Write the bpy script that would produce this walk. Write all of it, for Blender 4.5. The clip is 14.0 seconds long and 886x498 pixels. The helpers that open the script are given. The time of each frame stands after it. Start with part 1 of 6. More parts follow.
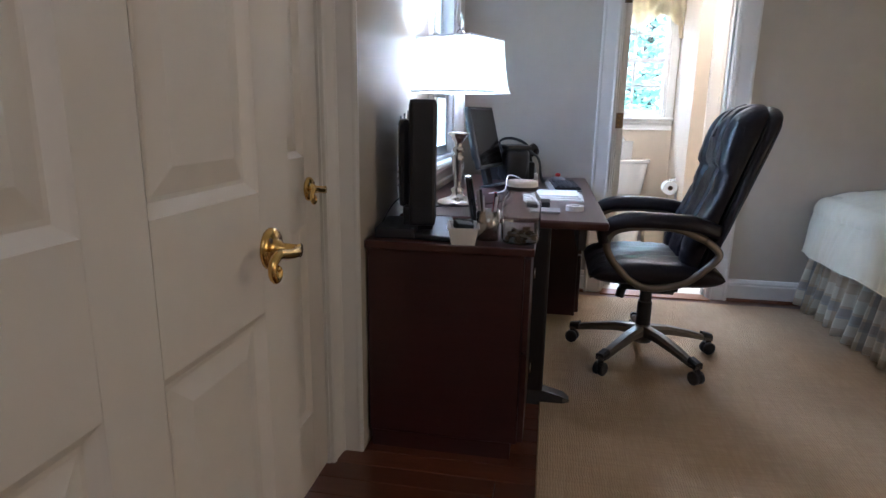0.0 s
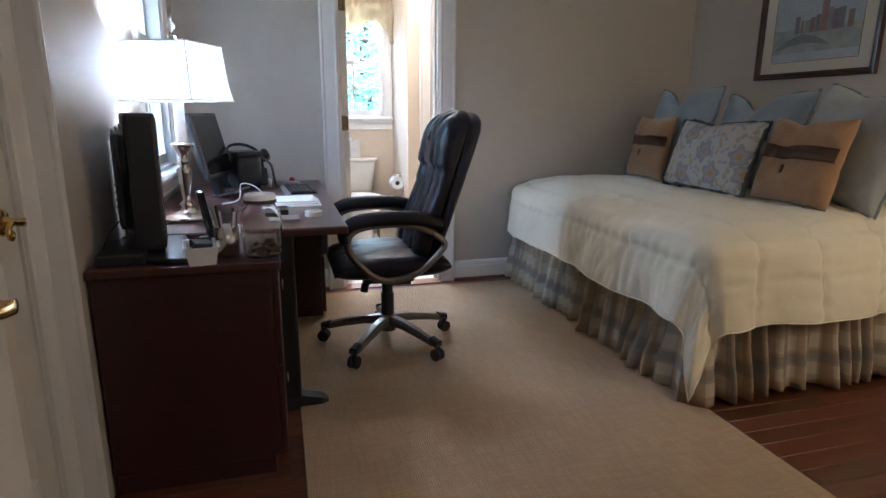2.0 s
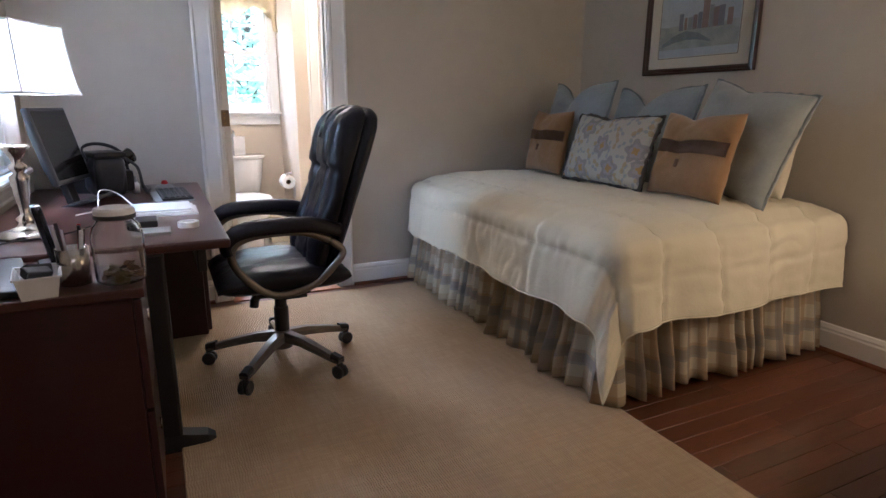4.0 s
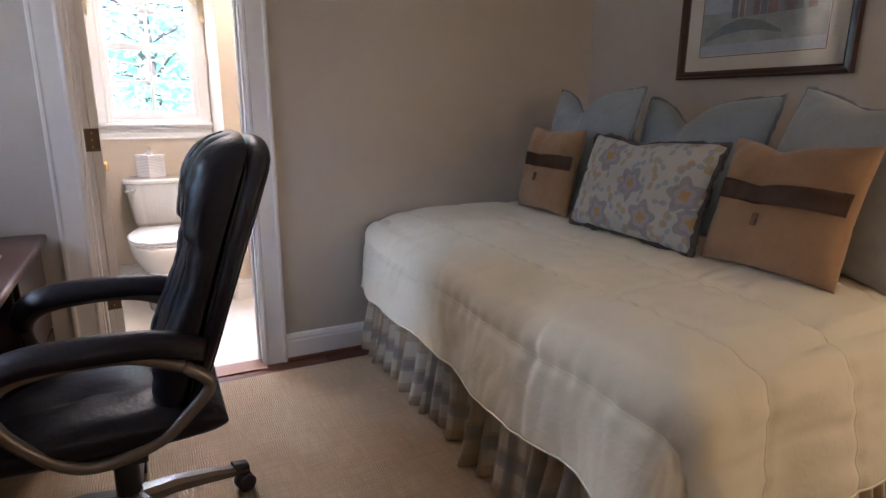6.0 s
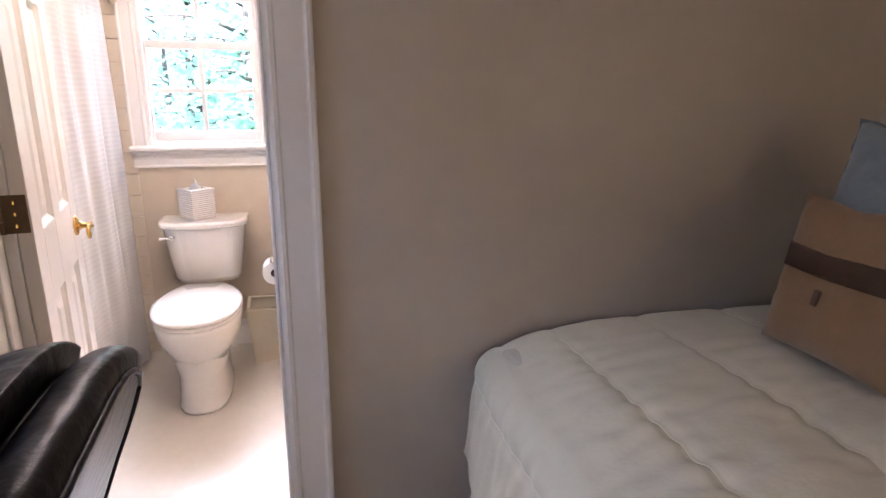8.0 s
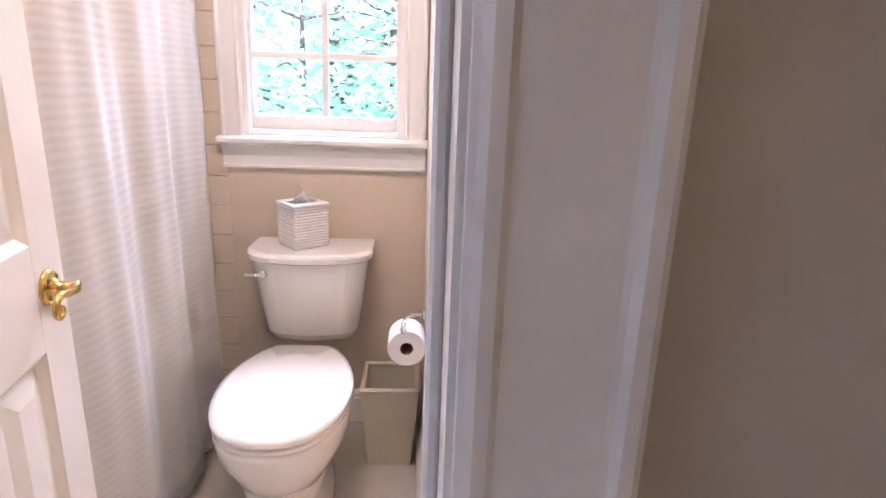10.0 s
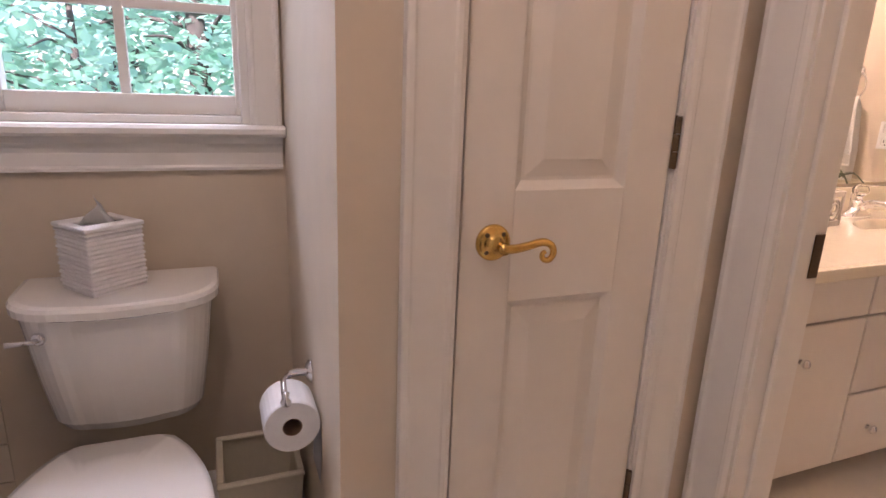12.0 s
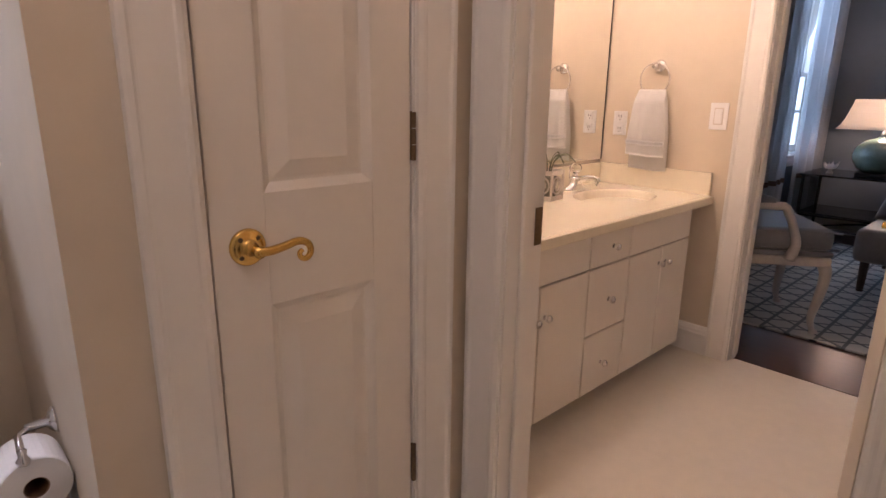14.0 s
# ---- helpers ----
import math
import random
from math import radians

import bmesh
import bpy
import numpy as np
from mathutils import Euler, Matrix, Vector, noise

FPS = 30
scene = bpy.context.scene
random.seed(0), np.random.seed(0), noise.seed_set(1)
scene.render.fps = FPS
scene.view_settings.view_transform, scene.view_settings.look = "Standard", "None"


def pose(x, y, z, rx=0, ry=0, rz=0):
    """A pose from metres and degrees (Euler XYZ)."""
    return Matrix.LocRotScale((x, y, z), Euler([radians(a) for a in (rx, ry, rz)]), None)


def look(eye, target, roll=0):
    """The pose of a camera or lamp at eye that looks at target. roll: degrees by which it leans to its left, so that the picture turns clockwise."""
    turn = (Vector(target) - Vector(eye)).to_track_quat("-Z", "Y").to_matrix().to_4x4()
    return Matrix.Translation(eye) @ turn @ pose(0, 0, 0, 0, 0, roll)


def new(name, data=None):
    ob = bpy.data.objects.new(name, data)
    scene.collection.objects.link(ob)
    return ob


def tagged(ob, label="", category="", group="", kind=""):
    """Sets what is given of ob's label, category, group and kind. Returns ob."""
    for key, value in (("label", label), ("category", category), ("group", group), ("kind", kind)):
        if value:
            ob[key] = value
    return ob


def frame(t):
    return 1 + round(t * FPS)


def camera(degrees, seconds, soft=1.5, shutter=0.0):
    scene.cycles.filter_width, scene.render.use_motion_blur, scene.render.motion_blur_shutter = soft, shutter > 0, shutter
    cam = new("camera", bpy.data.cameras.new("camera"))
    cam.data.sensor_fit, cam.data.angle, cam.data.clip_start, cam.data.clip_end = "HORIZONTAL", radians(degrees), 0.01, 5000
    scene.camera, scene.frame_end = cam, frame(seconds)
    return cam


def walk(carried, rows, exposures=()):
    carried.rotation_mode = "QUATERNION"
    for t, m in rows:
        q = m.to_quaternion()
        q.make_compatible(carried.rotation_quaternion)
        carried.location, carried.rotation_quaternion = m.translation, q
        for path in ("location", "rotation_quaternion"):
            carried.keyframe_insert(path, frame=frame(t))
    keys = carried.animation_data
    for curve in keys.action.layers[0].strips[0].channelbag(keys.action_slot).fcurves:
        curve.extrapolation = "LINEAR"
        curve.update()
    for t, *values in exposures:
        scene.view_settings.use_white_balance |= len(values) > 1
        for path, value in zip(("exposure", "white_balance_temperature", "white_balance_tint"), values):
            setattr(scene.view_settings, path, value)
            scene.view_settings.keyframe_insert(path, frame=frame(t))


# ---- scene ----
cam = camera(74.5, 14.0)

PATH = [
    (0, (0.079, -0.428, 1.113), (-0.265, 1.491, 0.664), 0.9),
    (0.5, (0.103, -0.388, 1.13), (0.013, 1.556, 0.669), 1.0),
    (1, (0.119, -0.395, 1.164), (0.246, 1.546, 0.701), 1.0),
    (1.5, (0.083, -0.449, 1.157), (0.441, 1.465, 0.701), 0.5),
    (2, (0.065, -0.486, 1.165), (0.589, 1.39, 0.709), 0.3),
    (2.5, (0.064, -0.494, 1.167), (0.708, 1.343, 0.708), 0.3),
    (3, (0.07, -0.483, 1.169), (0.81, 1.316, 0.702), 0.3),
    (5.5, (0.482, 0.326, 1.211), (1.361, 2.058, 0.733), 0.4),
    (6, (0.696, 0.597, 1.248), (1.569, 2.331, 0.768), 0.4),
    (6.5, (0.799, 0.918, 1.296), (1.652, 2.66, 0.81), 0.3),
    (7, (0.887, 1.238, 1.334), (1.685, 3.005, 0.84), 0.5),
    (7.5, (1.041, 1.549, 1.366), (1.73, 3.358, 0.864), 0.6),
    (8, (1.117, 1.866, 1.39), (1.644, 3.724, 0.871), 0.5),
    (8.5, (1.14, 2.18, 1.386), (1.482, 4.079, 0.859), 0.6),
    (9, (1.146, 2.486, 1.376), (1.308, 4.407, 0.845), 0.8),
    (11.3, (0.934, 3.53, 1.24), (1.035, 5.442, 0.664), 2.3),
    (11.5, (0.926, 3.557, 1.254), (1.242, 5.445, 0.675), 2.4),
    (12, (0.956, 3.564, 1.224), (1.67, 5.355, 0.693), 2.2),
    (12.1, (0.97, 3.547, 1.218), (1.74, 5.318, 0.7), 2.0),
    (12.5, (0.979, 3.532, 1.226), (1.991, 5.179, 0.709), 1.5),
    (13, (0.977, 3.52, 1.229), (2.174, 5.036, 0.711), 1.0),
    (13.5, (0.984, 3.509, 1.22), (2.259, 4.966, 0.717), 0.5),
    (14, (0.979, 3.515, 1.225), (2.31, 4.917, 0.713), 0.7),
]
walk(cam, [(t, look(eye, target, roll)) for t, eye, target, roll in PATH],
     [(0.0, 3.3, 5000, 14), (1.5, 3.25, 5050, 14), (3.2, 3.35, 5300, 18), (5.5, 3.3, 5500, 22), (8.0, 3.25, 5850, 29), (9.2, 3.25, 5850, 31), (11.3, 2.15, 6050, 36), (12.0, 1.8, 6200, 36), (13.0, 1.55, 6300, 35), (14.0, 1.47, 6350, 34)])

# ---- light ----
world = bpy.data.worlds.new("sky")
scene.world = world
world.use_nodes = True
wn = world.node_tree.nodes
sky = wn.new("ShaderNodeTexSky")
sky.sky_type, sky.sun_disc, sky.sun_elevation, sky.sun_rotation = "NISHITA", False, radians(50), radians(200)
wn["Background"].inputs["Strength"].default_value = 0.15
world.node_tree.links.new(sky.outputs["Color"], wn["Background"].inputs["Color"])


def lamp(name, kind, place, power, colour, size=0.1, size_y=None, aim=None):
    """A light: a lamp bulb, the daylight at a window, or an added fill."""
    data = bpy.data.lights.new(name, kind)
    data.energy, data.color = power, colour
    if kind == "AREA":
        data.shape, data.size, data.size_y = "RECTANGLE", size, size_y or size
    elif kind == "SUN":
        data.angle = size
    else:
        data.shadow_soft_size = size
    ob = new(name, data)
    ob.matrix_world = look(place, aim) if aim else pose(*place)
    return ob


lamp("sun", "SUN", (-6, -14, 16), 5.0, (1.0, 0.95, 0.88), 0.01, aim=(0, 6, 0))
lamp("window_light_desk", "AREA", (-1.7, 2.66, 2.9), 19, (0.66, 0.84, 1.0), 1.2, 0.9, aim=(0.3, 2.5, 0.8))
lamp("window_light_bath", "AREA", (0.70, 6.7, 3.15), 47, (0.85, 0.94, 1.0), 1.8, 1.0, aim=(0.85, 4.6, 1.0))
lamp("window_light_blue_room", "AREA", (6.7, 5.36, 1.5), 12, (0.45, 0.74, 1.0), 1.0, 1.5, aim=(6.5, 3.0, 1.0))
lamp("bulb_desk_lamp", "POINT", (-0.30, 2.03, 1.33), 2.4, (0.92, 0.96, 1.0), 0.04)
lamp("bulb_bath_ceiling", "POINT", (0.80, 3.95, 2.30), 3.7, (1.0, 0.85, 0.68), 0.12)
lamp("bulb_vanity", "POINT", (2.95, 4.88, 2.10), 9.8, (1.0, 0.81, 0.60), 0.06)
lamp("bulb_blue_room_lamp", "POINT", (7.03, 4.58, 1.06), 3.4, (1.0, 0.77, 0.55), 0.04)
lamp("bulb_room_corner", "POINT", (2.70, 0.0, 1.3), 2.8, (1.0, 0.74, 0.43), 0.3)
# unseen fill, added in the hall to brighten the room's near side; no fixture
lamp("fill_hall", "POINT", (0.25, -1.3, 2.2), 1.05, (1.0, 0.88, 0.76), 0.12)


# ---- materials ----
def mat(name, colour, rough=0.5, metal=0.0, var=0.0, scale=8.0, bump=0.0, bscale=60.0, sheen=0.0, coat=0.0, stretch=None, dark=None):
    """A procedural surface: base colour with stains at two scales, grain and bump."""
    m = bpy.data.materials.new(name)
    m.use_nodes = True
    nt = m.node_tree
    b = nt.nodes["Principled BSDF"]
    b.inputs["Base Color"].default_value = (*colour, 1)
    b.inputs["Roughness"].default_value, b.inputs["Metallic"].default_value = rough, metal
    b.inputs["Sheen Weight"].default_value, b.inputs["Coat Weight"].default_value = sheen, coat
    tc = nt.nodes.new("ShaderNodeTexCoord")
    mp = nt.nodes.new("ShaderNodeMapping")
    nt.links.new(tc.outputs["Object"], mp.inputs["Vector"])
    if stretch:
        mp.inputs["Scale"].default_value = stretch
    if var:
        n1, n2 = nt.nodes.new("ShaderNodeTexNoise"), nt.nodes.new("ShaderNodeTexNoise")
        n1.inputs["Scale"].default_value, n1.inputs["Detail"].default_value = scale, 6
        n2.inputs["Scale"].default_value, n2.inputs["Detail"].default_value = scale * 9, 4
        mix, add = nt.nodes.new("ShaderNodeMix"), nt.nodes.new("ShaderNodeMath")
        mix.data_type = "RGBA"
        add.operation = "ADD"
        half = nt.nodes.new("ShaderNodeMath")
        half.operation, half.inputs[1].default_value = "MULTIPLY", 0.5
        for n in (n1, n2):
            nt.links.new(mp.outputs["Vector"], n.inputs["Vector"])
        nt.links.new(n1.outputs["Fac"], add.inputs[0])
        nt.links.new(n2.outputs["Fac"], add.inputs[1])
        nt.links.new(add.outputs[0], half.inputs[0])
        ramp = nt.nodes.new("ShaderNodeMapRange")
        ramp.inputs["From Min"].default_value, ramp.inputs["From Max"].default_value = 0.3, 0.7
        nt.links.new(half.outputs[0], ramp.inputs["Value"])
        nt.links.new(ramp.outputs["Result"], mix.inputs["Factor"])
        low = dark or tuple(c * (1 - var) for c in colour)
        mix.inputs["A"].default_value = (*low, 1)
        mix.inputs["B"].default_value = (*(min(1, c * (1 + var * 0.6)) for c in colour), 1)
        nt.links.new(mix.outputs["Result"], b.inputs["Base Color"])
    if bump:
        n3, bp = nt.nodes.new("ShaderNodeTexNoise"), nt.nodes.new("ShaderNodeBump")
        n3.inputs["Scale"].default_value, n3.inputs["Detail"].default_value = bscale, 5
        nt.links.new(mp.outputs["Vector"], n3.inputs["Vector"])
        bp.inputs["Strength"].default_value, bp.inputs["Distance"].default_value = bump, min(0.01, 0.35 / bscale)
        nt.links.new(n3.outputs["Fac"], bp.inputs["Height"])
        nt.links.new(bp.outputs["Normal"], b.inputs["Normal"])
    return m


def glow(name, colour, power):
    m = mat(name, colour, 0.6)
    b = m.node_tree.nodes["Principled BSDF"]
    b.inputs["Emission Color"].default_value, b.inputs["Emission Strength"].default_value = (*colour, 1), power
    return m


def glass(name, colour=(1, 1, 1), rough=0.0):
    m = mat(name, colour, rough)
    b = m.node_tree.nodes["Principled BSDF"]
    b.inputs["Transmission Weight"].default_value, b.inputs["IOR"].default_value = 1.0, 1.45
    return m


def object_random(m, amount):
    """Lets each piece of a kind differ a little in brightness."""
    nt = m.node_tree
    b = nt.nodes["Principled BSDF"]
    link = b.inputs["Base Color"].links
    info, hsv, rng = nt.nodes.new("ShaderNodeObjectInfo"), nt.nodes.new("ShaderNodeHueSaturation"), nt.nodes.new("ShaderNodeMapRange")
    rng.inputs["To Min"].default_value, rng.inputs["To Max"].default_value = 1 - amount, 1 + amount
    nt.links.new(info.outputs["Random"], rng.inputs["Value"])
    nt.links.new(rng.outputs["Result"], hsv.inputs["Value"])
    if link:
        nt.links.new(link[0].from_socket, hsv.inputs["Color"])
    else:
        hsv.inputs["Color"].default_value = b.inputs["Base Color"].default_value
    nt.links.new(hsv.outputs["Color"], b.inputs["Base Color"])
    return m


WALL = mat("wall_paint_greige", (0.50, 0.455, 0.39), 0.48, var=0.05, scale=1.5, bump=0.06, bscale=220)
BATHWALL = mat("wall_paint_cream", (0.64, 0.55, 0.43), 0.7, var=0.05, scale=1.5, bump=0.06, bscale=220)
BLUEWALL = mat("wall_paint_slate", (0.20, 0.235, 0.27), 0.75, var=0.05, scale=1.5, bump=0.05, bscale=220)
CEIL = mat("ceiling_paint", (0.80, 0.78, 0.74), 0.85, var=0.03, scale=2)
TRIM = mat("trim_paint", (0.76, 0.74, 0.70), 0.38, var=0.03, scale=3, bump=0.03, bscale=40)
DOORP = mat("door_paint", (0.74, 0.70, 0.64), 0.36, var=0.03, scale=3, bump=0.03, bscale=40)
BRASS = mat("polished_brass", (0.72, 0.47, 0.14), 0.2, 1.0, var=0.12, scale=20)
OLDBRASS = mat("aged_brass", (0.17, 0.12, 0.075), 0.42, 0.85, var=0.3, scale=30)
CHROME = mat("chrome", (0.82, 0.82, 0.84), 0.08, 1.0)
MIRROR = mat("mirror_silver", (0.9, 0.9, 0.88), 0.01, 1.0)
MAHOG = mat("mahogany_laminate", (0.038, 0.012, 0.011), 0.33, var=0.25, scale=4, stretch=(2, 2, 14), bump=0.02, coat=0.15)
DESKTOP = mat("mahogany_top", (0.060, 0.020, 0.015), 0.3, var=0.3, scale=5, stretch=(14, 1.5, 4), coat=0.08)
BLACKP = mat("black_plastic", (0.016, 0.016, 0.018), 0.4, var=0.2, scale=20, bump=0.03, bscale=300)
GLOSSBLACK = mat("glossy_black", (0.012, 0.012, 0.014), 0.12)
BLACKM = mat("black_steel", (0.022, 0.02, 0.02), 0.45, 0.3, var=0.2, scale=10)
GREYP = mat("grey_plastic", (0.30, 0.30, 0.31), 0.5, var=0.1, scale=20)
WHITEP = mat("white_plastic", (0.78, 0.78, 0.78), 0.4, var=0.04, scale=10)
REDP = mat("red_plastic", (0.5, 0.02, 0.02), 0.35)
LEATHER = mat("black_leather", (0.010, 0.0085, 0.0125), 0.33, var=0.3, scale=12, bump=0.32, bscale=55)
LEATHER.node_tree.nodes["Principled BSDF"].inputs["Specular IOR Level"].default_value = 0.27
CHAMP = mat("champagne_metal", (0.18, 0.155, 0.13), 0.38, 0.6, var=0.1, scale=20)
PORCE = mat("porcelain", (0.80, 0.77, 0.72), 0.1, var=0.02, scale=3, coat=0.4)
PAPER = mat("paper", (0.78, 0.78, 0.78), 0.8, var=0.04, scale=20)
COMF = mat("comforter_cotton", (0.76, 0.70, 0.54), 0.85, var=0.03, scale=3, bump=0.25, bscale=70, sheen=0.15)
GREYBLUE = mat("pillow_grey_linen", (0.33, 0.35, 0.34), 0.9, var=0.10, scale=6, bump=0.25, bscale=140, sheen=0.2)
BLUEP = mat("pillow_blue_linen", (0.29, 0.34, 0.365), 0.9, var=0.12, scale=6, bump=0.25, bscale=140, sheen=0.3)
CORD = mat("pillow_cord_slate", (0.21, 0.235, 0.25), 0.95, var=0.3, scale=60, bump=0.4, bscale=160)
FRINGE = mat("pillow_trim_grey", (0.10, 0.095, 0.09), 0.95, var=0.4, scale=60, bump=0.6, bscale=160)
TAN = mat("pillow_tan_suede", (0.31, 0.18, 0.085), 0.85, var=0.12, scale=5, bump=0.1, bscale=150, sheen=0.3)
STRAP = mat("pillow_strap_brown", (0.16, 0.092, 0.06), 0.6, var=0.2, scale=20)
CREAMP = mat("pillow_cream", (0.66, 0.60, 0.48), 0.9, var=0.1, scale=8, bump=0.2)
FRAMEW = mat("dark_wood_frame", (0.045, 0.022, 0.016), 0.3, var=0.25, scale=20, coat=0.2)
MATB = mat("picture_mat", (0.80, 0.76, 0.67), 0.85, var=0.03, scale=8)
TILE = mat("white_wall_tile", (0.70, 0.62, 0.50), 0.22, var=0.03, scale=5, coat=0.1)
VINYL = mat("cream_vinyl_floor", (0.66, 0.61, 0.53), 0.34, var=0.06, scale=2.2, bump=0.02, bscale=60)
VANITY = mat("vanity_white_laminate", (0.80, 0.75, 0.68), 0.22, var=0.02, scale=3, coat=0.2)
MARBLE = mat("cultured_marble", (0.80, 0.73, 0.58), 0.12, var=0.04, scale=3, coat=0.4)
TERRY = mat("white_terry", (0.93, 0.92, 0.90), 0.95, var=0.02, scale=30, bump=0.08, bscale=260)
WICKER = mat("white_wicker", (0.76, 0.74, 0.72), 0.6, var=0.08, scale=40, bump=0.2, bscale=120)
BIN = mat("cream_bin", (0.66, 0.60, 0.46), 0.5, var=0.06, scale=10, bump=0.1, bscale=150)
VALANCE = mat("valance_cloth", (0.74, 0.64, 0.44), 0.9, var=0.12, scale=10, bump=0.2, sheen=0.3)
NICKEL = mat("brushed_nickel", (0.55, 0.52, 0.48), 0.22, 1.0, var=0.1, scale=20)
OUTDOOR = mat("siding", (0.6, 0.6, 0.58), 0.8, var=0.1, scale=2)
GLASS = glass("window_glass")
JARGLASS = glass("jar_glass", (0.97, 0.99, 0.98), 0.0)
SHADE = mat("lamp_shade_silk", (0.86, 0.86, 0.84), 0.8, bump=0.1, bscale=200)
for m_ in (SHADE,):
    b_ = m_.node_tree.nodes["Principled BSDF"]
    b_.inputs["Emission Color"].default_value, b_.inputs["Emission Strength"].default_value = (1.0, 0.98, 0.94, 1), 0.05


def translucent(m, colour, share):
    """Lets part of the light through a thin cloth."""
    nt = m.node_tree
    tr, mx = nt.nodes.new("ShaderNodeBsdfTranslucent"), nt.nodes.new("ShaderNodeMixShader")
    tr.inputs["Color"].default_value = (*colour, 1)
    mx.inputs[0].default_value = share
    nt.links.new(nt.nodes["Principled BSDF"].outputs[0], mx.inputs[1])
    nt.links.new(tr.outputs[0], mx.inputs[2])
    nt.links.new(mx.outputs[0], nt.nodes["Material Output"].inputs["Surface"])
    return m


translucent(SHADE, (0.86, 0.86, 0.84), 0.45)
SHADE2 = translucent(mat("lamp_shade_linen", (0.74, 0.66, 0.56), 0.8, bump=0.1, bscale=200), (0.80, 0.70, 0.58), 0.5)
OAK = object_random(mat("red_oak_plank", (0.13, 0.042, 0.018), 0.3, var=0.35, scale=3, stretch=(1.2, 16, 4), bump=0.04, bscale=40, coat=0.2), 0.28)
THRESH = mat("oak_threshold", (0.30, 0.12, 0.05), 0.35, var=0.3, scale=4, stretch=(2, 16, 4), coat=0.2)
DARKFLOOR = object_random(mat("dark_walnut_plank", (0.06, 0.023, 0.013), 0.3, var=0.35, scale=3, stretch=(16, 1.2, 4)), 0.25)
CREAMWOOD = mat("cream_painted_wood", (0.60, 0.55, 0.50), 0.5, var=0.12, scale=20)
GREYV = mat("grey_satin", (0.23, 0.235, 0.245), 0.38, var=0.12, scale=6, bump=0.15, bscale=30, sheen=0.3)
GREENCER = mat("green_ceramic", (0.15, 0.225, 0.19), 0.25, var=0.25, scale=14, bump=0.5, bscale=55, coat=0.4)


def woven(name, c1, c2, c3, scale, rough=0.95, bump=0.5):
    """A flat woven carpet: streaks of lighter and darker yarn across and along, with a fine rib."""
    m = mat(name, c1, rough)
    nt = m.node_tree
    b = nt.nodes["Principled BSDF"]
    tc = nt.nodes.new("ShaderNodeTexCoord")
    cols = []
    for stretch in ((scale, scale * 0.09, 1), (scale * 0.09, scale, 1)):
        mp, n = nt.nodes.new("ShaderNodeMapping"), nt.nodes.new("ShaderNodeTexNoise")
        mp.inputs["Scale"].default_value = stretch
        n.inputs["Scale"].default_value, n.inputs["Detail"].default_value = 1.0, 3
        nt.links.new(tc.outputs["Object"], mp.inputs["Vector"])
        nt.links.new(mp.outputs["Vector"], n.inputs["Vector"])
        cols.append(n)
    big = nt.nodes.new("ShaderNodeTexNoise")
    big.inputs["Scale"].default_value, big.inputs["Detail"].default_value = 1.3, 4
    nt.links.new(tc.outputs["Object"], big.inputs["Vector"])
    m1, m2 = nt.nodes.new("ShaderNodeMix"), nt.nodes.new("ShaderNodeMix")
    m1.data_type = m2.data_type = "RGBA"
    r1, r2 = nt.nodes.new("ShaderNodeMapRange"), nt.nodes.new("ShaderNodeMapRange")
    for r, n in ((r1, cols[0]), (r2, cols[1])):
        r.inputs["From Min"].default_value, r.inputs["From Max"].default_value = 0.35, 0.65
        nt.links.new(n.outputs["Fac"], r.inputs["Value"])
    m1.inputs["A"].default_value, m1.inputs["B"].default_value, m2.inputs["B"].default_value = (*c1, 1), (*c2, 1), (*c3, 1)
    half = nt.nodes.new("ShaderNodeMath")
    half.operation, half.inputs[1].default_value = "MULTIPLY", 0.6
    nt.links.new(r1.outputs["Result"], m1.inputs["Factor"])
    nt.links.new(r2.outputs["Result"], half.inputs[0])
    nt.links.new(half.outputs[0], m2.inputs["Factor"])
    nt.links.new(m1.outputs["Result"], m2.inputs["A"])
    hsv, rv = nt.nodes.new("ShaderNodeHueSaturation"), nt.nodes.new("ShaderNodeMapRange")
    rv.inputs["To Min"].default_value, rv.inputs["To Max"].default_value = 0.86, 1.12
    nt.links.new(big.outputs["Fac"], rv.inputs["Value"])
    nt.links.new(rv.outputs["Result"], hsv.inputs["Value"])
    nt.links.new(m2.outputs["Result"], hsv.inputs["Color"])
    nt.links.new(hsv.outputs["Color"], b.inputs["Base Color"])
    w1 = nt.nodes.new("ShaderNodeTexWave")
    w1.inputs["Scale"].default_value, w1.inputs["Distortion"].default_value = 38, 6
    bp = nt.nodes.new("ShaderNodeBump")
    bp.inputs["Strength"].default_value, bp.inputs["Distance"].default_value = bump, 0.004
    nt.links.new(tc.outputs["Object"], w1.inputs["Vector"])
    nt.links.new(w1.outputs["Fac"], bp.inputs["Height"])
    nt.links.new(bp.outputs["Normal"], b.inputs["Normal"])
    return m


SISAL = woven("sisal_rug", (0.42, 0.30, 0.18), (0.475, 0.35, 0.215), (0.37, 0.265, 0.16), 85)


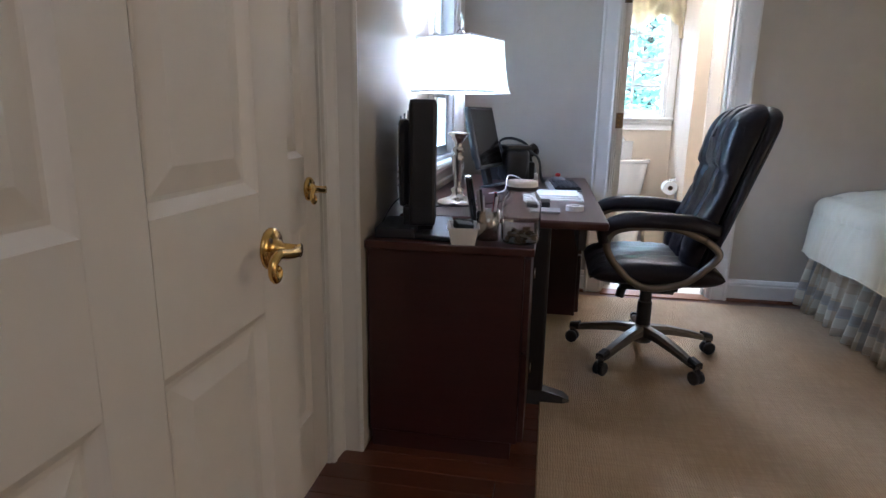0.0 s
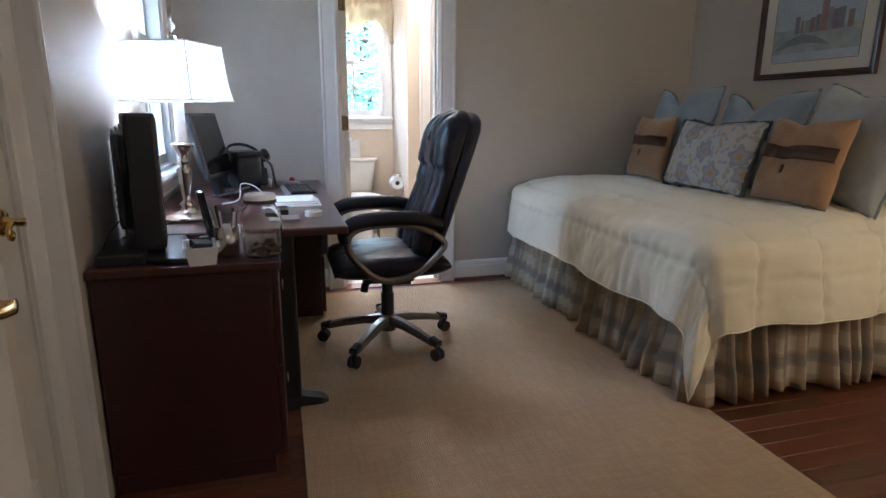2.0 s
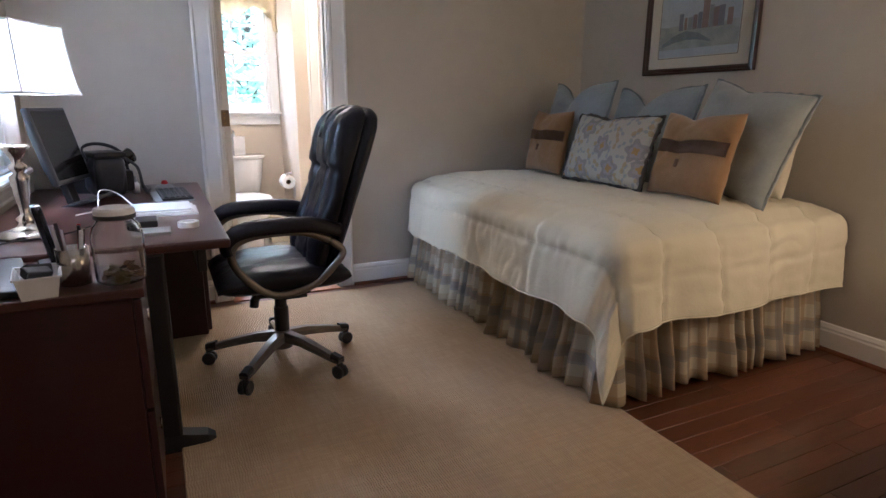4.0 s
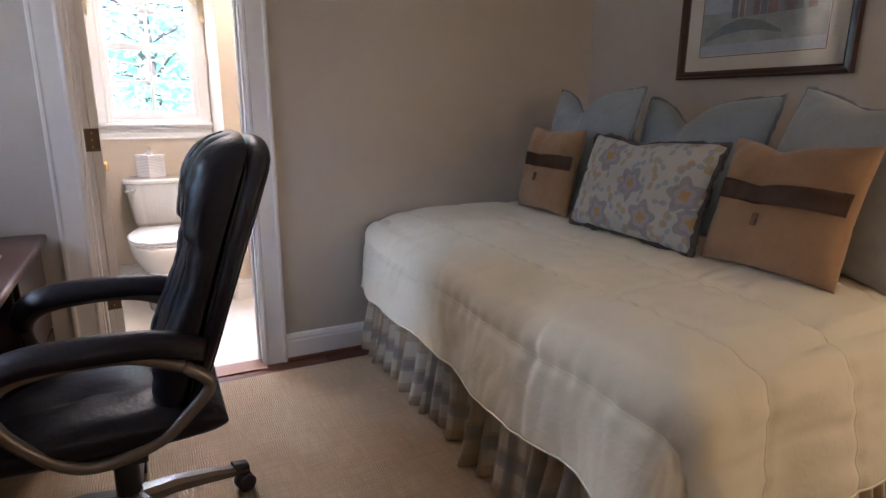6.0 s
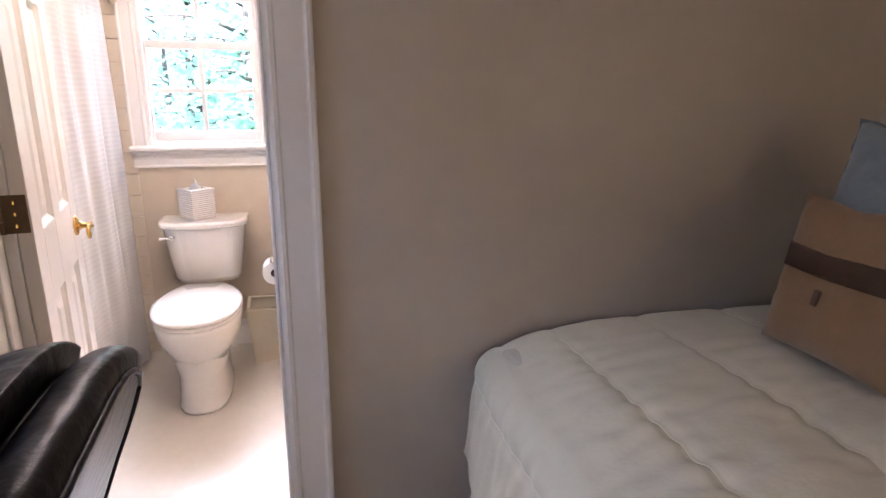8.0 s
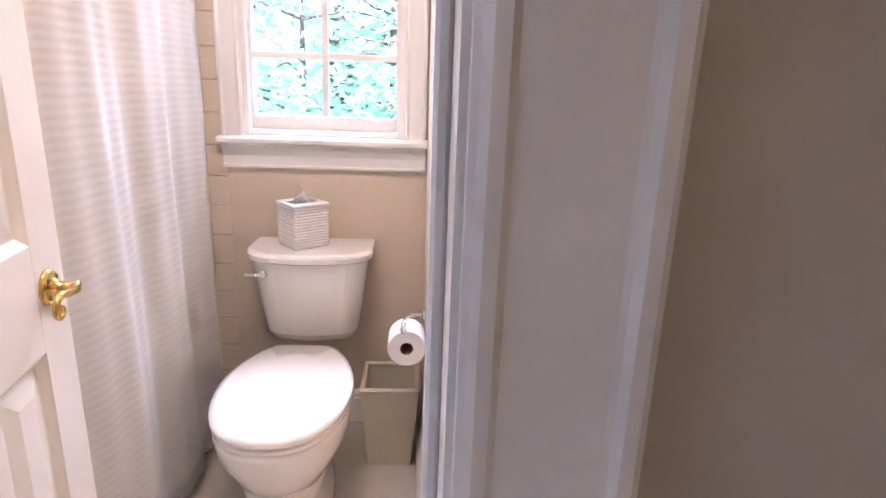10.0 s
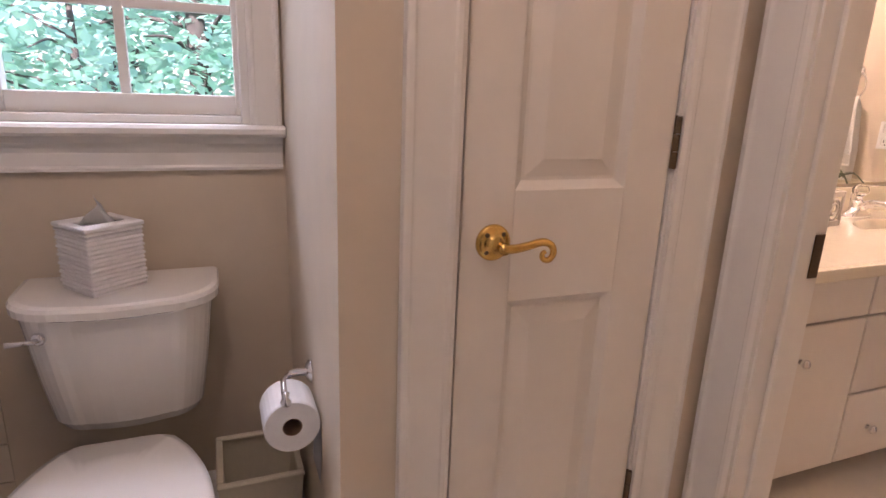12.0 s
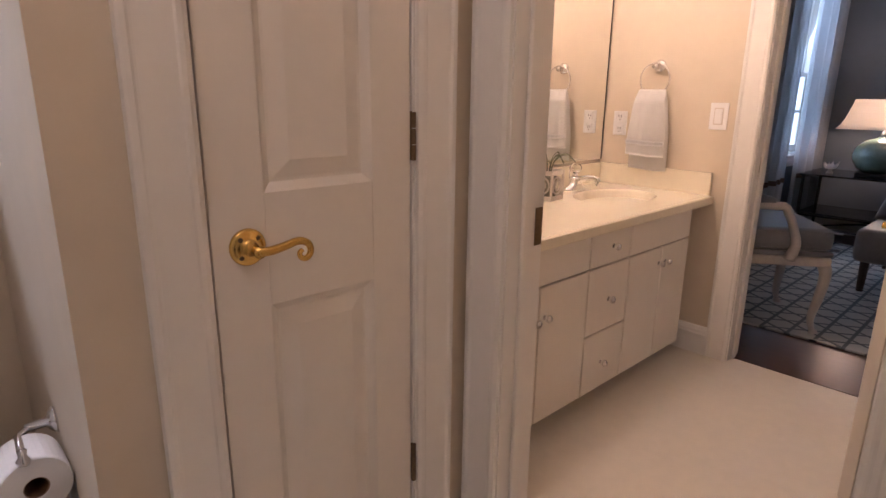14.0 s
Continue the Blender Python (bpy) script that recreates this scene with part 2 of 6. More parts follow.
def plaid(name):
    """Checked cotton in cream, tan and slate, laid out along the cloth."""
    m = mat(name, (0.6, 0.55, 0.45), 0.92)
    nt = m.node_tree
    b = nt.nodes["Principled BSDF"]
    uv = nt.nodes.new("ShaderNodeTexCoord")
    sep = nt.nodes.new("ShaderNodeSeparateXYZ")
    nt.links.new(uv.outputs["UV"], sep.inputs["Vector"])

    def band(axis, period, offset, width):
        add, fr, cmp_ = (nt.nodes.new("ShaderNodeMath") for _ in range(3))
        add.operation, add.inputs[1].default_value = "MULTIPLY_ADD", 1 / period
        add.inputs[2].default_value = offset
        fr.operation = "FRACT"
        cmp_.operation, cmp_.inputs[1].default_value = "LESS_THAN", width
        nt.links.new(sep.outputs[axis], add.inputs[0])
        nt.links.new(add.outputs[0], fr.inputs[0])
        nt.links.new(fr.outputs[0], cmp_.inputs[0])
        return cmp_.outputs[0]

    last = None
    for axis, period, offset, width, colour, weight in ((0, 0.12, 0.0, 0.45, (0.58, 0.41, 0.22), 0.6), (1, 0.12, 0.1, 0.45, (0.58, 0.41, 0.22), 0.5),
                                                        (0, 0.24, 0.55, 0.22, (0.32, 0.33, 0.345), 0.5), (1, 0.24, 0.6, 0.22, (0.32, 0.33, 0.345), 0.5)):
        mix, k = nt.nodes.new("ShaderNodeMix"), nt.nodes.new("ShaderNodeMath")
        mix.data_type = "RGBA"
        k.operation, k.inputs[1].default_value = "MULTIPLY", weight
        nt.links.new(band(axis, period, offset, width), k.inputs[0])
        nt.links.new(k.outputs[0], mix.inputs["Factor"])
        mix.inputs["B"].default_value = (*colour, 1)
        if last:
            nt.links.new(last, mix.inputs["A"])
        else:
            mix.inputs["A"].default_value = (0.86, 0.79, 0.64, 1)
        last = mix.outputs["Result"]
    nt.links.new(last, b.inputs["Base Color"])
    n, bp = nt.nodes.new("ShaderNodeTexNoise"), nt.nodes.new("ShaderNodeBump")
    n.inputs["Scale"].default_value = 180
    nt.links.new(uv.outputs["Object"], n.inputs["Vector"])
    bp.inputs["Strength"].default_value, bp.inputs["Distance"].default_value = 0.3, 0.003
    nt.links.new(n.outputs["Fac"], bp.inputs["Height"])
    nt.links.new(bp.outputs["Normal"], b.inputs["Normal"])
    return m


PLAID = plaid("plaid_cotton")


def ribbed(name, colour, colour2, axis, period):
    """Waffle-woven cloth with fine level ribs."""
    m = mat(name, colour, 0.9)
    nt = m.node_tree
    b = nt.nodes["Principled BSDF"]
    tc, w, bp, mix = (nt.nodes.new("ShaderNode" + k) for k in ("TexCoord", "TexWave", "Bump", "Mix"))
    w.bands_direction = axis
    w.inputs["Scale"].default_value = 2 * math.pi / (20 * period)
    w.inputs["Distortion"].default_value, w.inputs["Detail"].default_value, w.inputs["Detail Scale"].default_value = 0.7, 2, 3
    mix.data_type = "RGBA"
    mix.inputs["A"].default_value, mix.inputs["B"].default_value = (*colour2, 1), (*colour, 1)
    nt.links.new(tc.outputs["Object"], w.inputs["Vector"])
    nt.links.new(w.outputs["Fac"], mix.inputs["Factor"])
    nt.links.new(mix.outputs["Result"], b.inputs["Base Color"])
    nt.links.new(w.outputs["Fac"], bp.inputs["Height"])
    bp.inputs["Strength"].default_value, bp.inputs["Distance"].default_value = 0.28, 0.0018
    nt.links.new(bp.outputs["Normal"], b.inputs["Normal"])
    return m


CURTAIN = ribbed("shower_curtain_waffle", (0.94, 0.92, 0.89), (0.90, 0.875, 0.845), "Z", 0.021)


def floral(name):
    """Linen strewn with petalled blossoms: grey-lilac petals with an ochre heart, smaller ochre and slate sprigs."""
    m = mat(name, (0.56, 0.55, 0.50), 0.92)
    nt = m.node_tree
    b = nt.nodes["Principled BSDF"]

    def node(kind, **inputs):
        n = nt.nodes.new("ShaderNode" + kind)
        for key, value in inputs.items():
            n.inputs[int(key[1:])].default_value = value
        return n

    def calc(op, x, y=None):
        n = nt.nodes.new("ShaderNodeMath")
        n.operation = op
        for i, v in enumerate((x, y)):
            if v is None:
                continue
            if isinstance(v, (int, float)):
                n.inputs[i].default_value = v
            else:
                nt.links.new(v, n.inputs[i])
        return n.outputs[0]

    tc = node("TexCoord")
    sep = node("SeparateXYZ")
    nt.links.new(tc.outputs["Object"], sep.inputs[0])
    flat = node("CombineXYZ")
    nt.links.new(sep.outputs[0], flat.inputs[0])
    nt.links.new(sep.outputs[2], flat.inputs[1])
    last = None
    for scale, petals, reach, shape, colour, weight in ((15, 2, 0.40, 0.6, (0.25, 0.29, 0.33), 0.75), (11, 2, 0.36, 0.55, (0.36, 0.27, 0.13), 0.7),
                                                        (5.6, 5, 0.38, 0.17, (0.24, 0.235, 0.25), 0.8), (5.6, 5, 0.22, 0.12, (0.36, 0.34, 0.34), 0.7), (5.6, 4, 0.13, 0.2, (0.40, 0.25, 0.08), 0.9)):
        vor = nt.nodes.new("ShaderNodeTexVoronoi")
        vor.voronoi_dimensions = "2D"
        vor.inputs["Scale"].default_value, vor.inputs["Randomness"].default_value = scale, 0.75
        nt.links.new(flat.outputs[0], vor.inputs["Vector"])
        away = node("VectorMath")
        away.operation = "SUBTRACT"
        nt.links.new(flat.outputs[0], away.inputs[0])
        nt.links.new(vor.outputs["Position"], away.inputs[1])
        xy = node("SeparateXYZ")
        nt.links.new(away.outputs[0], xy.inputs[0])
        turn = node("SeparateColor")
        nt.links.new(vor.outputs["Color"], turn.inputs[0])
        angle = calc("ADD", calc("MULTIPLY", calc("ARCTAN2", xy.outputs[1], xy.outputs[0]), petals), calc("MULTIPLY", turn.outputs[0], 6.283))
        edge = calc("MULTIPLY", calc("ADD", calc("MULTIPLY", calc("COSINE", angle), shape), 1 - shape), reach)
        inside = calc("MULTIPLY", calc("LESS_THAN", vor.outputs["Distance"], edge), weight)
        mix = nt.nodes.new("ShaderNodeMix")
        mix.data_type = "RGBA"
        mix.inputs["A"].default_value, mix.inputs["B"].default_value = (0.44, 0.43, 0.385, 1), (*colour, 1)
        if last:
            nt.links.new(last, mix.inputs["A"])
        nt.links.new(inside, mix.inputs["Factor"])
        last = mix.outputs["Result"]
    grain, bump = node("TexNoise"), node("Bump")
    grain.inputs["Scale"].default_value = 160
    bump.inputs["Strength"].default_value, bump.inputs["Distance"].default_value = 0.25, 0.002
    nt.links.new(tc.outputs["Object"], grain.inputs["Vector"])
    nt.links.new(grain.outputs["Fac"], bump.inputs["Height"])
    nt.links.new(bump.outputs["Normal"], b.inputs["Normal"])
    nt.links.new(last, b.inputs["Base Color"])
    return m


FLORAL = floral("floral_linen")


# ---- building helpers ----
def part(name, bm, material, parent=None, label="", smooth=False, kind=""):
    """Links a bmesh as one mesh object under a thing or a part."""
    me = bpy.data.meshes.new(name)
    bm.normal_update()
    bm.to_mesh(me)
    bm.free()
    if smooth:
        me.shade_smooth()
    me.materials.append(material)
    ob = new(name, me)
    if parent:
        ob.parent = parent
    return tagged(ob, label=label, kind=kind)


def thing(name, label, category, place=(0, 0, 0), turn=0.0, group=""):
    ob = new(name)
    ob.empty_display_size = 0.05
    ob.matrix_world = pose(*place, 0, 0, turn)
    return tagged(ob, label, category, group)


def add_box(bm, a, b, bevel=0.0, seg=2):
    """A box from corner a to corner b, with rounded edges where bevel is given."""
    (x0, y0, z0), (x1, y1, z1) = [min(p) for p in zip(a, b)], [max(p) for p in zip(a, b)]
    made = bmesh.ops.create_cube(bm, size=1, matrix=Matrix.LocRotScale(((x0 + x1) / 2, (y0 + y1) / 2, (z0 + z1) / 2), None, (x1 - x0, y1 - y0, z1 - z0)))
    if bevel:
        edges = {e for v in made["verts"] for e in v.link_edges}
        bmesh.ops.bevel(bm, geom=list(edges), offset=bevel, segments=seg, affect="EDGES", profile=0.6)
    return bm


def box(a, b, bevel=0.0, seg=2):
    return add_box(bmesh.new(), a, b, bevel, seg)


def loft(bm, rings, cap=True, closed=True):
    """A skin over rings of points, all of one count."""
    loops = [[bm.verts.new(p) for p in ring] for ring in rings]
    n = len(loops[0])
    for a, b in zip(loops, loops[1:]):
        for i in range(n if closed else n - 1):
            bm.faces.new((a[i], a[(i + 1) % n], b[(i + 1) % n], b[i]))
    if cap and closed:
        bm.faces.new(loops[0][::-1])
        bm.faces.new(loops[-1])
    return bm


def lathe(profile, n=24, bm=None, m=None):
    """A turned body: (radius, height) pairs round the z axis."""
    bm = bm or bmesh.new()
    m = m or Matrix.Identity(4)
    rings = [[m @ Vector((r * math.cos(2 * math.pi * i / n), r * math.sin(2 * math.pi * i / n), z)) for i in range(n)] for r, z in profile]
    loft(bm, rings)
    bmesh.ops.recalc_face_normals(bm, faces=bm.faces)
    return bm


def tube(points, radius, n=10, bm=None, flat=1.0):
    """A pipe along points; radius may be a list; flat squeezes it in its second axis."""
    bm = bm or bmesh.new()
    pts = [Vector(p) for p in points]
    rad = radius if isinstance(radius, (list, tuple)) else [radius] * len(pts)
    rings, side = [], None
    for i, p in enumerate(pts):
        d = (pts[min(i + 1, len(pts) - 1)] - pts[max(i - 1, 0)]).normalized()
        if side is None:
            side = d.orthogonal().normalized()
        side = (side - d * side.dot(d)).normalized()
        up = d.cross(side)
        rings.append([p + rad[i] * (math.cos(2 * math.pi * k / n) * side + flat * math.sin(2 * math.pi * k / n) * up) for k in range(n)])
    loft(bm, rings)
    bmesh.ops.recalc_face_normals(bm, faces=bm.faces)
    return bm


def curve_points(ctrl, n=24):
    """A smooth line through control points."""
    P = [Vector(p) for p in ctrl]
    P = [2 * P[0] - P[1]] + P + [2 * P[-1] - P[-2]]
    out = []
    for i in range(1, len(P) - 2):
        for k in range(n):
            t = k / n
            a, b, c, d = P[i - 1:i + 3]
            out.append(0.5 * (2 * b + (c - a) * t + (2 * a - 5 * b + 4 * c - d) * t * t + (3 * b - a - 3 * c + d) * t ** 3))
    return out + [P[-2]]


def sheet(f, nu, nv, bm=None, uv=None, thick=0.0):
    """A surface f(u, v) with u and v from 0 to 1; uv gives its cloth coordinates."""
    bm = bm or bmesh.new()
    grid = [[bm.verts.new(f(i / nu, j / nv)) for j in range(nv + 1)] for i in range(nu + 1)]
    layer = bm.loops.layers.uv.verify() if uv else None
    for i in range(nu):
        for j in range(nv):
            face = bm.faces.new((grid[i][j], grid[i + 1][j], grid[i + 1][j + 1], grid[i][j + 1]))
            if uv:
                for loop, (a, b) in zip(face.loops, ((i, j), (i + 1, j), (i + 1, j + 1), (i, j + 1))):
                    loop[layer].uv = uv(a / nu, b / nv)
    if thick:
        bmesh.ops.solidify(bm, geom=bm.faces[:], thickness=thick)
    return bm


def wall(name, along, face, back, a0, a1, openings, material, z1=2.45):
    """A wall with thickness between face and back, running from a0 to a1 along an axis, with openings (a, b, bottom, top) cut through."""
    bm = bmesh.new()

    def put(p, q, low, high):
        if q - p > 1e-4 and high - low > 1e-4:
            if along == "x":
                add_box(bm, (p, face, low), (q, back, high))
            else:
                add_box(bm, (face, p, low), (back, q, high))

    at = a0
    for p, q, low, high in sorted(openings):
        put(at, p, 0, z1)
        put(p, q, 0, low)
        put(p, q, high, z1)
        at = q
    put(at, a1, 0, z1)
    return part(name, bm, material, kind="structure")


def profile_strip(name, path, outline, material, parent=None, kind="structure"):
    """A moulding: an outline of (out, up) pairs carried along straight stretches; each stretch is (start, end, out direction, up direction)."""
    bm = bmesh.new()
    for start, end, out, up in path:
        s, e, o, u = Vector(start), Vector(end), Vector(out), Vector(up)
        loft(bm, [[q + o * a + u * b for a, b in outline] for q in (s, e)])
    bmesh.ops.recalc_face_normals(bm, faces=bm.faces)
    return part(name, bm, material, parent, kind=kind)


CASING = [(0, 0), (0, 0.1), (0.0205, 0.1), (0.022, 0.096), (0.022, 0.088), (0.0185, 0.083), (0.0175, 0.079), (0.0145, 0.024), (0.0145, 0.021), (0.0165, 0.017), (0.0165, 0.009), (0.0135, 0.004), (0.012, 0)]
BASE = [(0, 0), (0.018, 0), (0.018, 0.10), (0.014, 0.108), (0.014, 0.118), (0.007, 0.135), (0, 0.14)]
SHOE = [(0.018, 0), (0.032, 0), (0.030, 0.010), (0.024, 0.017), (0.018, 0.019)]


def casing(name, along, face, out, a0, a1, top, k=1.0):
    """Moulded boards round an opening, on one face of its wall, butted at the corners."""
    def v(a, z):
        return (a, face, z) if along == "x" else (face, a, z)
    o = (0, out, 0) if along == "x" else (out, 0, 0)
    axis = (1, 0, 0) if along == "x" else (0, 1, 0)
    neg = tuple(-c for c in axis)
    profile_strip(name, [(v(a0, 0), v(a0, top), o, neg), (v(a1, 0), v(a1, top), o, axis), (v(a0 - 0.1 * k, top), v(a1 + 0.1 * k, top), o, (0, 0, 1))], [(p, q * k) for p, q in CASING], TRIM)


def jamb(name, along, face, back, a0, a1, top):
    """The lining of an opening, with a stop bead."""
    bm = bmesh.new()
    lo, hi = min(face, back) - 0.001, max(face, back) + 0.001
    mid = (lo + hi) / 2
    for p, q, z0, z1 in ((a0 - 0.015, a0, 0, top), (a1, a1 + 0.015, 0, top), (a0 - 0.015, a1 + 0.015, top, top + 0.015)):
        add_box(bm, (p, lo, z0) if along == "x" else (lo, p, z0), (q, hi, z1) if along == "x" else (hi, q, z1))
    for p, q in ((a0, a0 + 0.011), (a1 - 0.011, a1)):
        add_box(bm, (p, mid - 0.018, 0) if along == "x" else (mid - 0.018, p, 0), (q, mid + 0.018, top - 0.012) if along == "x" else (mid + 0.018, q, top - 0.012), 0.003, 1)
    part(name, bm, TRIM, kind="structure")


# ---- the structure ----
H = 2.45
wall("wall_north", "x", 3.36, 3.48, -0.606, 3.87, [(0.443, 1.115, 0, 2.055)], WALL)
wall("wall_east", "y", 3.03, 3.15, -0.46, 3.36, [], WALL)
wall("wall_west_desk", "y", -0.486, -0.606, 1.27, 3.36, [(2.36, 2.98, 0.88, 2.12)], WALL)
wall("wall_west_closet", "y", -0.57, -0.69, -0.46, 1.27, [(0.43, 1.19, 0, 2.055)], WALL)
wall("wall_south", "x", -0.34, -0.46, -0.57, 3.03, [(-0.355, 0.495, 0, 2.055)], WALL)
wall("wall_hall_back", "x", -2.0, -2.1, -0.9, 1.2, [], WALL)
wall("wall_hall_west", "y", -0.9, -1.0, -2.1, -0.46, [], WALL)
wall("wall_hall_east", "y", 1.1, 1.2, -2.0, -0.46, [], WALL)
wall("wall_closet_back", "y", -1.2, -1.3, -0.46, 1.4, [], WALL)
wall("wall_bath_lining", "x", 3.484, 3.50, -0.35, 3.75, [(0.443, 1.115, 0, 2.055)], BATHWALL)
wall("wall_bath_west", "y", -0.35, -0.47, 3.484, 5.14, [], BATHWALL)
wall("wall_bath_north", "x", 5.14, 5.26, -0.47, 1.13, [(0.488, 1.054, 1.10, 2.10)], BATHWALL)
wall("wall_bath_niche", "y", 1.13, 1.25, 4.45, 5.26, [], BATHWALL)
wall("wall_bath_closet", "x", 4.45, 4.57, 1.25, 1.95, [(1.322, 1.79, 0, 2.055)], BATHWALL)
wall("wall_bath_doorway", "y", 1.95, 2.07, 3.50, 5.22, [(3.615, 4.345, 0, 2.055)], BATHWALL)
wall("wall_bath_closet_back", "x", 5.0, 5.1, 1.25, 1.95, [], BATHWALL)
wall("wall_vanity_north", "x", 5.22, 5.34, 1.95, 3.87, [], BATHWALL)
wall("wall_vanity_east", "y", 3.75, 3.87, 3.50, 5.22, [(3.655, 4.455, 0, 2.055)], BATHWALL)
wall("wall_blue_lining", "y", 3.872, 3.884, 2.0, 5.22, [(3.655, 4.455, 0, 2.055)], BLUEWALL)
wall("wall_blue_north", "x", 5.22, 5.34, 3.884, 7.72, [(6.15, 7.15, 0.75, 2.12)], BLUEWALL)
wall("wall_blue_east", "y", 7.6, 7.72, 1.9, 5.22, [], BLUEWALL)
wall("wall_blue_south", "x", 2.0, 1.88, 3.884, 7.6, [], BLUEWALL)
part("ceiling", box((-1.3, -2.1, 2.45), (7.72, 5.34, 2.55)), CEIL, kind="structure")
part("subfloor", box((-1.3, -2.1, -0.12), (7.72, 5.34, -0.022)), THRESH, kind="structure")
part("floor_bath", box((-0.35, 3.40, -0.02), (3.81, 5.22, 0.0)), VINYL, kind="structure")
part("threshold", box((0.443, 3.30, -0.015), (1.115, 3.42, 0.008), 0.004), THRESH, kind="structure")
part("ground", box((-60, -60, -0.4), (60, 80, -0.3)), mat("lawn", (0.06, 0.11, 0.03), 0.95, var=0.4, scale=0.6), kind="structure")

casing("trim_bath_door", "x", 3.36, -1, 0.453, 1.105, 2.045, 1.1)
casing("trim_bath_door_inside", "x", 3.50, 1, 0.453, 1.105, 2.045)
jamb("jamb_bath_door", "x", 3.36, 3.50, 0.458, 1.10, 2.04)
casing("trim_closet", "y", -0.57, 1, 0.44, 1.18, 2.045, 0.85)
jamb("jamb_closet", "y", -0.57, -0.69, 0.445, 1.175, 2.04)
casing("trim_entry", "x", -0.34, 1, -0.345, 0.485, 2.045)
jamb("jamb_entry", "x", -0.34, -0.46, -0.34, 0.48, 2.04)
casing("trim_linen_closet", "x", 4.45, -1, 1.332, 1.782, 2.045)
jamb("jamb_linen_closet", "x", 4.45, 4.57, 1.337, 1.775, 2.04)
casing("trim_vanity_doorway", "y", 1.95, -1, 3.625, 4.335, 2.045)
casing("trim_vanity_doorway_inside", "y", 2.07, 1, 3.625, 4.335, 2.045)
jamb("jamb_vanity_doorway", "y", 1.95, 2.07, 3.63, 4.33, 2.04)
casing("trim_blue_doorway", "y", 3.75, -1, 3.665, 4.445, 2.045)
jamb("jamb_blue_doorway", "y", 3.75, 3.884, 3.67, 4.44, 2.04)
# the white board that closes the closet's recess towards the desk wall
profile_strip("trim_recess", [((-0.486, 1.27, 0), (-0.486, 1.27, 2.45), (0, -0.6, 0), (-1, 0, 0))], [(a, b * 0.84) for a, b in CASING], TRIM)

UP = (0, 0, 1)
base_runs = [((1.218, 3.36, 0), (3.03, 3.36, 0), (0, -1, 0)), ((-0.486, 3.36, 0), (0.34, 3.36, 0), (0, -1, 0)), ((3.03, -0.34, 0), (3.03, 3.36, 0), (-1, 0, 0)),
             ((-0.486, 1.72, 0), (-0.486, 3.36, 0), (1, 0, 0)), ((0.6, -0.34, 0), (3.03, -0.34, 0), (0, 1, 0))]
profile_strip("baseboard", [(a, b, o, UP) for a, b, o in base_runs], BASE, TRIM)
profile_strip("baseboard_shoe", [(a, b, o, UP) for a, b, o in base_runs], SHOE, OAK)
bath_runs = [((0.44, 5.14, 0), (1.13, 5.14, 0), (0, -1, 0)), ((1.13, 4.45, 0), (1.13, 5.14, 0), (-1, 0, 0)), ((1.13, 4.45, 0), (1.232, 4.45, 0), (0, -1, 0)),
             ((3.75, 4.545, 0), (3.75, 5.22, 0), (-1, 0, 0)), ((2.07, 4.435, 0), (2.07, 4.7, 0), (1, 0, 0)), ((1.205, 3.50, 0), (1.95, 3.50, 0), (0, 1, 0))]
profile_strip("baseboard_bath", [(a, b, o, UP) for a, b, o in bath_runs], BASE, TRIM)
profile_strip("baseboard_blue", [((7.6, 2, 0), (7.6, 5.22, 0), (-1, 0, 0), UP), ((3.884, 5.22, 0), (7.6, 5.22, 0), (0, -1, 0), UP)], BASE, TRIM)


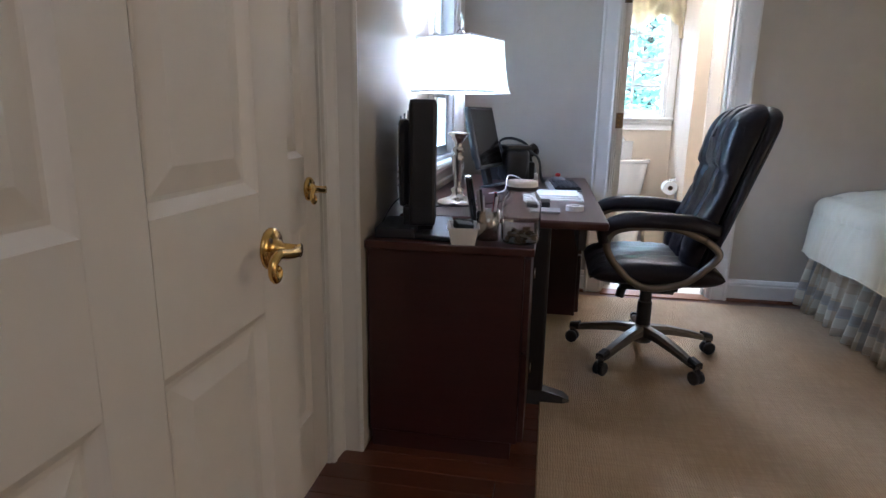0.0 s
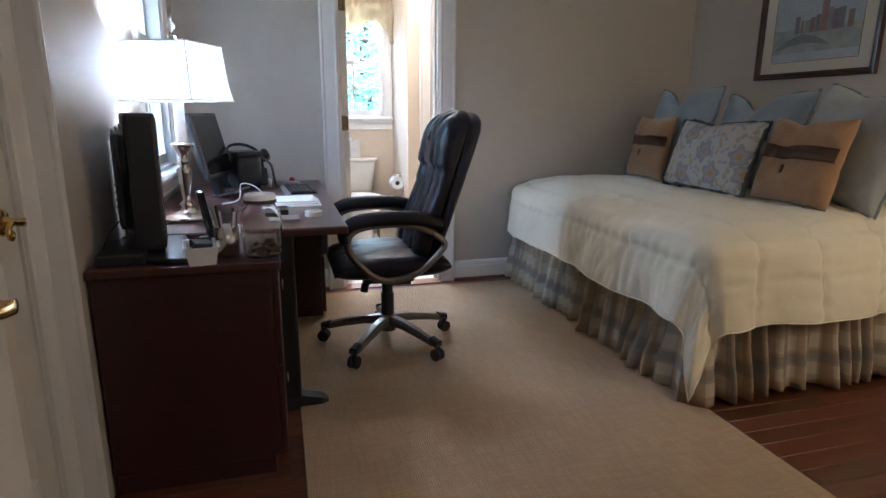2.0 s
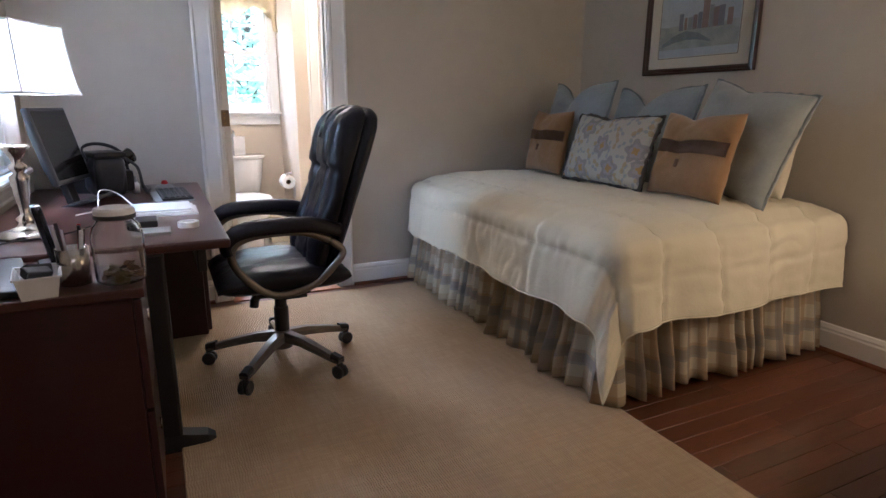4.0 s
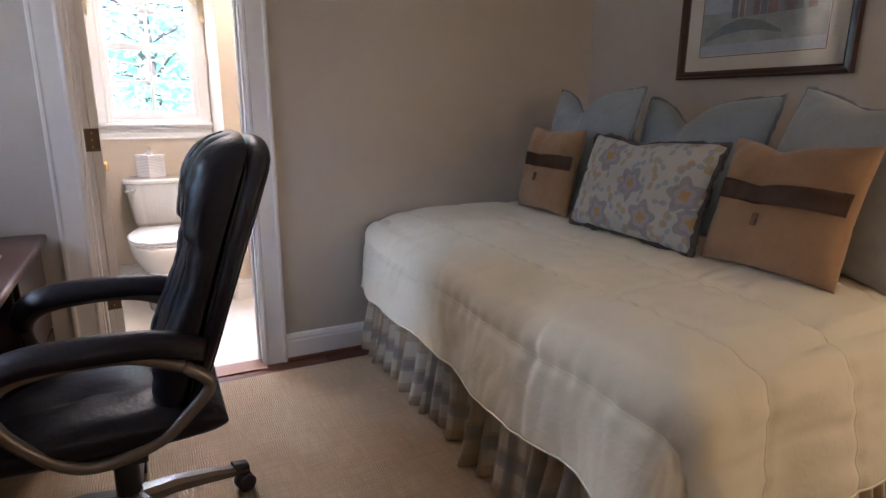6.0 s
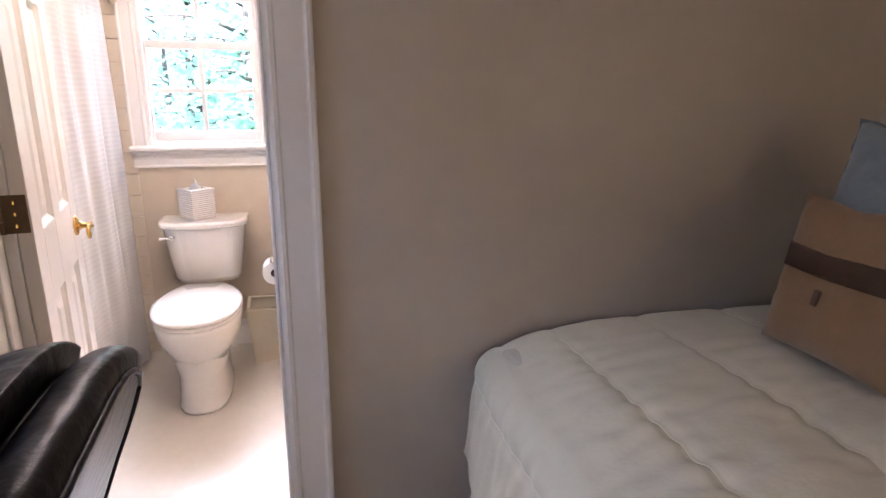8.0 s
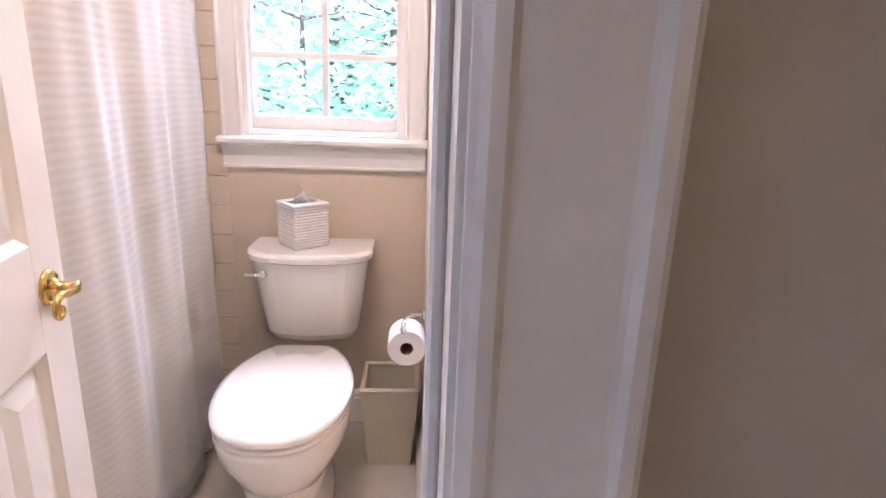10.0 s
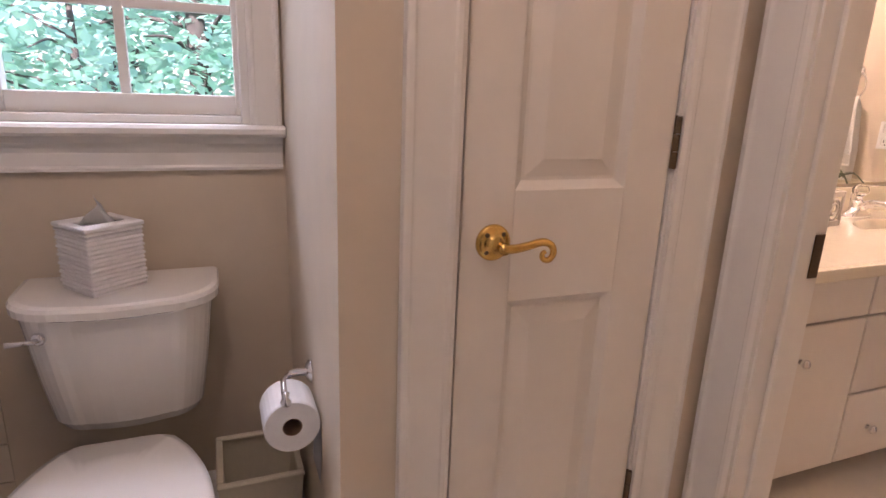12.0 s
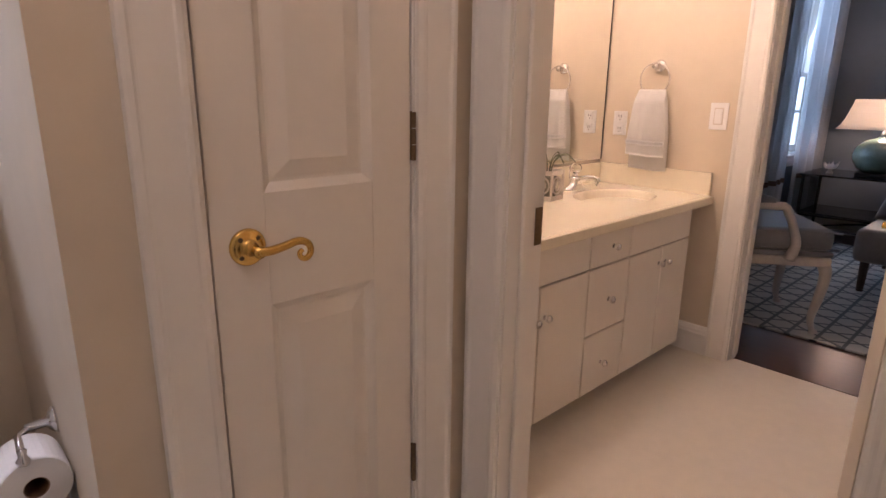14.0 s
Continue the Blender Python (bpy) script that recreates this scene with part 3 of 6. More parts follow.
def window(name, along, face, out, a0, a1, z0, z1, label, rows=2, cols=2, stool=True, k=0.85, stile=0.04, lap=0.02):
    """A double-hung window set in a wall: casing, stool and apron inside, two sashes with muntins and panes. out: the way outdoors."""
    win = tagged(new(name), label, "window", kind="structure")

    def seg(bm, p, q, zl, zh, d0, d1, bevel=0.002):
        a, b = face + out * d0, face + out * d1
        add_box(bm, (p, a, zl) if along == "x" else (a, p, zl), (q, b, zh) if along == "x" else (b, q, zh), bevel, 1)

    frame_bm = bmesh.new()
    for p, q, zl, zh in ((a0 - 0.001, a0 + 0.02, z0, z1), (a1 - 0.02, a1 + 0.001, z0, z1), (a0 + 0.02, a1 - 0.02, z1 - 0.02, z1), (a0 + 0.02, a1 - 0.02, z0, z0 + 0.02)):
        seg(frame_bm, p, q, zl, zh, -0.001, 0.12)
    part("window_frame", frame_bm, TRIM, win)
    mid = (z0 + z1) / 2
    for sash_name, zl, zh, d in (("lower_sash", z0 + 0.02, mid + 0.018, 0.03), ("upper_sash", mid - 0.018, z1 - 0.02, 0.066)):
        bm = bmesh.new()
        s0, s1 = a0 + lap * 0.5, a1 - lap * 0.5
        low_rail = 0.048 if sash_name == "lower_sash" else 0.036
        seg(bm, s0, s0 + stile, zl, zh, d, d + 0.032)
        seg(bm, s1 - stile, s1, zl, zh, d, d + 0.032)
        seg(bm, s0 + stile, s1 - stile, zl, zl + low_rail, d, d + 0.032)
        seg(bm, s0 + stile, s1 - stile, zh - 0.036, zh, d, d + 0.032)
        g0, g1, h0, h1 = s0 + stile, s1 - stile, zl + low_rail, zh - 0.036
        for c in range(1, cols):
            m = g0 + (g1 - g0) * c / cols
            seg(bm, m - 0.011, m + 0.011, h0, h1, d + 0.004, d + 0.028)
        for r in range(1, rows):
            m = h0 + (h1 - h0) * r / rows
            seg(bm, g0, g1, m - 0.011, m + 0.011, d + 0.006, d + 0.026)
        sash = part(sash_name, bm, TRIM, win)
        for c in range(cols):
            for r in range(rows):
                pb = bmesh.new()
                seg(pb, g0 + (g1 - g0) * c / cols + 0.008, g0 + (g1 - g0) * (c + 1) / cols - 0.008, h0 + (h1 - h0) * r / rows + 0.008, h0 + (h1 - h0) * (r + 1) / rows - 0.008, d + 0.014, d + 0.018, 0)
                pane = part("pane", pb, GLASS, sash)
                pane.visible_shadow = False
    bm = bmesh.new()
    axis = Vector((1, 0, 0)) if along == "x" else Vector((0, 1, 0))
    o = Vector((0, -out, 0)) if along == "x" else Vector((-out, 0, 0))

    def v(a, z):
        return Vector((a, face, z)) if along == "x" else Vector((face, a, z))
    for s, e, u in ((v(a0, z0), v(a0, z1), -axis), (v(a1, z0), v(a1, z1), axis), (v(a0 - 0.1 * k, z1), v(a1 + 0.1 * k, z1), Vector((0, 0, 1)))):
        loft(bm, [[q + o * a + u * b * k for a, b in CASING] for q in (s, e)])
    bmesh.ops.recalc_face_normals(bm, faces=bm.faces)
    part("window_casing", bm, TRIM, win)
    if stool:
        bm = bmesh.new()
        seg(bm, a0 - 0.1 * k - lap, a1 + 0.1 * k + lap, z0 - 0.028, z0 + 0.0, -0.055, 0.02, 0.008)
        part("window_sill", bm, TRIM, win)
        bm = bmesh.new()
        loft(bm, [[q + o * a + Vector((0, 0, -1)) * b * 0.9 for a, b in [(0, 0), (0.03, 0), (0.03, 0.018), (0.02, 0.03), (0.012, 0.045), (0.012, 0.078), (0.017, 0.084), (0.017, 0.092), (0, 0.092)]] for q in (v(a0 - 0.1 * k, z0 - 0.0285), v(a1 + 0.1 * k, z0 - 0.0285))])
        bmesh.ops.recalc_face_normals(bm, faces=bm.faces)
        part("apron", bm, TRIM, win)
    return win


window("window_1", "x", 5.14, 1, 0.494, 1.048, 1.118, 2.10, "white double-hung window with small panes above the toilet", k=0.75, stile=0.026, lap=0.012)
window("window_2", "y", -0.486, -1, 2.36, 2.98, 0.88, 2.12, "white double-hung window behind the desk", 2, 2)
window("window_3", "x", 5.22, 1, 6.15, 7.15, 0.75, 2.12, "white window behind long curtains", 2, 3)


# ---- doors ----
def lever_handle(parent, place, side, towards, turn=0):
    """A brass rose with a scrolled lever; side: the way it stands out from the door, towards: the way that the lever runs."""
    o, t = Vector(side), Vector(towards)
    up = Vector((0, 0, 1))
    m = Matrix((t, up, o)).transposed().to_4x4()
    m.translation = place
    bm = lathe([(0.0, 0), (0.033, 0), (0.033, 0.004), (0.030, 0.008), (0.024, 0.010), (0.016, 0.012), (0.013, 0.018), (0.010, 0.022), (0.009, 0.045), (0.011, 0.05), (0.0, 0.051)], 24, m=m)
    rose = part("handle_rose", bm, BRASS, parent, "polished brass rose", smooth=True)
    ctrl = [(0, 0, 0.045), (0.018, 0.0, 0.05), (0.045, 0.004, 0.05), (0.071, 0.009, 0.05), (0.089, 0.002, 0.05), (0.094, -0.013, 0.05), (0.086, -0.024, 0.05), (0.075, -0.022, 0.05), (0.072, -0.013, 0.05), (0.078, -0.008, 0.05)]
    pts = [m @ p for p in curve_points(ctrl, 6)]
    n = len(pts)
    part("lever", tube(pts, [0.0085 - 0.0045 * i / n for i in range(n)], 10), BRASS, rose, "scrolled brass lever", smooth=True)
    for a in (45, 135, 225, 315):
        c = m @ Vector((0.022 * math.cos(radians(a)), 0.022 * math.sin(radians(a)), 0.009))
        q = m.copy()
        q.translation = c
        part("screw", lathe([(0, 0), (0.0048, 0), (0.004, 0.0025), (0, 0.0025)], 8, m=q), OLDBRASS, rose)
    return rose


def hinge_plate(parent, a, b, barrel, material=OLDBRASS):
    """A hinge leaf between two corners, with its barrel of three knuckles."""
    leaf = part("hinge", box(a, b, 0.0008, 1), material, parent, "aged brass hinge")
    z0, z1 = min(a[2], b[2]), max(a[2], b[2])
    bm = bmesh.new()
    for k in range(3):
        lathe([(0, 0), (0.006, 0), (0.006, (z1 - z0) / 3 - 0.002), (0, (z1 - z0) / 3 - 0.002)], 10, bm, Matrix.Translation((barrel[0], barrel[1], z0 + k * (z1 - z0) / 3)))
    part("barrel", bm, material, leaf)
    for dz in (0.2, 0.5, 0.8):
        c = (Vector(a) + Vector(b)) / 2
        part("screw", lathe([(0, -0.004), (0.004, -0.004), (0.003, 0.0045), (0, 0.0045)], 8, m=Matrix.Translation((c.x, c.y, z0 + dz * (z1 - z0)))), BRASS, leaf)
    return leaf


def panel_door(name, width, columns, label, height=2.03, t=0.035, low=0.80, high=0.985):
    """A moulded panel door in its own x-z plane, hinge edge at x = 0, front towards -y; stiles and rails with sunk, raised-field panels."""
    door = tagged(new(name), label, "door", kind="structure")
    st = 0.105 if columns == 2 else 0.1
    mull = 0.095
    cols = [(st, (width - mull) / 2), ((width + mull) / 2, width - st)] if columns == 2 else [(st, width - st)]
    rows = [(0.23, low), (high, 1.62), (1.72, 1.92)]
    bm = bmesh.new()
    xs = [0] + [v for c in cols for v in c] + [width]
    for a, b in zip(xs[::2], xs[1::2]):
        add_box(bm, (a, 0, 0), (b, t, height), 0.0015, 1)
    zs = [0] + [v for r in rows for v in r] + [height]
    for a, b in cols:
        for z0, z1 in zip(zs[::2], zs[1::2]):
            add_box(bm, (a, 0.0002, z0), (b, t - 0.0002, z1))
    part("door_frame", bm, DOORP, door)
    for a, b in cols:
        for z0, z1 in rows:
            pb = bmesh.new()
            for y, s in ((0, 1), (t, -1)):
                def ring(d, depth):
                    return [(a + d, y + s * depth, z0 + d), (b - d, y + s * depth, z0 + d), (b - d, y + s * depth, z1 - d), (a + d, y + s * depth, z1 - d)]
                loft(pb, [ring(0, 0.0006), ring(0.004, 0.004), ring(0.016, 0.0125), ring(0.022, 0.0125), ring(0.052, 0.0045), ring(0.054, 0.004)], cap=False)
                pb.faces.new([pb.verts.new(p) for p in ring(0.054, 0.004)])
            bmesh.ops.remove_doubles(pb, verts=pb.verts, dist=1e-5)
            bmesh.ops.recalc_face_normals(pb, faces=pb.faces)
            part("panel", pb, DOORP, door)
    return door


def door_hardware(door, width, back=0.078, z=0.895):
    for y, s in ((0, -1), (0.035, 1)):
        lever_handle(door, (width - back, y, z), (0, s, 0), (-1, 0, 0))


# the entry door, opened against the closet's side
d1 = panel_door("door_1", 0.79, 2, "white six-panel entry door standing open, with a brass lever")
door_hardware(d1, 0.79)
d1.matrix_world = pose(-0.34, -0.322, 0.012, 0, 0, 90)
# the closet door
d2 = panel_door("door_2", 0.72, 2, "white six-panel closet door, closed, with a brass lever")
door_hardware(d2, 0.72)
d2.matrix_world = pose(-0.575, 0.449, 0.012, 0, 0, 90)
# the bathroom door, opened inwards
d3 = panel_door("door_3", 0.62, 2, "white six-panel bathroom door standing open on aged brass hinges", low=0.83, high=1.02)
door_hardware(d3, 0.62, 0.066, 0.935)
d3.matrix_world = pose(0.524, 3.492, 0.012, 0, 0, 98)
for z in (0.33, 1.035, 1.78):
    hinge_plate(d3, (-0.0045, 0.004, z), (-0.0012, 0.058, z + 0.095), (-0.006, 0.060))
part("door_rebate", box((0.4585, 3.4835, 0), (0.487, 3.50, 2.03), 0.002, 1), TRIM, kind="structure")
# the door to the blue room, opened into the vanity room
d5 = panel_door("door_5", 0.77, 2, "white six-panel door to the blue room, standing open")
door_hardware(d5, 0.77, 0.07, 0.86)
d5.matrix_world = pose(3.742, 3.674, 0.012, 0, 0, 170.5)
# the linen closet door
d4 = panel_door("door_4", 0.43, 1, "narrow white panelled linen closet door with a brass lever", low=0.84, high=1.045)
lever_handle(d4, (0.062, 0, 0.955), (0, -1, 0), (1, 0, 0))
d4.matrix_world = pose(1.341, 4.452, 0.012)
for z in (0.31, 1.08, 1.78):
    hinge_plate(d4, (0.4285, -0.002, z), (0.436, 0.0, z + 0.10), (0.433, -0.006))
plate = tagged(part("hinge_leaf", box((2.045, 4.327, 0.885), (2.071, 4.3295, 0.975), 0.0005, 1), OLDBRASS), "aged brass hinge leaf let into the white jamb", "hinge")
plate2 = tagged(part("strike_plate", box((3.80, 4.4365, 0.905), (3.835, 4.4395, 0.975), 0.0005, 1), OLDBRASS), "aged brass strike plate on the white jamb", "strike plate")


# ---- bedroom: rug, desk, chair, bed ----
rug = tagged(part("rug", box((0.09, 0.58, 0.0), (1.672, 3.225, 0.012), 0.004, 1), SISAL), "large natural beige sisal rug on the wooden floor", "rug")

# file cabinet at the near end of the desk
cab = thing("file_cabinet", "dark mahogany file cabinet beside the desk, its top cluttered", "cabinet")
bm = box((-0.478, 1.31, 0.06), (0.02, 1.70, 0.70), 0.003, 1)
add_box(bm, (-0.47, 1.315, 0.0), (0.0, 1.69, 0.06))
part("body", bm, MAHOG, cab)
part("top", box((-0.482, 1.29, 0.70), (0.05, 1.705, 0.725), 0.004), DESKTOP, cab)
for z0, z1 in ((0.07, 0.375), (0.385, 0.69)):
    drawer = part("drawer", box((0.021, 1.31, z0), (0.041, 1.69, z1), 0.004), MAHOG, cab)
    ring = [(0.052, 1.335 + 0.014 * math.sin(a), z1 - 0.05 + 0.014 * math.cos(a)) for a in [2 * math.pi * k / 16 for k in range(17)]]
    pull = part("pull", tube(ring, 0.003, 8), NICKEL, drawer, "small ring pull", smooth=True)

desk = thing("desk", "dark mahogany desk with black steel legs, covered in papers and electronics", "desk")
part("desktop", box((-0.478, 1.71, 0.71), (0.305, 3.325, 0.742), 0.012, 3), DESKTOP, desk)
part("apron", box((0.20, 1.78, 0.62), (0.23, 2.795, 0.709), 0.003, 1), BLACKM, desk)
part("modesty_panel", box((-0.40, 1.80, 0.25), (-0.38, 3.25, 0.709), 0.002, 1), MAHOG, desk)
for y in (1.76,):
    part("leg", box((0.0, y - 0.03, 0.05), (0.10, y + 0.03, 0.709), 0.01), BLACKM, desk)
    bm = bmesh.new()
    loft(bm, [[(x, y - w, 0.0), (x, y + w, 0.0), (x, y + w * 0.7, h), (x, y - w * 0.7, h)] for x, w, h in ((-0.42, 0.03, 0.035), (-0.1, 0.04, 0.055), (0.1, 0.04, 0.055), (0.18, 0.04, 0.035), (0.205, 0.025, 0.02))])
    part("foot", bm, BLACKM, desk, smooth=False)
drw = part("pencil_drawer", box((0.0, 2.1, 0.635), (0.215, 2.75, 0.70), 0.005), BLACKP, desk)
pedestal = part("pedestal", box((-0.45, 2.80, 0.0), (0.262, 3.30, 0.709), 0.004, 1), MAHOG, desk, "dark drawer pedestal")
for z0, z1 in ((0.03, 0.36), (0.37, 0.53), (0.54, 0.70)):
    part("drawer_front", box((0.262, 2.81, z0), (0.282, 3.29, z1), 0.004), MAHOG, pedestal)

# office chair, turned a little from the desk
chair = thing("office_chair", "high-backed black leather office chair with champagne metal arms", "chair", (0.552, 2.295, 0.012), 0)
part("hub", lathe([(0, 0.075), (0.042, 0.075), (0.045, 0.10), (0.04, 0.15), (0.03, 0.16), (0, 0.16)], 20), CHAMP, chair, smooth=True)
for k in range(5):
    a = radians(72 * k + 232)
    c, s = math.cos(a), math.sin(a)
    rings = []
    for r, w, z, h in ((0.03, 0.03, 0.13, 0.03), (0.12, 0.027, 0.125, 0.026), (0.22, 0.024, 0.105, 0.022), (0.30, 0.021, 0.085, 0.018), (0.345, 0.02, 0.078, 0.012)):
        rings.append([(r * c - s * w * q, r * s + c * w * q, z + h * p) for q, p in ((-1, -0.6), (1, -0.6), (1, 0.3), (0.6, 0.8), (-0.6, 0.8), (-1, 0.3))])
    bm = loft(bmesh.new(), rings)
    bmesh.ops.recalc_face_normals(bm, faces=bm.faces)
    leg = part("leg", bm, CHAMP, chair)
    bm = loft(bmesh.new(), [[(p[0] * 1.0, p[1] * 1.0, p[2] + 0.012 * (0 if p[2] < 0.075 else 1)) for p in ring] for ring in rings[3:]])
    part("end_cap", bm, BLACKP, leg)
    bm = bmesh.new()
    for side in (-1, 1):
        m = Matrix.Translation((0.335 * c - s * side * 0.014, 0.335 * s + c * side * 0.014, 0.03)) @ Matrix.Rotation(a + math.pi / 2, 4, "Z") @ Matrix.Rotation(math.pi / 2, 4, "Y")
        lathe([(0, -0.010), (0.024, -0.010), (0.03, -0.006), (0.03, 0.006), (0.024, 0.010), (0, 0.010)], 16, bm, m)
    add_box(bm, (0.335 * c - 0.012, 0.335 * s - 0.012, 0.03), (0.335 * c + 0.012, 0.335 * s + 0.012, 0.072), 0.004)
    part("caster", bm, BLACKP, leg, "black twin-wheel caster", smooth=False)
part("gas_lift", lathe([(0, 0.16), (0.033, 0.16), (0.033, 0.27), (0.027, 0.275), (0.027, 0.36), (0, 0.36)], 20), BLACKP, chair, smooth=False)
part("mechanism", box((-0.13, -0.10, 0.345), (0.12, 0.10, 0.40), 0.012), BLACKP, chair)
part("tilt_knob", tube([(-0.10, -0.02, 0.345), (-0.115, -0.02, 0.32), (-0.12, -0.02, 0.29)], [0.018, 0.02, 0.02], 12), BLACKP, chair)


def cushion(f_out, f_in, nu=26, nv=30):
    """Two curved sheets that meet at their rims: a padded body."""
    bm = bmesh.new()
    for f in (f_out, f_in):
        sheet(lambda u, v: f(0.5 - 0.5 * math.cos(math.pi * u), 0.5 - 0.5 * math.cos(math.pi * v)), nu, nv, bm)
    bmesh.ops.remove_doubles(bm, verts=bm.verts, dist=0.0004)
    bmesh.ops.recalc_face_normals(bm, faces=bm.faces)
    return bm


def seat_at(u, v, top):
    x, y = (u * 2 - 1) * 0.27, (v * 2 - 1) * 0.265
    e = (max(0.0, 1 - abs(u * 2 - 1) ** 5) * max(0.0, 1 - abs(v * 2 - 1) ** 5)) ** 0.4
    front = 0.02 * max(0, -x / 0.27) ** 3
    if top:
        creases = 0.012 * math.exp(-((y - 0.09) / 0.012) ** 2) + 0.012 * math.exp(-((y + 0.09) / 0.012) ** 2) + 0.014 * noise.noise(Vector((x * 9, y * 7, 1))) + 0.016 * abs(noise.noise(Vector((x * 14 + y * 8, y * 22, 5)))) + 0.007 * abs(noise.noise(Vector((x * 30, y * 34, 7))))
        return Vector((x - 0.01, y, 0.455 + e * (0.065 - creases * 1.0) - front))
    return Vector((x - 0.01, y, 0.455 - e * 0.06))


part("seat", cushion(lambda u, v: seat_at(u, v, True), lambda u, v: seat_at(u, v, False)), LEATHER, chair, "creased black leather seat", smooth=True)


def back_line(v):
    """How far the back leans out at a height."""
    return 0.145 + 0.195 * v + 0.025 * v * v


def back_at(u, v, front):
    """The thick front cushion of the back: leaning, waisted, with folds that divide it into lobes at the head."""
    w = 0.225 + 0.02 * math.sin(math.pi * min(1, v * 1.15)) - 0.03 * max(0, v - 0.85) / 0.15
    y = (u * 2 - 1) * w
    z = 0.46 + v * 0.705 - 0.040 * abs(u * 2 - 1) ** 4 * v ** 3
    lean = back_line(v) - 0.004
    e = (max(0.0, 1 - abs(u * 2 - 1) ** 7) * max(0.0, 1 - abs(v * 2 - 1) ** 11)) ** 0.5
    fold = math.exp(-((abs(y) - 0.085 - 0.03 * (1 - v)) / 0.014) ** 2)
    head = 1 / (1 + math.exp(-(v - 0.62) / 0.03))
    if front:
        puff = 0.058 + 0.030 * head * (1 - 0.3 * abs(u * 2 - 1)) + 0.012 * math.sin(v * 9)
        puff -= fold * (0.02 + 0.022 * head) + 0.03 * math.exp(-((v - 0.62) / 0.02) ** 2) * 0.6
        puff += 0.007 * noise.noise(Vector((y * 9, v * 5, 3))) + 0.006 * abs(noise.noise(Vector((y * 20, v * 12, 8)))) - 0.005 * math.exp(-(noise.noise(Vector((y * 5 + 3, v * 14, 2))) / 0.07) ** 2)
        wing = 0.02 * abs(u * 2 - 1) ** 3
        return Vector((lean - e * (puff + wing), y, z))
    return Vector((lean + e * 0.012, y, z))


def shell_at(u, v, front):
    """The upholstered shell behind the cushion: a smooth pad with a flat band between two seams round its rim."""
    w = 0.240 + 0.02 * math.sin(math.pi * min(1, v * 1.15)) - 0.035 * max(0, v - 0.85) / 0.15
    y = (u * 2 - 1) * w
    z = 0.44 + v * 0.715 - 0.045 * abs(u * 2 - 1) ** 4 * v ** 3
    e = (max(0.0, 1 - abs(u * 2 - 1) ** 12) * max(0.0, 1 - abs(v * 2 - 1) ** 18)) ** 0.5
    mid = back_line(v) + 0.036 - 0.012 * (1 - v)
    d = 0.033 * (0.5 + 0.5 * v)
    return Vector((mid + (-d if front else d) * e + (0.0 if front else 0.006 * e * noise.noise(Vector((y * 5, v * 5, 1)))), y, z))


part("backrest", cushion(lambda u, v: back_at(u, v, True), lambda u, v: back_at(u, v, False), 48, 60), LEATHER, chair, "padded black leather back with folded headrest", smooth=True)
part("back_shell", cushion(lambda u, v: shell_at(u, v, True), lambda u, v: shell_at(u, v, False), 36, 44), LEATHER, chair, "smooth black leather shell behind the cushion", smooth=True)
bm = bmesh.new()
for du in (-0.02, 0.0, 0.02):
    tube([back_at(0.5 + du, vv, True) + Vector((-0.001, 0, 0.002)) for vv in (0.80, 0.86, 0.91, 0.95, 0.98, 0.995)], 0.0018, 6, bm)
part("stitching", bm, LEATHER, chair)
for front in (True, False):
    rim = [(0.045, 0.06 + 0.86 * k / 16) for k in range(17)] + [(0.045 + 0.91 * k / 16, 0.965 - 0.045 * abs(k / 8 - 1) ** 6) for k in range(17)] + [(0.955, 0.92 - 0.86 * k / 16) for k in range(17)]
    off = Vector((-0.001 if front else 0.001, 0, 0.0))
    part("piping", tube([shell_at(u, v, front) + off for u, v in rim], 0.0036, 6), LEATHER, chair, smooth=True)
for s in (-1, 1):
    y = s * 0.258
    loop = curve_points([(0.17, y, 0.62), (0.05, y, 0.663), (-0.11, y, 0.663), (-0.195, y, 0.638), (-0.22, y, 0.58), (-0.185, y, 0.505), (-0.10, y, 0.425), (-0.02, y, 0.405), (0.10, y, 0.435), (0.185, y, 0.505), (0.225, y, 0.565), (0.17, y, 0.62)], 8)
    part("arm_frame", tube(loop, 0.017, 10, flat=0.9), CHAMP, chair, "champagne metal arm loop", smooth=True)
    pad = curve_points([(0.22, y, 0.655), (0.1, y, 0.688), (-0.1, y, 0.692), (-0.195, y, 0.674), (-0.238, y, 0.632), (-0.232, y, 0.59)], 8)
    n = len(pad)
    part("armrest", tube(pad, [0.026 + 0.012 * math.sin(math.pi * min(1, 0.15 + i / n)) for i in range(n)], 12, flat=0.62), LEATHER, chair, "padded black leather armrest", smooth=True)
    part("arm_bracket", box((-0.05, y - s * 0.012, 0.378), (0.07, y - s * 0.20, 0.402), 0.005), BLACKP, chair)

# bed
bed = thing("bed", "made bed with a cream quilted comforter and a plaid bed skirt", "bed")
BX0, BX1, BY0, BY1, BZ = 1.67, 2.985, 1.375, 3.325, 0.735
part("box_spring", box((BX0 + 0.03, BY0 + 0.03, 0.18), (BX1, BY1, 0.44), 0.03), CREAMP, bed)
part("mattress", box((BX0, BY0, 0.445), (BX1, BY1, BZ - 0.045), 0.07, 4), CREAMP, bed)
for x in (BX0 + 0.12, BX1 - 0.1):
    for y in (BY0 + 0.12, BY1 - 0.12):
        part("leg", lathe([(0, 0.0), (0.03, 0.0), (0.035, 0.03), (0.025, 0.18), (0, 0.18)], 12, m=Matrix.Translation((x, y, 0))), FRAMEW, bed)


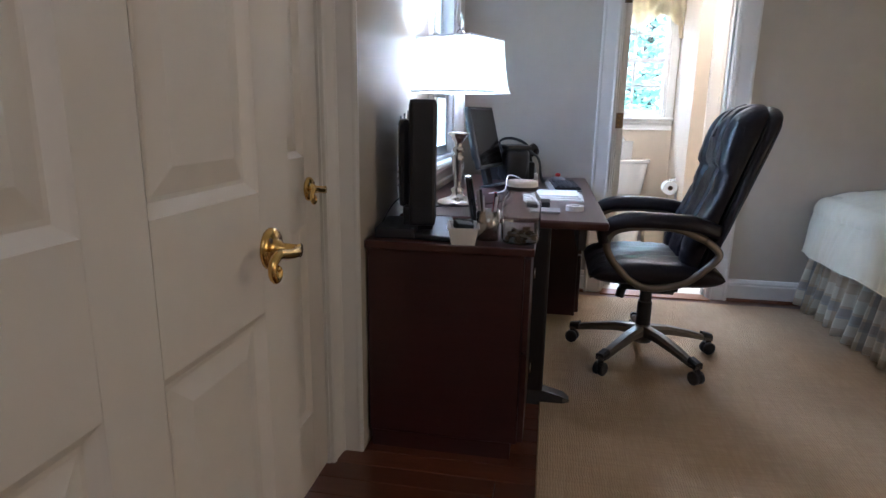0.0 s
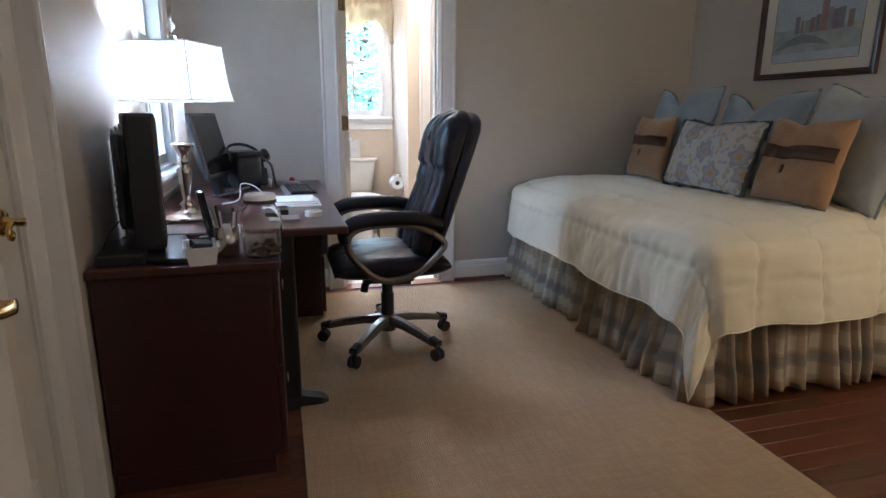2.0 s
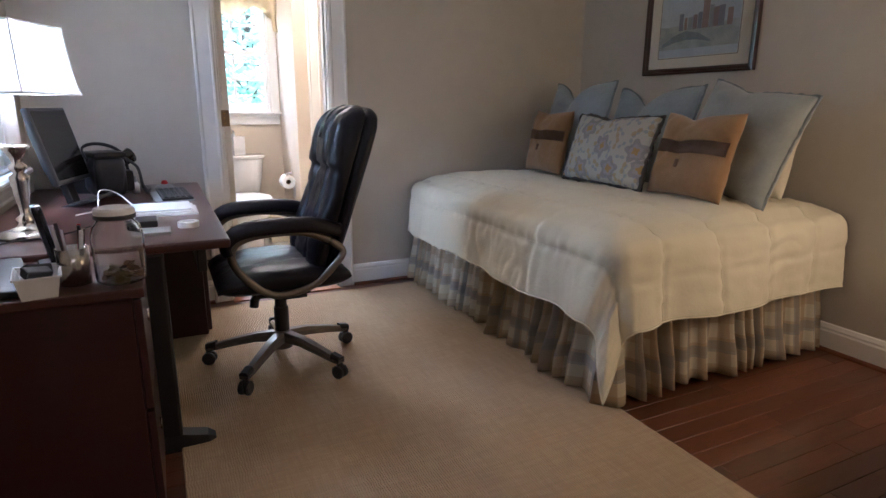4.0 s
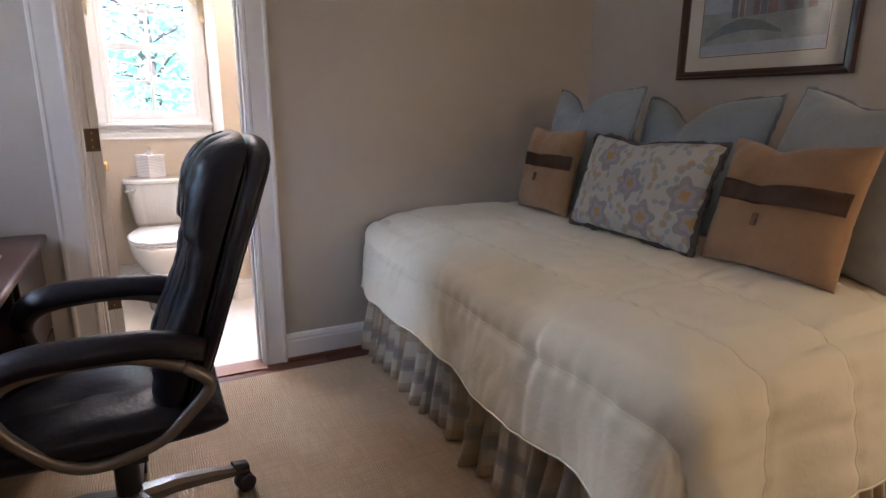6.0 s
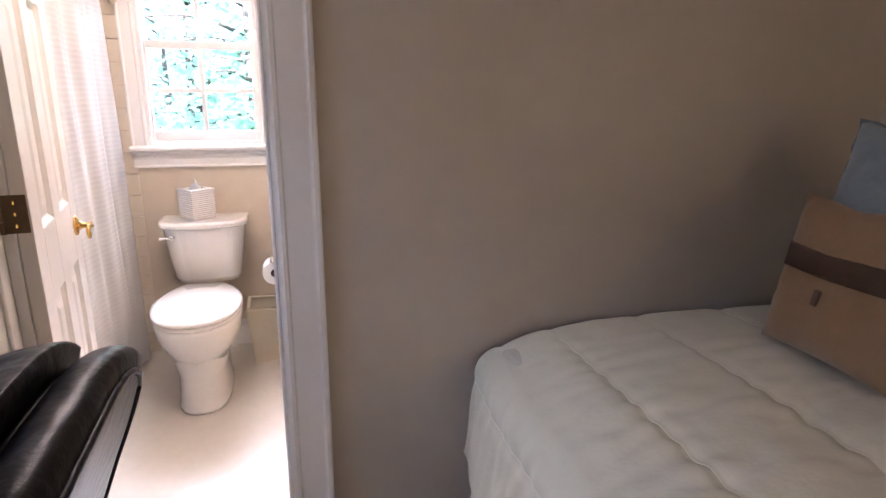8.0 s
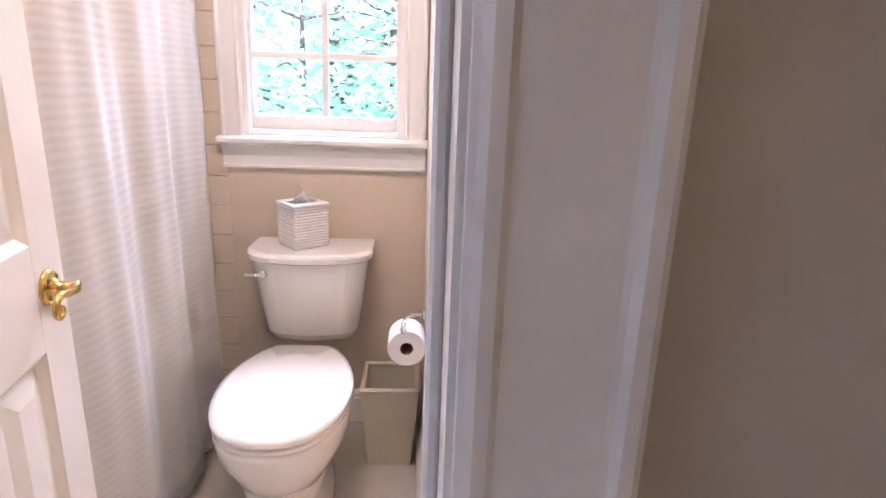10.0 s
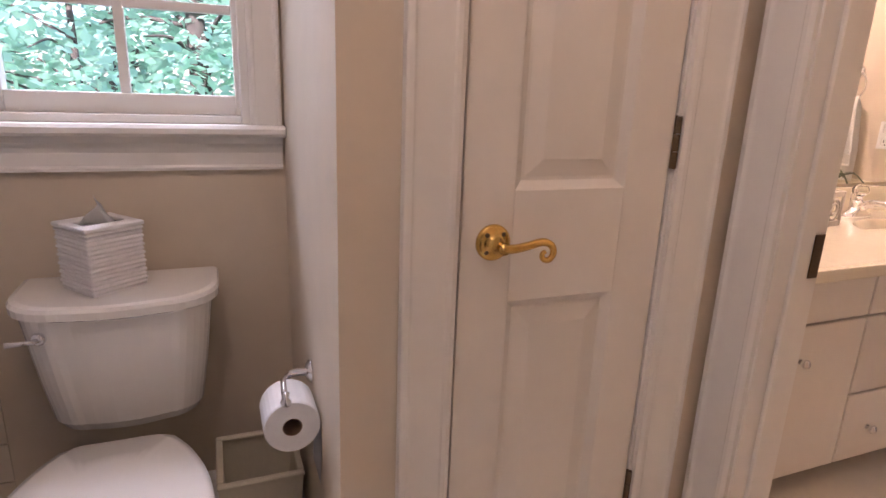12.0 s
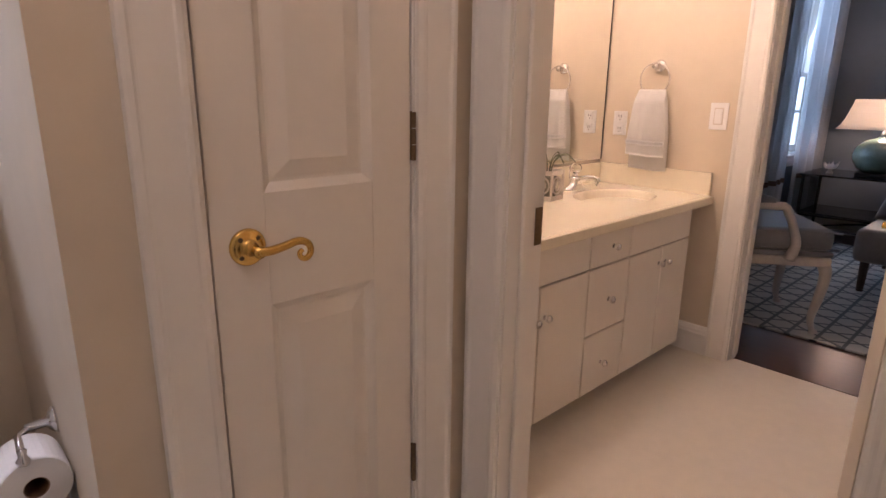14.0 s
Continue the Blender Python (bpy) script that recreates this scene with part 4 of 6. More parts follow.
def drape(u, v):
    """The comforter: over the top, and down the free side and the near end; its corner hangs lowest."""
    DX, DY = 0.37, 0.38
    a = -DX + u * (BX1 - BX0 + DX)
    b = -DY + v * (BY1 - BY0 + DY)
    seam_a = abs(math.sin(math.pi * (a + 0.14) / 0.31))
    seam_b = abs(math.sin(math.pi * (b + 0.2) / 0.62))
    near_a, near_b = math.exp(-(seam_a / 0.16) ** 2), math.exp(-(seam_b / 0.09) ** 2)
    tail = max(0.0, min(1.0, (b - 1.20) / 0.70)) ** 2
    puff = 0.015 * (1 - near_a) * (0.6 + 0.4 * seam_a) + 0.007 * (1 - near_b)
    pucker = math.exp(-(seam_a / 0.5) ** 2)
    puff += 0.004 * pucker * math.sin(b * 2 * math.pi / 0.075 + 5 * noise.noise(Vector((a * 4, b * 3, 1))))
    crease = noise.noise(Vector((a * 5 + 2 * noise.noise(Vector((b * 2, a, 2))), b * 14, 4)))
    puff += 0.012 * noise.noise(Vector((a * 3.1, b * 3.3, 0))) + 0.006 * noise.noise(Vector((a * 11, b * 9, 4))) + 0.010 * abs(crease)
    puff *= 1 - 0.6 * tail
    ox, oy = max(0.0, -a), max(0.0, -b)
    far = math.hypot(ox, oy)
    r = 0.07
    if far < 1e-6:
        round_off = 0.03 * max(0, 1 - min(a, b) / 0.16) ** 2
        rise = 0.025 * math.sin(math.pi * min(1, a / (BX1 - BX0))) + 0.012 * noise.noise(Vector((a * 1.7, b * 1.5, 9)))
        return Vector((BX0 + a + 0.035 * tail * max(0, 1 - a / 0.5), BY0 + b, BZ - round_off + puff + rise - 0.028 - 0.010 * tail))
    ang = min(far / r, math.pi / 2)
    out = r * math.sin(ang) * 0.9
    down = r * (1 - math.cos(ang)) + max(0, far - r * math.pi / 2)
    dx, dy = (ox / far, oy / far)
    along = b if ox > oy else a
    sway = (0.022 * math.sin(along * 9 + 1.0 + 2 * math.sin(along * 3)) + 0.03 * noise.noise(Vector((along * 4, 2, 7)))) * min(1, down / 0.3)
    corner = (ox / DX) * (oy / DY)
    down *= 1 + 0.20 * corner
    out += 0.05 * min(1, down / 0.4) + sway + puff * 0.8 + 0.08 * corner
    return Vector((BX0 + 0.035 * tail - dx * out + (a if a > 0 else 0), BY0 - dy * out + (b if b > 0 else 0), max(0.05, BZ - 0.05 - 0.010 * tail - down + puff * 0.3)))


comf = thing("comforter", "cream quilted cotton comforter spread over the bed, its corner hanging low", "comforter")
bm = sheet(drape, 190, 240)
bmesh.ops.recalc_face_normals(bm, faces=bm.faces)
for f in bm.faces[:1]:
    if f.normal.z < 0:
        bmesh.ops.reverse_faces(bm, faces=bm.faces)
bmesh.ops.solidify(bm, geom=bm.faces[:], thickness=0.012)
part("cloth", bm, COMF, comf, smooth=True)
part("hem", tube([drape(0, 1 - k / 120) for k in range(120)] + [drape(k / 90, 0) for k in range(91)], 0.0035, 6), COMF, comf, "rolled hem", smooth=True)
for k in range(5):
    at = (-0.14 + 0.31 * k + 0.37) / (BX1 - BX0 + 0.37)
    part("seam", tube([drape(at, j / 150) + Vector((0, 0, 0.001)) for j in range(151)], 0.0018, 5), COMF, comf)


def skirt_line(s):
    """Plan of the bed skirt by its length: the free side from the head to the near corner, then the near end."""
    side = BY1 - BY0 - 0.02
    wave = math.sin(s * 2 * math.pi / 0.10 + 9.0 * noise.noise(Vector((s * 3.7, 1, 1))))
    fold = (0.032 + 0.030 * noise.noise(Vector((s * 4, 0, 6)))) * math.copysign(abs(wave) ** 0.7, wave) + 0.016 * noise.noise(Vector((s * 21, 3, 0)))
    if s < side:
        return BX0 - 0.0, BY1 - 0.01 - s, -1, 0, fold
    return BX0 + (s - side), BY0 - 0.0, 0, -1, fold


def skirt(u, v):
    length = (BY1 - BY0 - 0.02) + (BX1 - BX0 - 0.02)
    s = u * length
    x, y, ox, oy, fold = skirt_line(s)
    flare = (1 - v)
    z = 0.022 + v * 0.42 + (0.006 * math.sin(s * 9) + 0.012 * noise.noise(Vector((s * 7, 5, 2)))) * (1 - v)
    fold *= 1 + 0.5 * noise.noise(Vector((s * 6, v * 2.5, 4)))
    side = BY1 - BY0 - 0.02
    near = math.exp(-((s - side) / 0.03) ** 2) * 0.02
    return Vector((x + ox * (0.004 + fold * (0.3 + 0.8 * flare) + 0.05 * flare), y + oy * (0.004 + fold * (0.3 + 0.8 * flare) + 0.05 * flare), z)) + Vector((-near, -near, 0))


bed_skirt = thing("bed_skirt", "gathered plaid bed skirt in cream, tan and slate", "bed skirt")
turn_at = (BY1 - BY0 - 0.02) / (BY1 - BY0 + BX1 - BX0 - 0.04)
for panel, u0, u1, n in (("side_panel", 0.0, turn_at, 420), ("end_panel", turn_at, 1.0, 300)):
    part(panel, sheet(lambda u, v: skirt(u0 + (u1 - u0) * u, v), n, 12, uv=lambda u, v: ((u0 + (u1 - u0) * u) * 3.23 * 1.7, v * 0.42), thick=0.003), PLAID, bed_skirt, smooth=True)


def pillow(name, w, h, t, material, label, m, notch=0.0, trim=None, strap=None, flop=0.0, cord=0.007, group="pillows on the bed"):
    """A stuffed pillow in its x-z plane, bottom edge at z = 0, front towards -y; notch: the dent in its upper edge."""
    p = tagged(new(name), label, "pillow", group)

    def surf(u, v, front):
        a, b = u * 2 - 1, v * 2 - 1
        ex = 1 - 0.06 * (1 - b * b)
        ez = 1 - 0.06 * (1 - abs(a) ** 2)
        x, z = a * w / 2 * ex, h / 2 + b * h / 2 * ez
        z -= notch * h * math.exp(-abs((a + 0.22) / 0.30) ** 1.4) * max(0, v - 0.35) / 0.65
        e = (max(0, 1 - a ** 4) * max(0, 1 - b ** 4)) ** 0.55
        wr = 0.013 * noise.noise(Vector((x * 7, z * 7, w * 7))) + 0.005 * noise.noise(Vector((x * 22, z * 20, h)))
        lines = noise.noise(Vector((x * 4 + z * 3, z * 9 - x * 2, w * 3 + h)))
        wr -= 0.010 * math.exp(-(lines / 0.09) ** 2) * (0.4 + abs(a))
        d = e * (t / 2 + wr - notch * 0.12 * math.exp(-((a + 0.22) / 0.16) ** 2) * v)
        y = (-d if front else d) + flop * max(0, v - 0.5) ** 2
        return Vector((x, y, z))

    part("cushion", cushion(lambda u, v: surf(u, v, True), lambda u, v: surf(u, v, False), 30, 30), material, p, smooth=True)
    if trim:
        rim = [surf(k / 24, 0, True) for k in range(24)] + [surf(1, k / 24, True) for k in range(24)] + [surf(1 - k / 24, 1, True) for k in range(24)] + [surf(0, 1 - k / 24, True) for k in range(25)]
        rim = [q + Vector((0, cord * 0.9 * noise.noise(q * 40), cord * 0.9 * noise.noise(q * 43))) for q in rim]
        part("trim", tube(rim, [cord * (1 + 0.9 * noise.noise(q * 50)) for q in rim], 7), trim, p, "darker corded trim", smooth=True)
    if strap:
        lo, hi = strap
        part("strap", sheet(lambda u, v: surf(0.02 + 0.96 * u, lo + (hi - lo) * v, True) + Vector((0, -0.006, 0)), 40, 6, thick=0.002), STRAP, p, "dark brown leather band", smooth=True)
        q = surf(0.42, lo - 0.11, True)
        part("toggle", box((q.x - 0.008, q.y - 0.012, q.z - 0.028), (q.x + 0.008, q.y - 0.001, q.z + 0.012), 0.004), STRAP, p, "dark leather tab")
    p.matrix_world = m
    return p


BT = 0.752
pillow("pillow", 0.56, 0.60, 0.16, BLUEP, "pale blue linen pillow with a dented top and corded trim", pose(2.50, 2.83, BT, -16, 0, -88), 0.19, CORD)
pillow("pillow", 0.68, 0.56, 0.16, BLUEP, "pale blue linen pillow with a dented top and corded trim", pose(2.62, 2.32, BT, -17, 0, -94), 0.19, CORD)
pillow("pillow", 0.60, 0.53, 0.19, GREYBLUE, "large pale grey-blue pillow with corded trim leaning among the others", pose(2.54, 1.68, BT + 0.015, -17, 9, -98), 0.05, CORD)
pillow("pillow", 0.40, 0.40, 0.16, CREAMP, "cream pillow tucked behind the others by the wall", pose(2.74, 1.66, BT, -14, 0, -92), 0.0)
pillow("pillow", 0.40, 0.40, 0.12, TAN, "tan suede pillow with a dark leather band", pose(2.36, 2.86, BT + 0.004, -12, 0, -92), 0.03, None, (0.52, 0.68))
pillow("pillow", 0.67, 0.39, 0.14, FLORAL, "floral linen lumbar pillow with a dark ruffled edge", pose(2.305, 2.25, BT + 0.006, -18, 0, -92), 0.06, FRINGE, cord=0.011)
pillow("pillow", 0.45, 0.41, 0.13, TAN, "tan suede pillow with a dark leather band", pose(2.33, 1.69, BT + 0.004, -16, 0, -92), 0.07, None, (0.50, 0.66))

# framed print
pic = thing("framed_picture", "framed watercolour of a city skyline in a dark wooden frame", "picture")
PX, PY0, PY1, PZ0, PZ1 = 3.026, 1.905, 2.70, 1.37, 2.02
bm = bmesh.new()
prof = [(0, 0), (0.028, 0.0), (0.03, 0.008), (0.022, 0.014), (0.024, 0.026), (0.016, 0.036), (0, 0.036)]
for s, e, u in (((PX, PY0, PZ0), (PX, PY1, PZ0), (0, 0, 1)), ((PX, PY0, PZ1), (PX, PY1, PZ1), (0, 0, -1)), ((PX, PY0, PZ0), (PX, PY0, PZ1), (0, 1, 0)), ((PX, PY1, PZ0), (PX, PY1, PZ1), (0, -1, 0))):
    s, e, u = Vector(s), Vector(e), Vector(u)
    run = (e - s).normalized()
    loft(bm, [[s + Vector((-a, 0, 0)) + u * b + run * b for a, b in prof], [e + Vector((-a, 0, 0)) + u * b - run * b for a, b in prof]])
bmesh.ops.recalc_face_normals(bm, faces=bm.faces)
part("frame", bm, FRAMEW, pic)
part("mat_board", box((PX - 0.009, PY0 + 0.02, PZ0 + 0.02), (PX - 0.001, PY1 - 0.02, PZ1 - 0.02)), MATB, pic)
IY0, IY1, IZ0, IZ1 = PY0 + 0.115, PY1 - 0.115, PZ0 + 0.10, PZ1 - 0.10
bm = bmesh.new()
for a, b in (((IY0 - 0.006, IZ0 - 0.006), (IY1 + 0.006, IZ0 - 0.003)), ((IY0 - 0.006, IZ1 + 0.003), (IY1 + 0.006, IZ1 + 0.006)), ((IY0 - 0.006, IZ0), (IY0 - 0.003, IZ1)), ((IY1 + 0.003, IZ0), (IY1 + 0.006, IZ1))):
    add_box(bm, (PX - 0.0105, a[0], a[1]), (PX - 0.0095, b[0], b[1]))
part("mat_line", bm, FRAMEW, pic)
SKYP = mat("print_sky", (0.55, 0.62, 0.66), 0.6, var=0.25, scale=7, dark=(0.42, 0.50, 0.58))
print_ = part("print", box((PX - 0.0108, IY0, IZ0), (PX - 0.0096, IY1, IZ1)), SKYP, pic, "watercolour print")
MEADOW = mat("print_meadow", (0.44, 0.48, 0.47), 0.6, var=0.5, scale=16, dark=(0.24, 0.30, 0.33))
RIVER = mat("print_river", (0.24, 0.30, 0.34), 0.6, var=0.4, scale=18)
rr = random.Random(5)


def hill(z_base, amp, z_low, seed):
    top = []
    for i in range(25):
        y = IY0 + (IY1 - IY0) * i / 24
        top.append((y, z_base + amp * noise.noise(Vector((y * 6, seed, 0)))))
    bm = bmesh.new()
    loft(bm, [[(PX - 0.0112, y, z_low), (PX - 0.0112, y, z), (PX - 0.0108, y, z), (PX - 0.0108, y, z_low)] for y, z in top])
    return bm


part("hills", hill(IZ0 + 0.175, 0.03, IZ0 + 0.045, 1.5), MEADOW, print_)
bm = bmesh.new()
loft(bm, [[(PX - 0.0116, IY1 - 0.02 - t * 0.36, IZ0 + 0.07 + 0.05 * math.sin(t * 3) - w), (PX - 0.0116, IY1 - 0.02 - t * 0.36, IZ0 + 0.07 + 0.05 * math.sin(t * 3) + w), (PX - 0.0112, IY1 - 0.02 - t * 0.36, IZ0 + 0.07 + 0.05 * math.sin(t * 3) + w), (PX - 0.0112, IY1 - 0.02 - t * 0.36, IZ0 + 0.07 + 0.05 * math.sin(t * 3) - w)] for t, w in ((0, 0.01), (0.25, 0.02), (0.5, 0.026), (0.75, 0.018), (1, 0.006))])
part("river", bm, RIVER, print_)
bcols = [mat("print_tower", c, 0.6, var=0.3, scale=30) for c in ((0.24, 0.26, 0.34), (0.36, 0.26, 0.24), (0.33, 0.36, 0.42), (0.28, 0.22, 0.25))]
for i, (q, w, h) in enumerate(((0.72, 0.03, 0.075), (0.66, 0.02, 0.05), (0.60, 0.035, 0.05), (0.54, 0.03, 0.06), (0.48, 0.03, 0.07), (0.41, 0.045, 0.17), (0.34, 0.03, 0.10), (0.29, 0.04, 0.085), (0.22, 0.04, 0.09), (0.12, 0.035, 0.07))):
    y = IY0 + (IY1 - IY0) * q
    part("tower", box((PX - 0.0117, y - w / 2, IZ0 + 0.15), (PX - 0.0112, y + w / 2, IZ0 + 0.17 + h)), bcols[i % 4], print_)
pg = part("glazing", box((PX - 0.016, PY0 + 0.03, PZ0 + 0.03), (PX - 0.0145, PY1 - 0.03, PZ1 - 0.03)), GLASS, pic)
pg.visible_shadow = False

# upholstered footstool near the entry
stool = thing("footstool", "blue-grey upholstered footstool with a white skirted base", "footstool", (2.30, 0.28, 0))
part("base", box((-0.25, -0.25, 0.05), (0.25, 0.25, 0.27), 0.03), WHITEP, stool)
part("cushion", box((-0.27, -0.27, 0.272), (0.27, 0.27, 0.40), 0.055, 4), BLUEP, stool, smooth=True)
for x in (-0.2, 0.2):
    for y in (-0.2, 0.2):
        part("leg", lathe([(0, 0), (0.018, 0), (0.024, 0.055), (0, 0.055)], 12, m=Matrix.Translation((x, y, 0))), FRAMEW, stool)

# ---- desk clutter ----
DZ, CZ = 0.742, 0.725
lampt = thing("table_lamp", "lit table lamp with a white rectangular shade and silver candlestick base", "lamp", (-0.30, 2.02, DZ), -24)
base = [(0, 0), (0.085, 0), (0.088, 0.008), (0.08, 0.018), (0.05, 0.026), (0.03, 0.035), (0.022, 0.05), (0.03, 0.062), (0.014, 0.075), (0.016, 0.10), (0.024, 0.15), (0.027, 0.185), (0.030, 0.20), (0.014, 0.212), (0.026, 0.225), (0.026, 0.235), (0.014, 0.245), (0.02, 0.262), (0.034, 0.285), (0.044, 0.292), (0.044, 0.30), (0.026, 0.305), (0, 0.305)]
part("base", lathe(base, 28), NICKEL, lampt, "polished silver candlestick base", smooth=True)
part("candle_stem", lathe([(0, 0.306), (0.021, 0.306), (0.0205, 0.56), (0, 0.56)], 20), WHITEP, lampt, "white candle tube")


def shade_ring(w, d, z, n=6):
    return [(x * w, y * d, z) for x, y in [(-1 + 2 * k / n, -1) for k in range(n)] + [(1, -1 + 2 * k / n) for k in range(n)] + [(1 - 2 * k / n, 1) for k in range(n)] + [(-1, 1 - 2 * k / n) for k in range(n)]]


rings = [shade_ring(0.150 - 0.024 * (t ** 0.6), 0.150 - 0.024 * (t ** 0.6), 0.462 + 0.208 * t) for t in [k / 8 for k in range(9)]]
bm = loft(bmesh.new(), rings, cap=False)
bmesh.ops.solidify(bm, geom=bm.faces[:], thickness=0.002)
part("shade", bm, SHADE, lampt, "glowing white silk shade")
bm = bmesh.new()
for z, t in ((0.463, 0), (0.669, 1)):
    tube([Vector(p) for p in shade_ring(0.151 - 0.024 * t, 0.151 - 0.024 * t, z)] + [Vector(shade_ring(0.151 - 0.024 * t, 0.151 - 0.024 * t, z)[0])], 0.004, 6, bm)
for sx in (-1, 1):
    for sy in (-1, 1):
        tube([(sx * (0.151 - 0.024 * (k / 6) ** 0.6), sy * (0.151 - 0.024 * (k / 6) ** 0.6), 0.463 + 0.207 * k / 6) for k in range(7)], 0.0028, 6, bm)
part("shade_binding", bm, PAPER, lampt, "cream binding along the shade's edges")
part("harp", tube(curve_points([(0, -0.02, 0.56), (0, -0.05, 0.62), (0, -0.03, 0.69), (0, 0, 0.705), (0, 0.03, 0.69), (0, 0.05, 0.62), (0, 0.02, 0.56)], 6), 0.002, 6), NICKEL, lampt)
part("finial", lathe([(0, 0.705), (0.008, 0.705), (0.006, 0.715), (0.014, 0.725), (0.016, 0.735), (0.006, 0.75), (0.004, 0.765), (0, 0.775)], 16), GLASS, lampt, "clear glass finial", smooth=True)


def monitor(name, label, m, w=0.46, h=0.30, deep=0.05, low=0.10, jacks=False):
    """A flat screen on a stand; screen towards +x before it is placed."""
    mon = thing(name, label, "monitor")
    part("housing", box((-deep, -w / 2, low), (0.0, w / 2, low + h), 0.012), BLACKP, mon)
    part("back_bulge", box((-deep - 0.035, -w / 3, low + 0.05), (-deep + 0.002, w / 3, low + h - 0.06), 0.018), BLACKP, mon)
    part("screen", box((0.0005, -w / 2 + 0.018, low + 0.02), (0.002, w / 2 - 0.018, low + h - 0.015)), GLOSSBLACK, mon, "dark blank screen")
    if jacks:
        for k in range(6):
            part("vent_slat", box((-deep - 0.03 + k * 0.012, -w / 3 + 0.02, low + h - 0.062), (-deep - 0.024 + k * 0.012, w / 3 - 0.02, low + h - 0.052 + k * 0.009), 0.001, 1), GREYP, mon)
        for k in range(4):
            part("jack", lathe([(0, 0), (0.005, 0), (0.005, 0.004), (0, 0.004)], 10, m=pose(-deep - 0.035, -w / 3 + 0.05, low + 0.12 + 0.022 * k, 0, -90, 0)), NICKEL, mon)
        part("lower_step", box((-deep - 0.02, -w / 2 + 0.03, low - 0.02), (-0.005, w / 2 - 0.03, low + 0.06), 0.012), BLACKP, mon)
    part("neck", box((-0.06, -0.035, 0.012), (-0.03, 0.035, 0.16), 0.006), BLACKP, mon)
    part("stand", box((-0.14, -0.12, 0.0), (0.08, 0.12, 0.014), 0.006), BLACKP, mon)
    mon.matrix_world = m
    return mon


monitor("monitor", "black flat monitor turned to the side beside the lamp", pose(-0.325, 1.60, CZ, 0, 0, 14), 0.42, 0.40, 0.085, 0.035, True)
monitor("monitor", "grey-faced flat monitor leaning back at the desk's far end", pose(-0.20, 2.74, DZ, 0, -14, -16), 0.34, 0.33, 0.03)

jar = thing("glass_jar", "clear glass jar with a white lid, coins at its bottom", "jar", (0.0, 1.39, CZ))
prof = [(0.0, 0.0), (0.052, 0.0), (0.06, 0.008), (0.062, 0.12), (0.056, 0.145), (0.044, 0.16), (0.042, 0.178), (0.0395, 0.178), (0.0415, 0.158), (0.053, 0.143), (0.059, 0.12), (0.057, 0.010), (0.05, 0.004), (0, 0.004)]
part("jar", lathe(prof, 32), JARGLASS, jar, smooth=True)
lid = part("lid", lathe([(0, 0.178), (0.046, 0.168), (0.048, 0.17), (0.048, 0.188), (0.044, 0.194), (0, 0.194)], 32), WHITEP, jar, "white screw lid")
part("lid_band", lathe([(0.0482, 0.166), (0.0495, 0.167), (0.0495, 0.176), (0.0482, 0.177), (0.0482, 0.166)], 32), BLACKP, jar, "dark band under the lid")
bm = bmesh.new()
for i in range(46):
    a, r = rr.uniform(0, 6.28), 0.048 * math.sqrt(rr.random())
    lathe([(0, 0), (0.010, 0), (0.010, 0.0016), (0, 0.0016)], 10, bm, pose(r * math.cos(a), r * math.sin(a), 0.006 + 0.03 * rr.random(), rr.uniform(-40, 40), rr.uniform(-40, 40), 0))
tagged(part("coins", bm, OLDBRASS, jar, "small coins"), kind="stuff")

cup = thing("pen_cup", "steel pen cup full of pens", "pen holder", (-0.105, 1.405, CZ))
part("cup", lathe([(0, 0), (0.036, 0), (0.038, 0.095), (0.036, 0.095), (0.034, 0.003), (0, 0.003)], 24), NICKEL, cup, smooth=True)
for i in range(11):
    a = rr.uniform(0, 6.28)
    b0, b1 = 0.015, rr.uniform(0.02, 0.04)
    part("pen", tube([(b0 * math.cos(a), b0 * math.sin(a), 0.006), (b1 * math.cos(a), b1 * math.sin(a), rr.uniform(0.13, 0.165))], 0.0045, 8), rr.choice((REDP, REDP, WHITEP, GREYP, BLACKP, NICKEL, NICKEL)), cup)
tray = thing("plastic_basket", "small white plastic basket holding black chargers", "basket", (-0.175, 1.345, CZ), 8)
bm = bmesh.new()
loft(bm, [[(-x, -y, z), (x, -y, z), (x, y, z), (-x, y, z)] for x, y, z in ((0.036, 0.052, 0.0), (0.046, 0.064, 0.055), (0.05, 0.068, 0.056), (0.05, 0.068, 0.052), (0.043, 0.06, 0.05), (0.034, 0.05, 0.004))])
part("basket", bm, WHITEP, tray)
for y, tilt in ((-0.02, 20), (0.02, -25)):
    bm = box((-0.03, -0.015, -0.01), (0.03, 0.015, 0.012), 0.004)
    bmesh.ops.transform(bm, matrix=pose(0, y, 0.055, tilt, 10, 30), verts=bm.verts)
    part("charger", bm, BLACKP, tray)
phone = thing("cordless_phone", "black cordless phone standing upright in its cradle", "phone", (-0.165, 1.56, CZ), 15)
part("cradle", box((-0.04, -0.05, 0.0), (0.05, 0.05, 0.03), 0.01), BLACKP, phone)
bm = box((-0.012, -0.024, 0.0), (0.012, 0.024, 0.17), 0.009)
bmesh.ops.transform(bm, matrix=pose(0.0, 0, 0.02, 0, -10, 0), verts=bm.verts)
part("handset", bm, GLOSSBLACK, phone)
keys = thing("keyboard", "black keyboard on a grey tray near the desk's edge", "keyboard", (0.16, 2.78, DZ), 4)
part("tray", box((-0.09, -0.20, 0.0), (0.075, 0.17, 0.008), 0.003), GREYP, keys)
part("body", box((-0.06, -0.19, 0.008), (0.07, 0.16, 0.02), 0.004), BLACKP, keys)
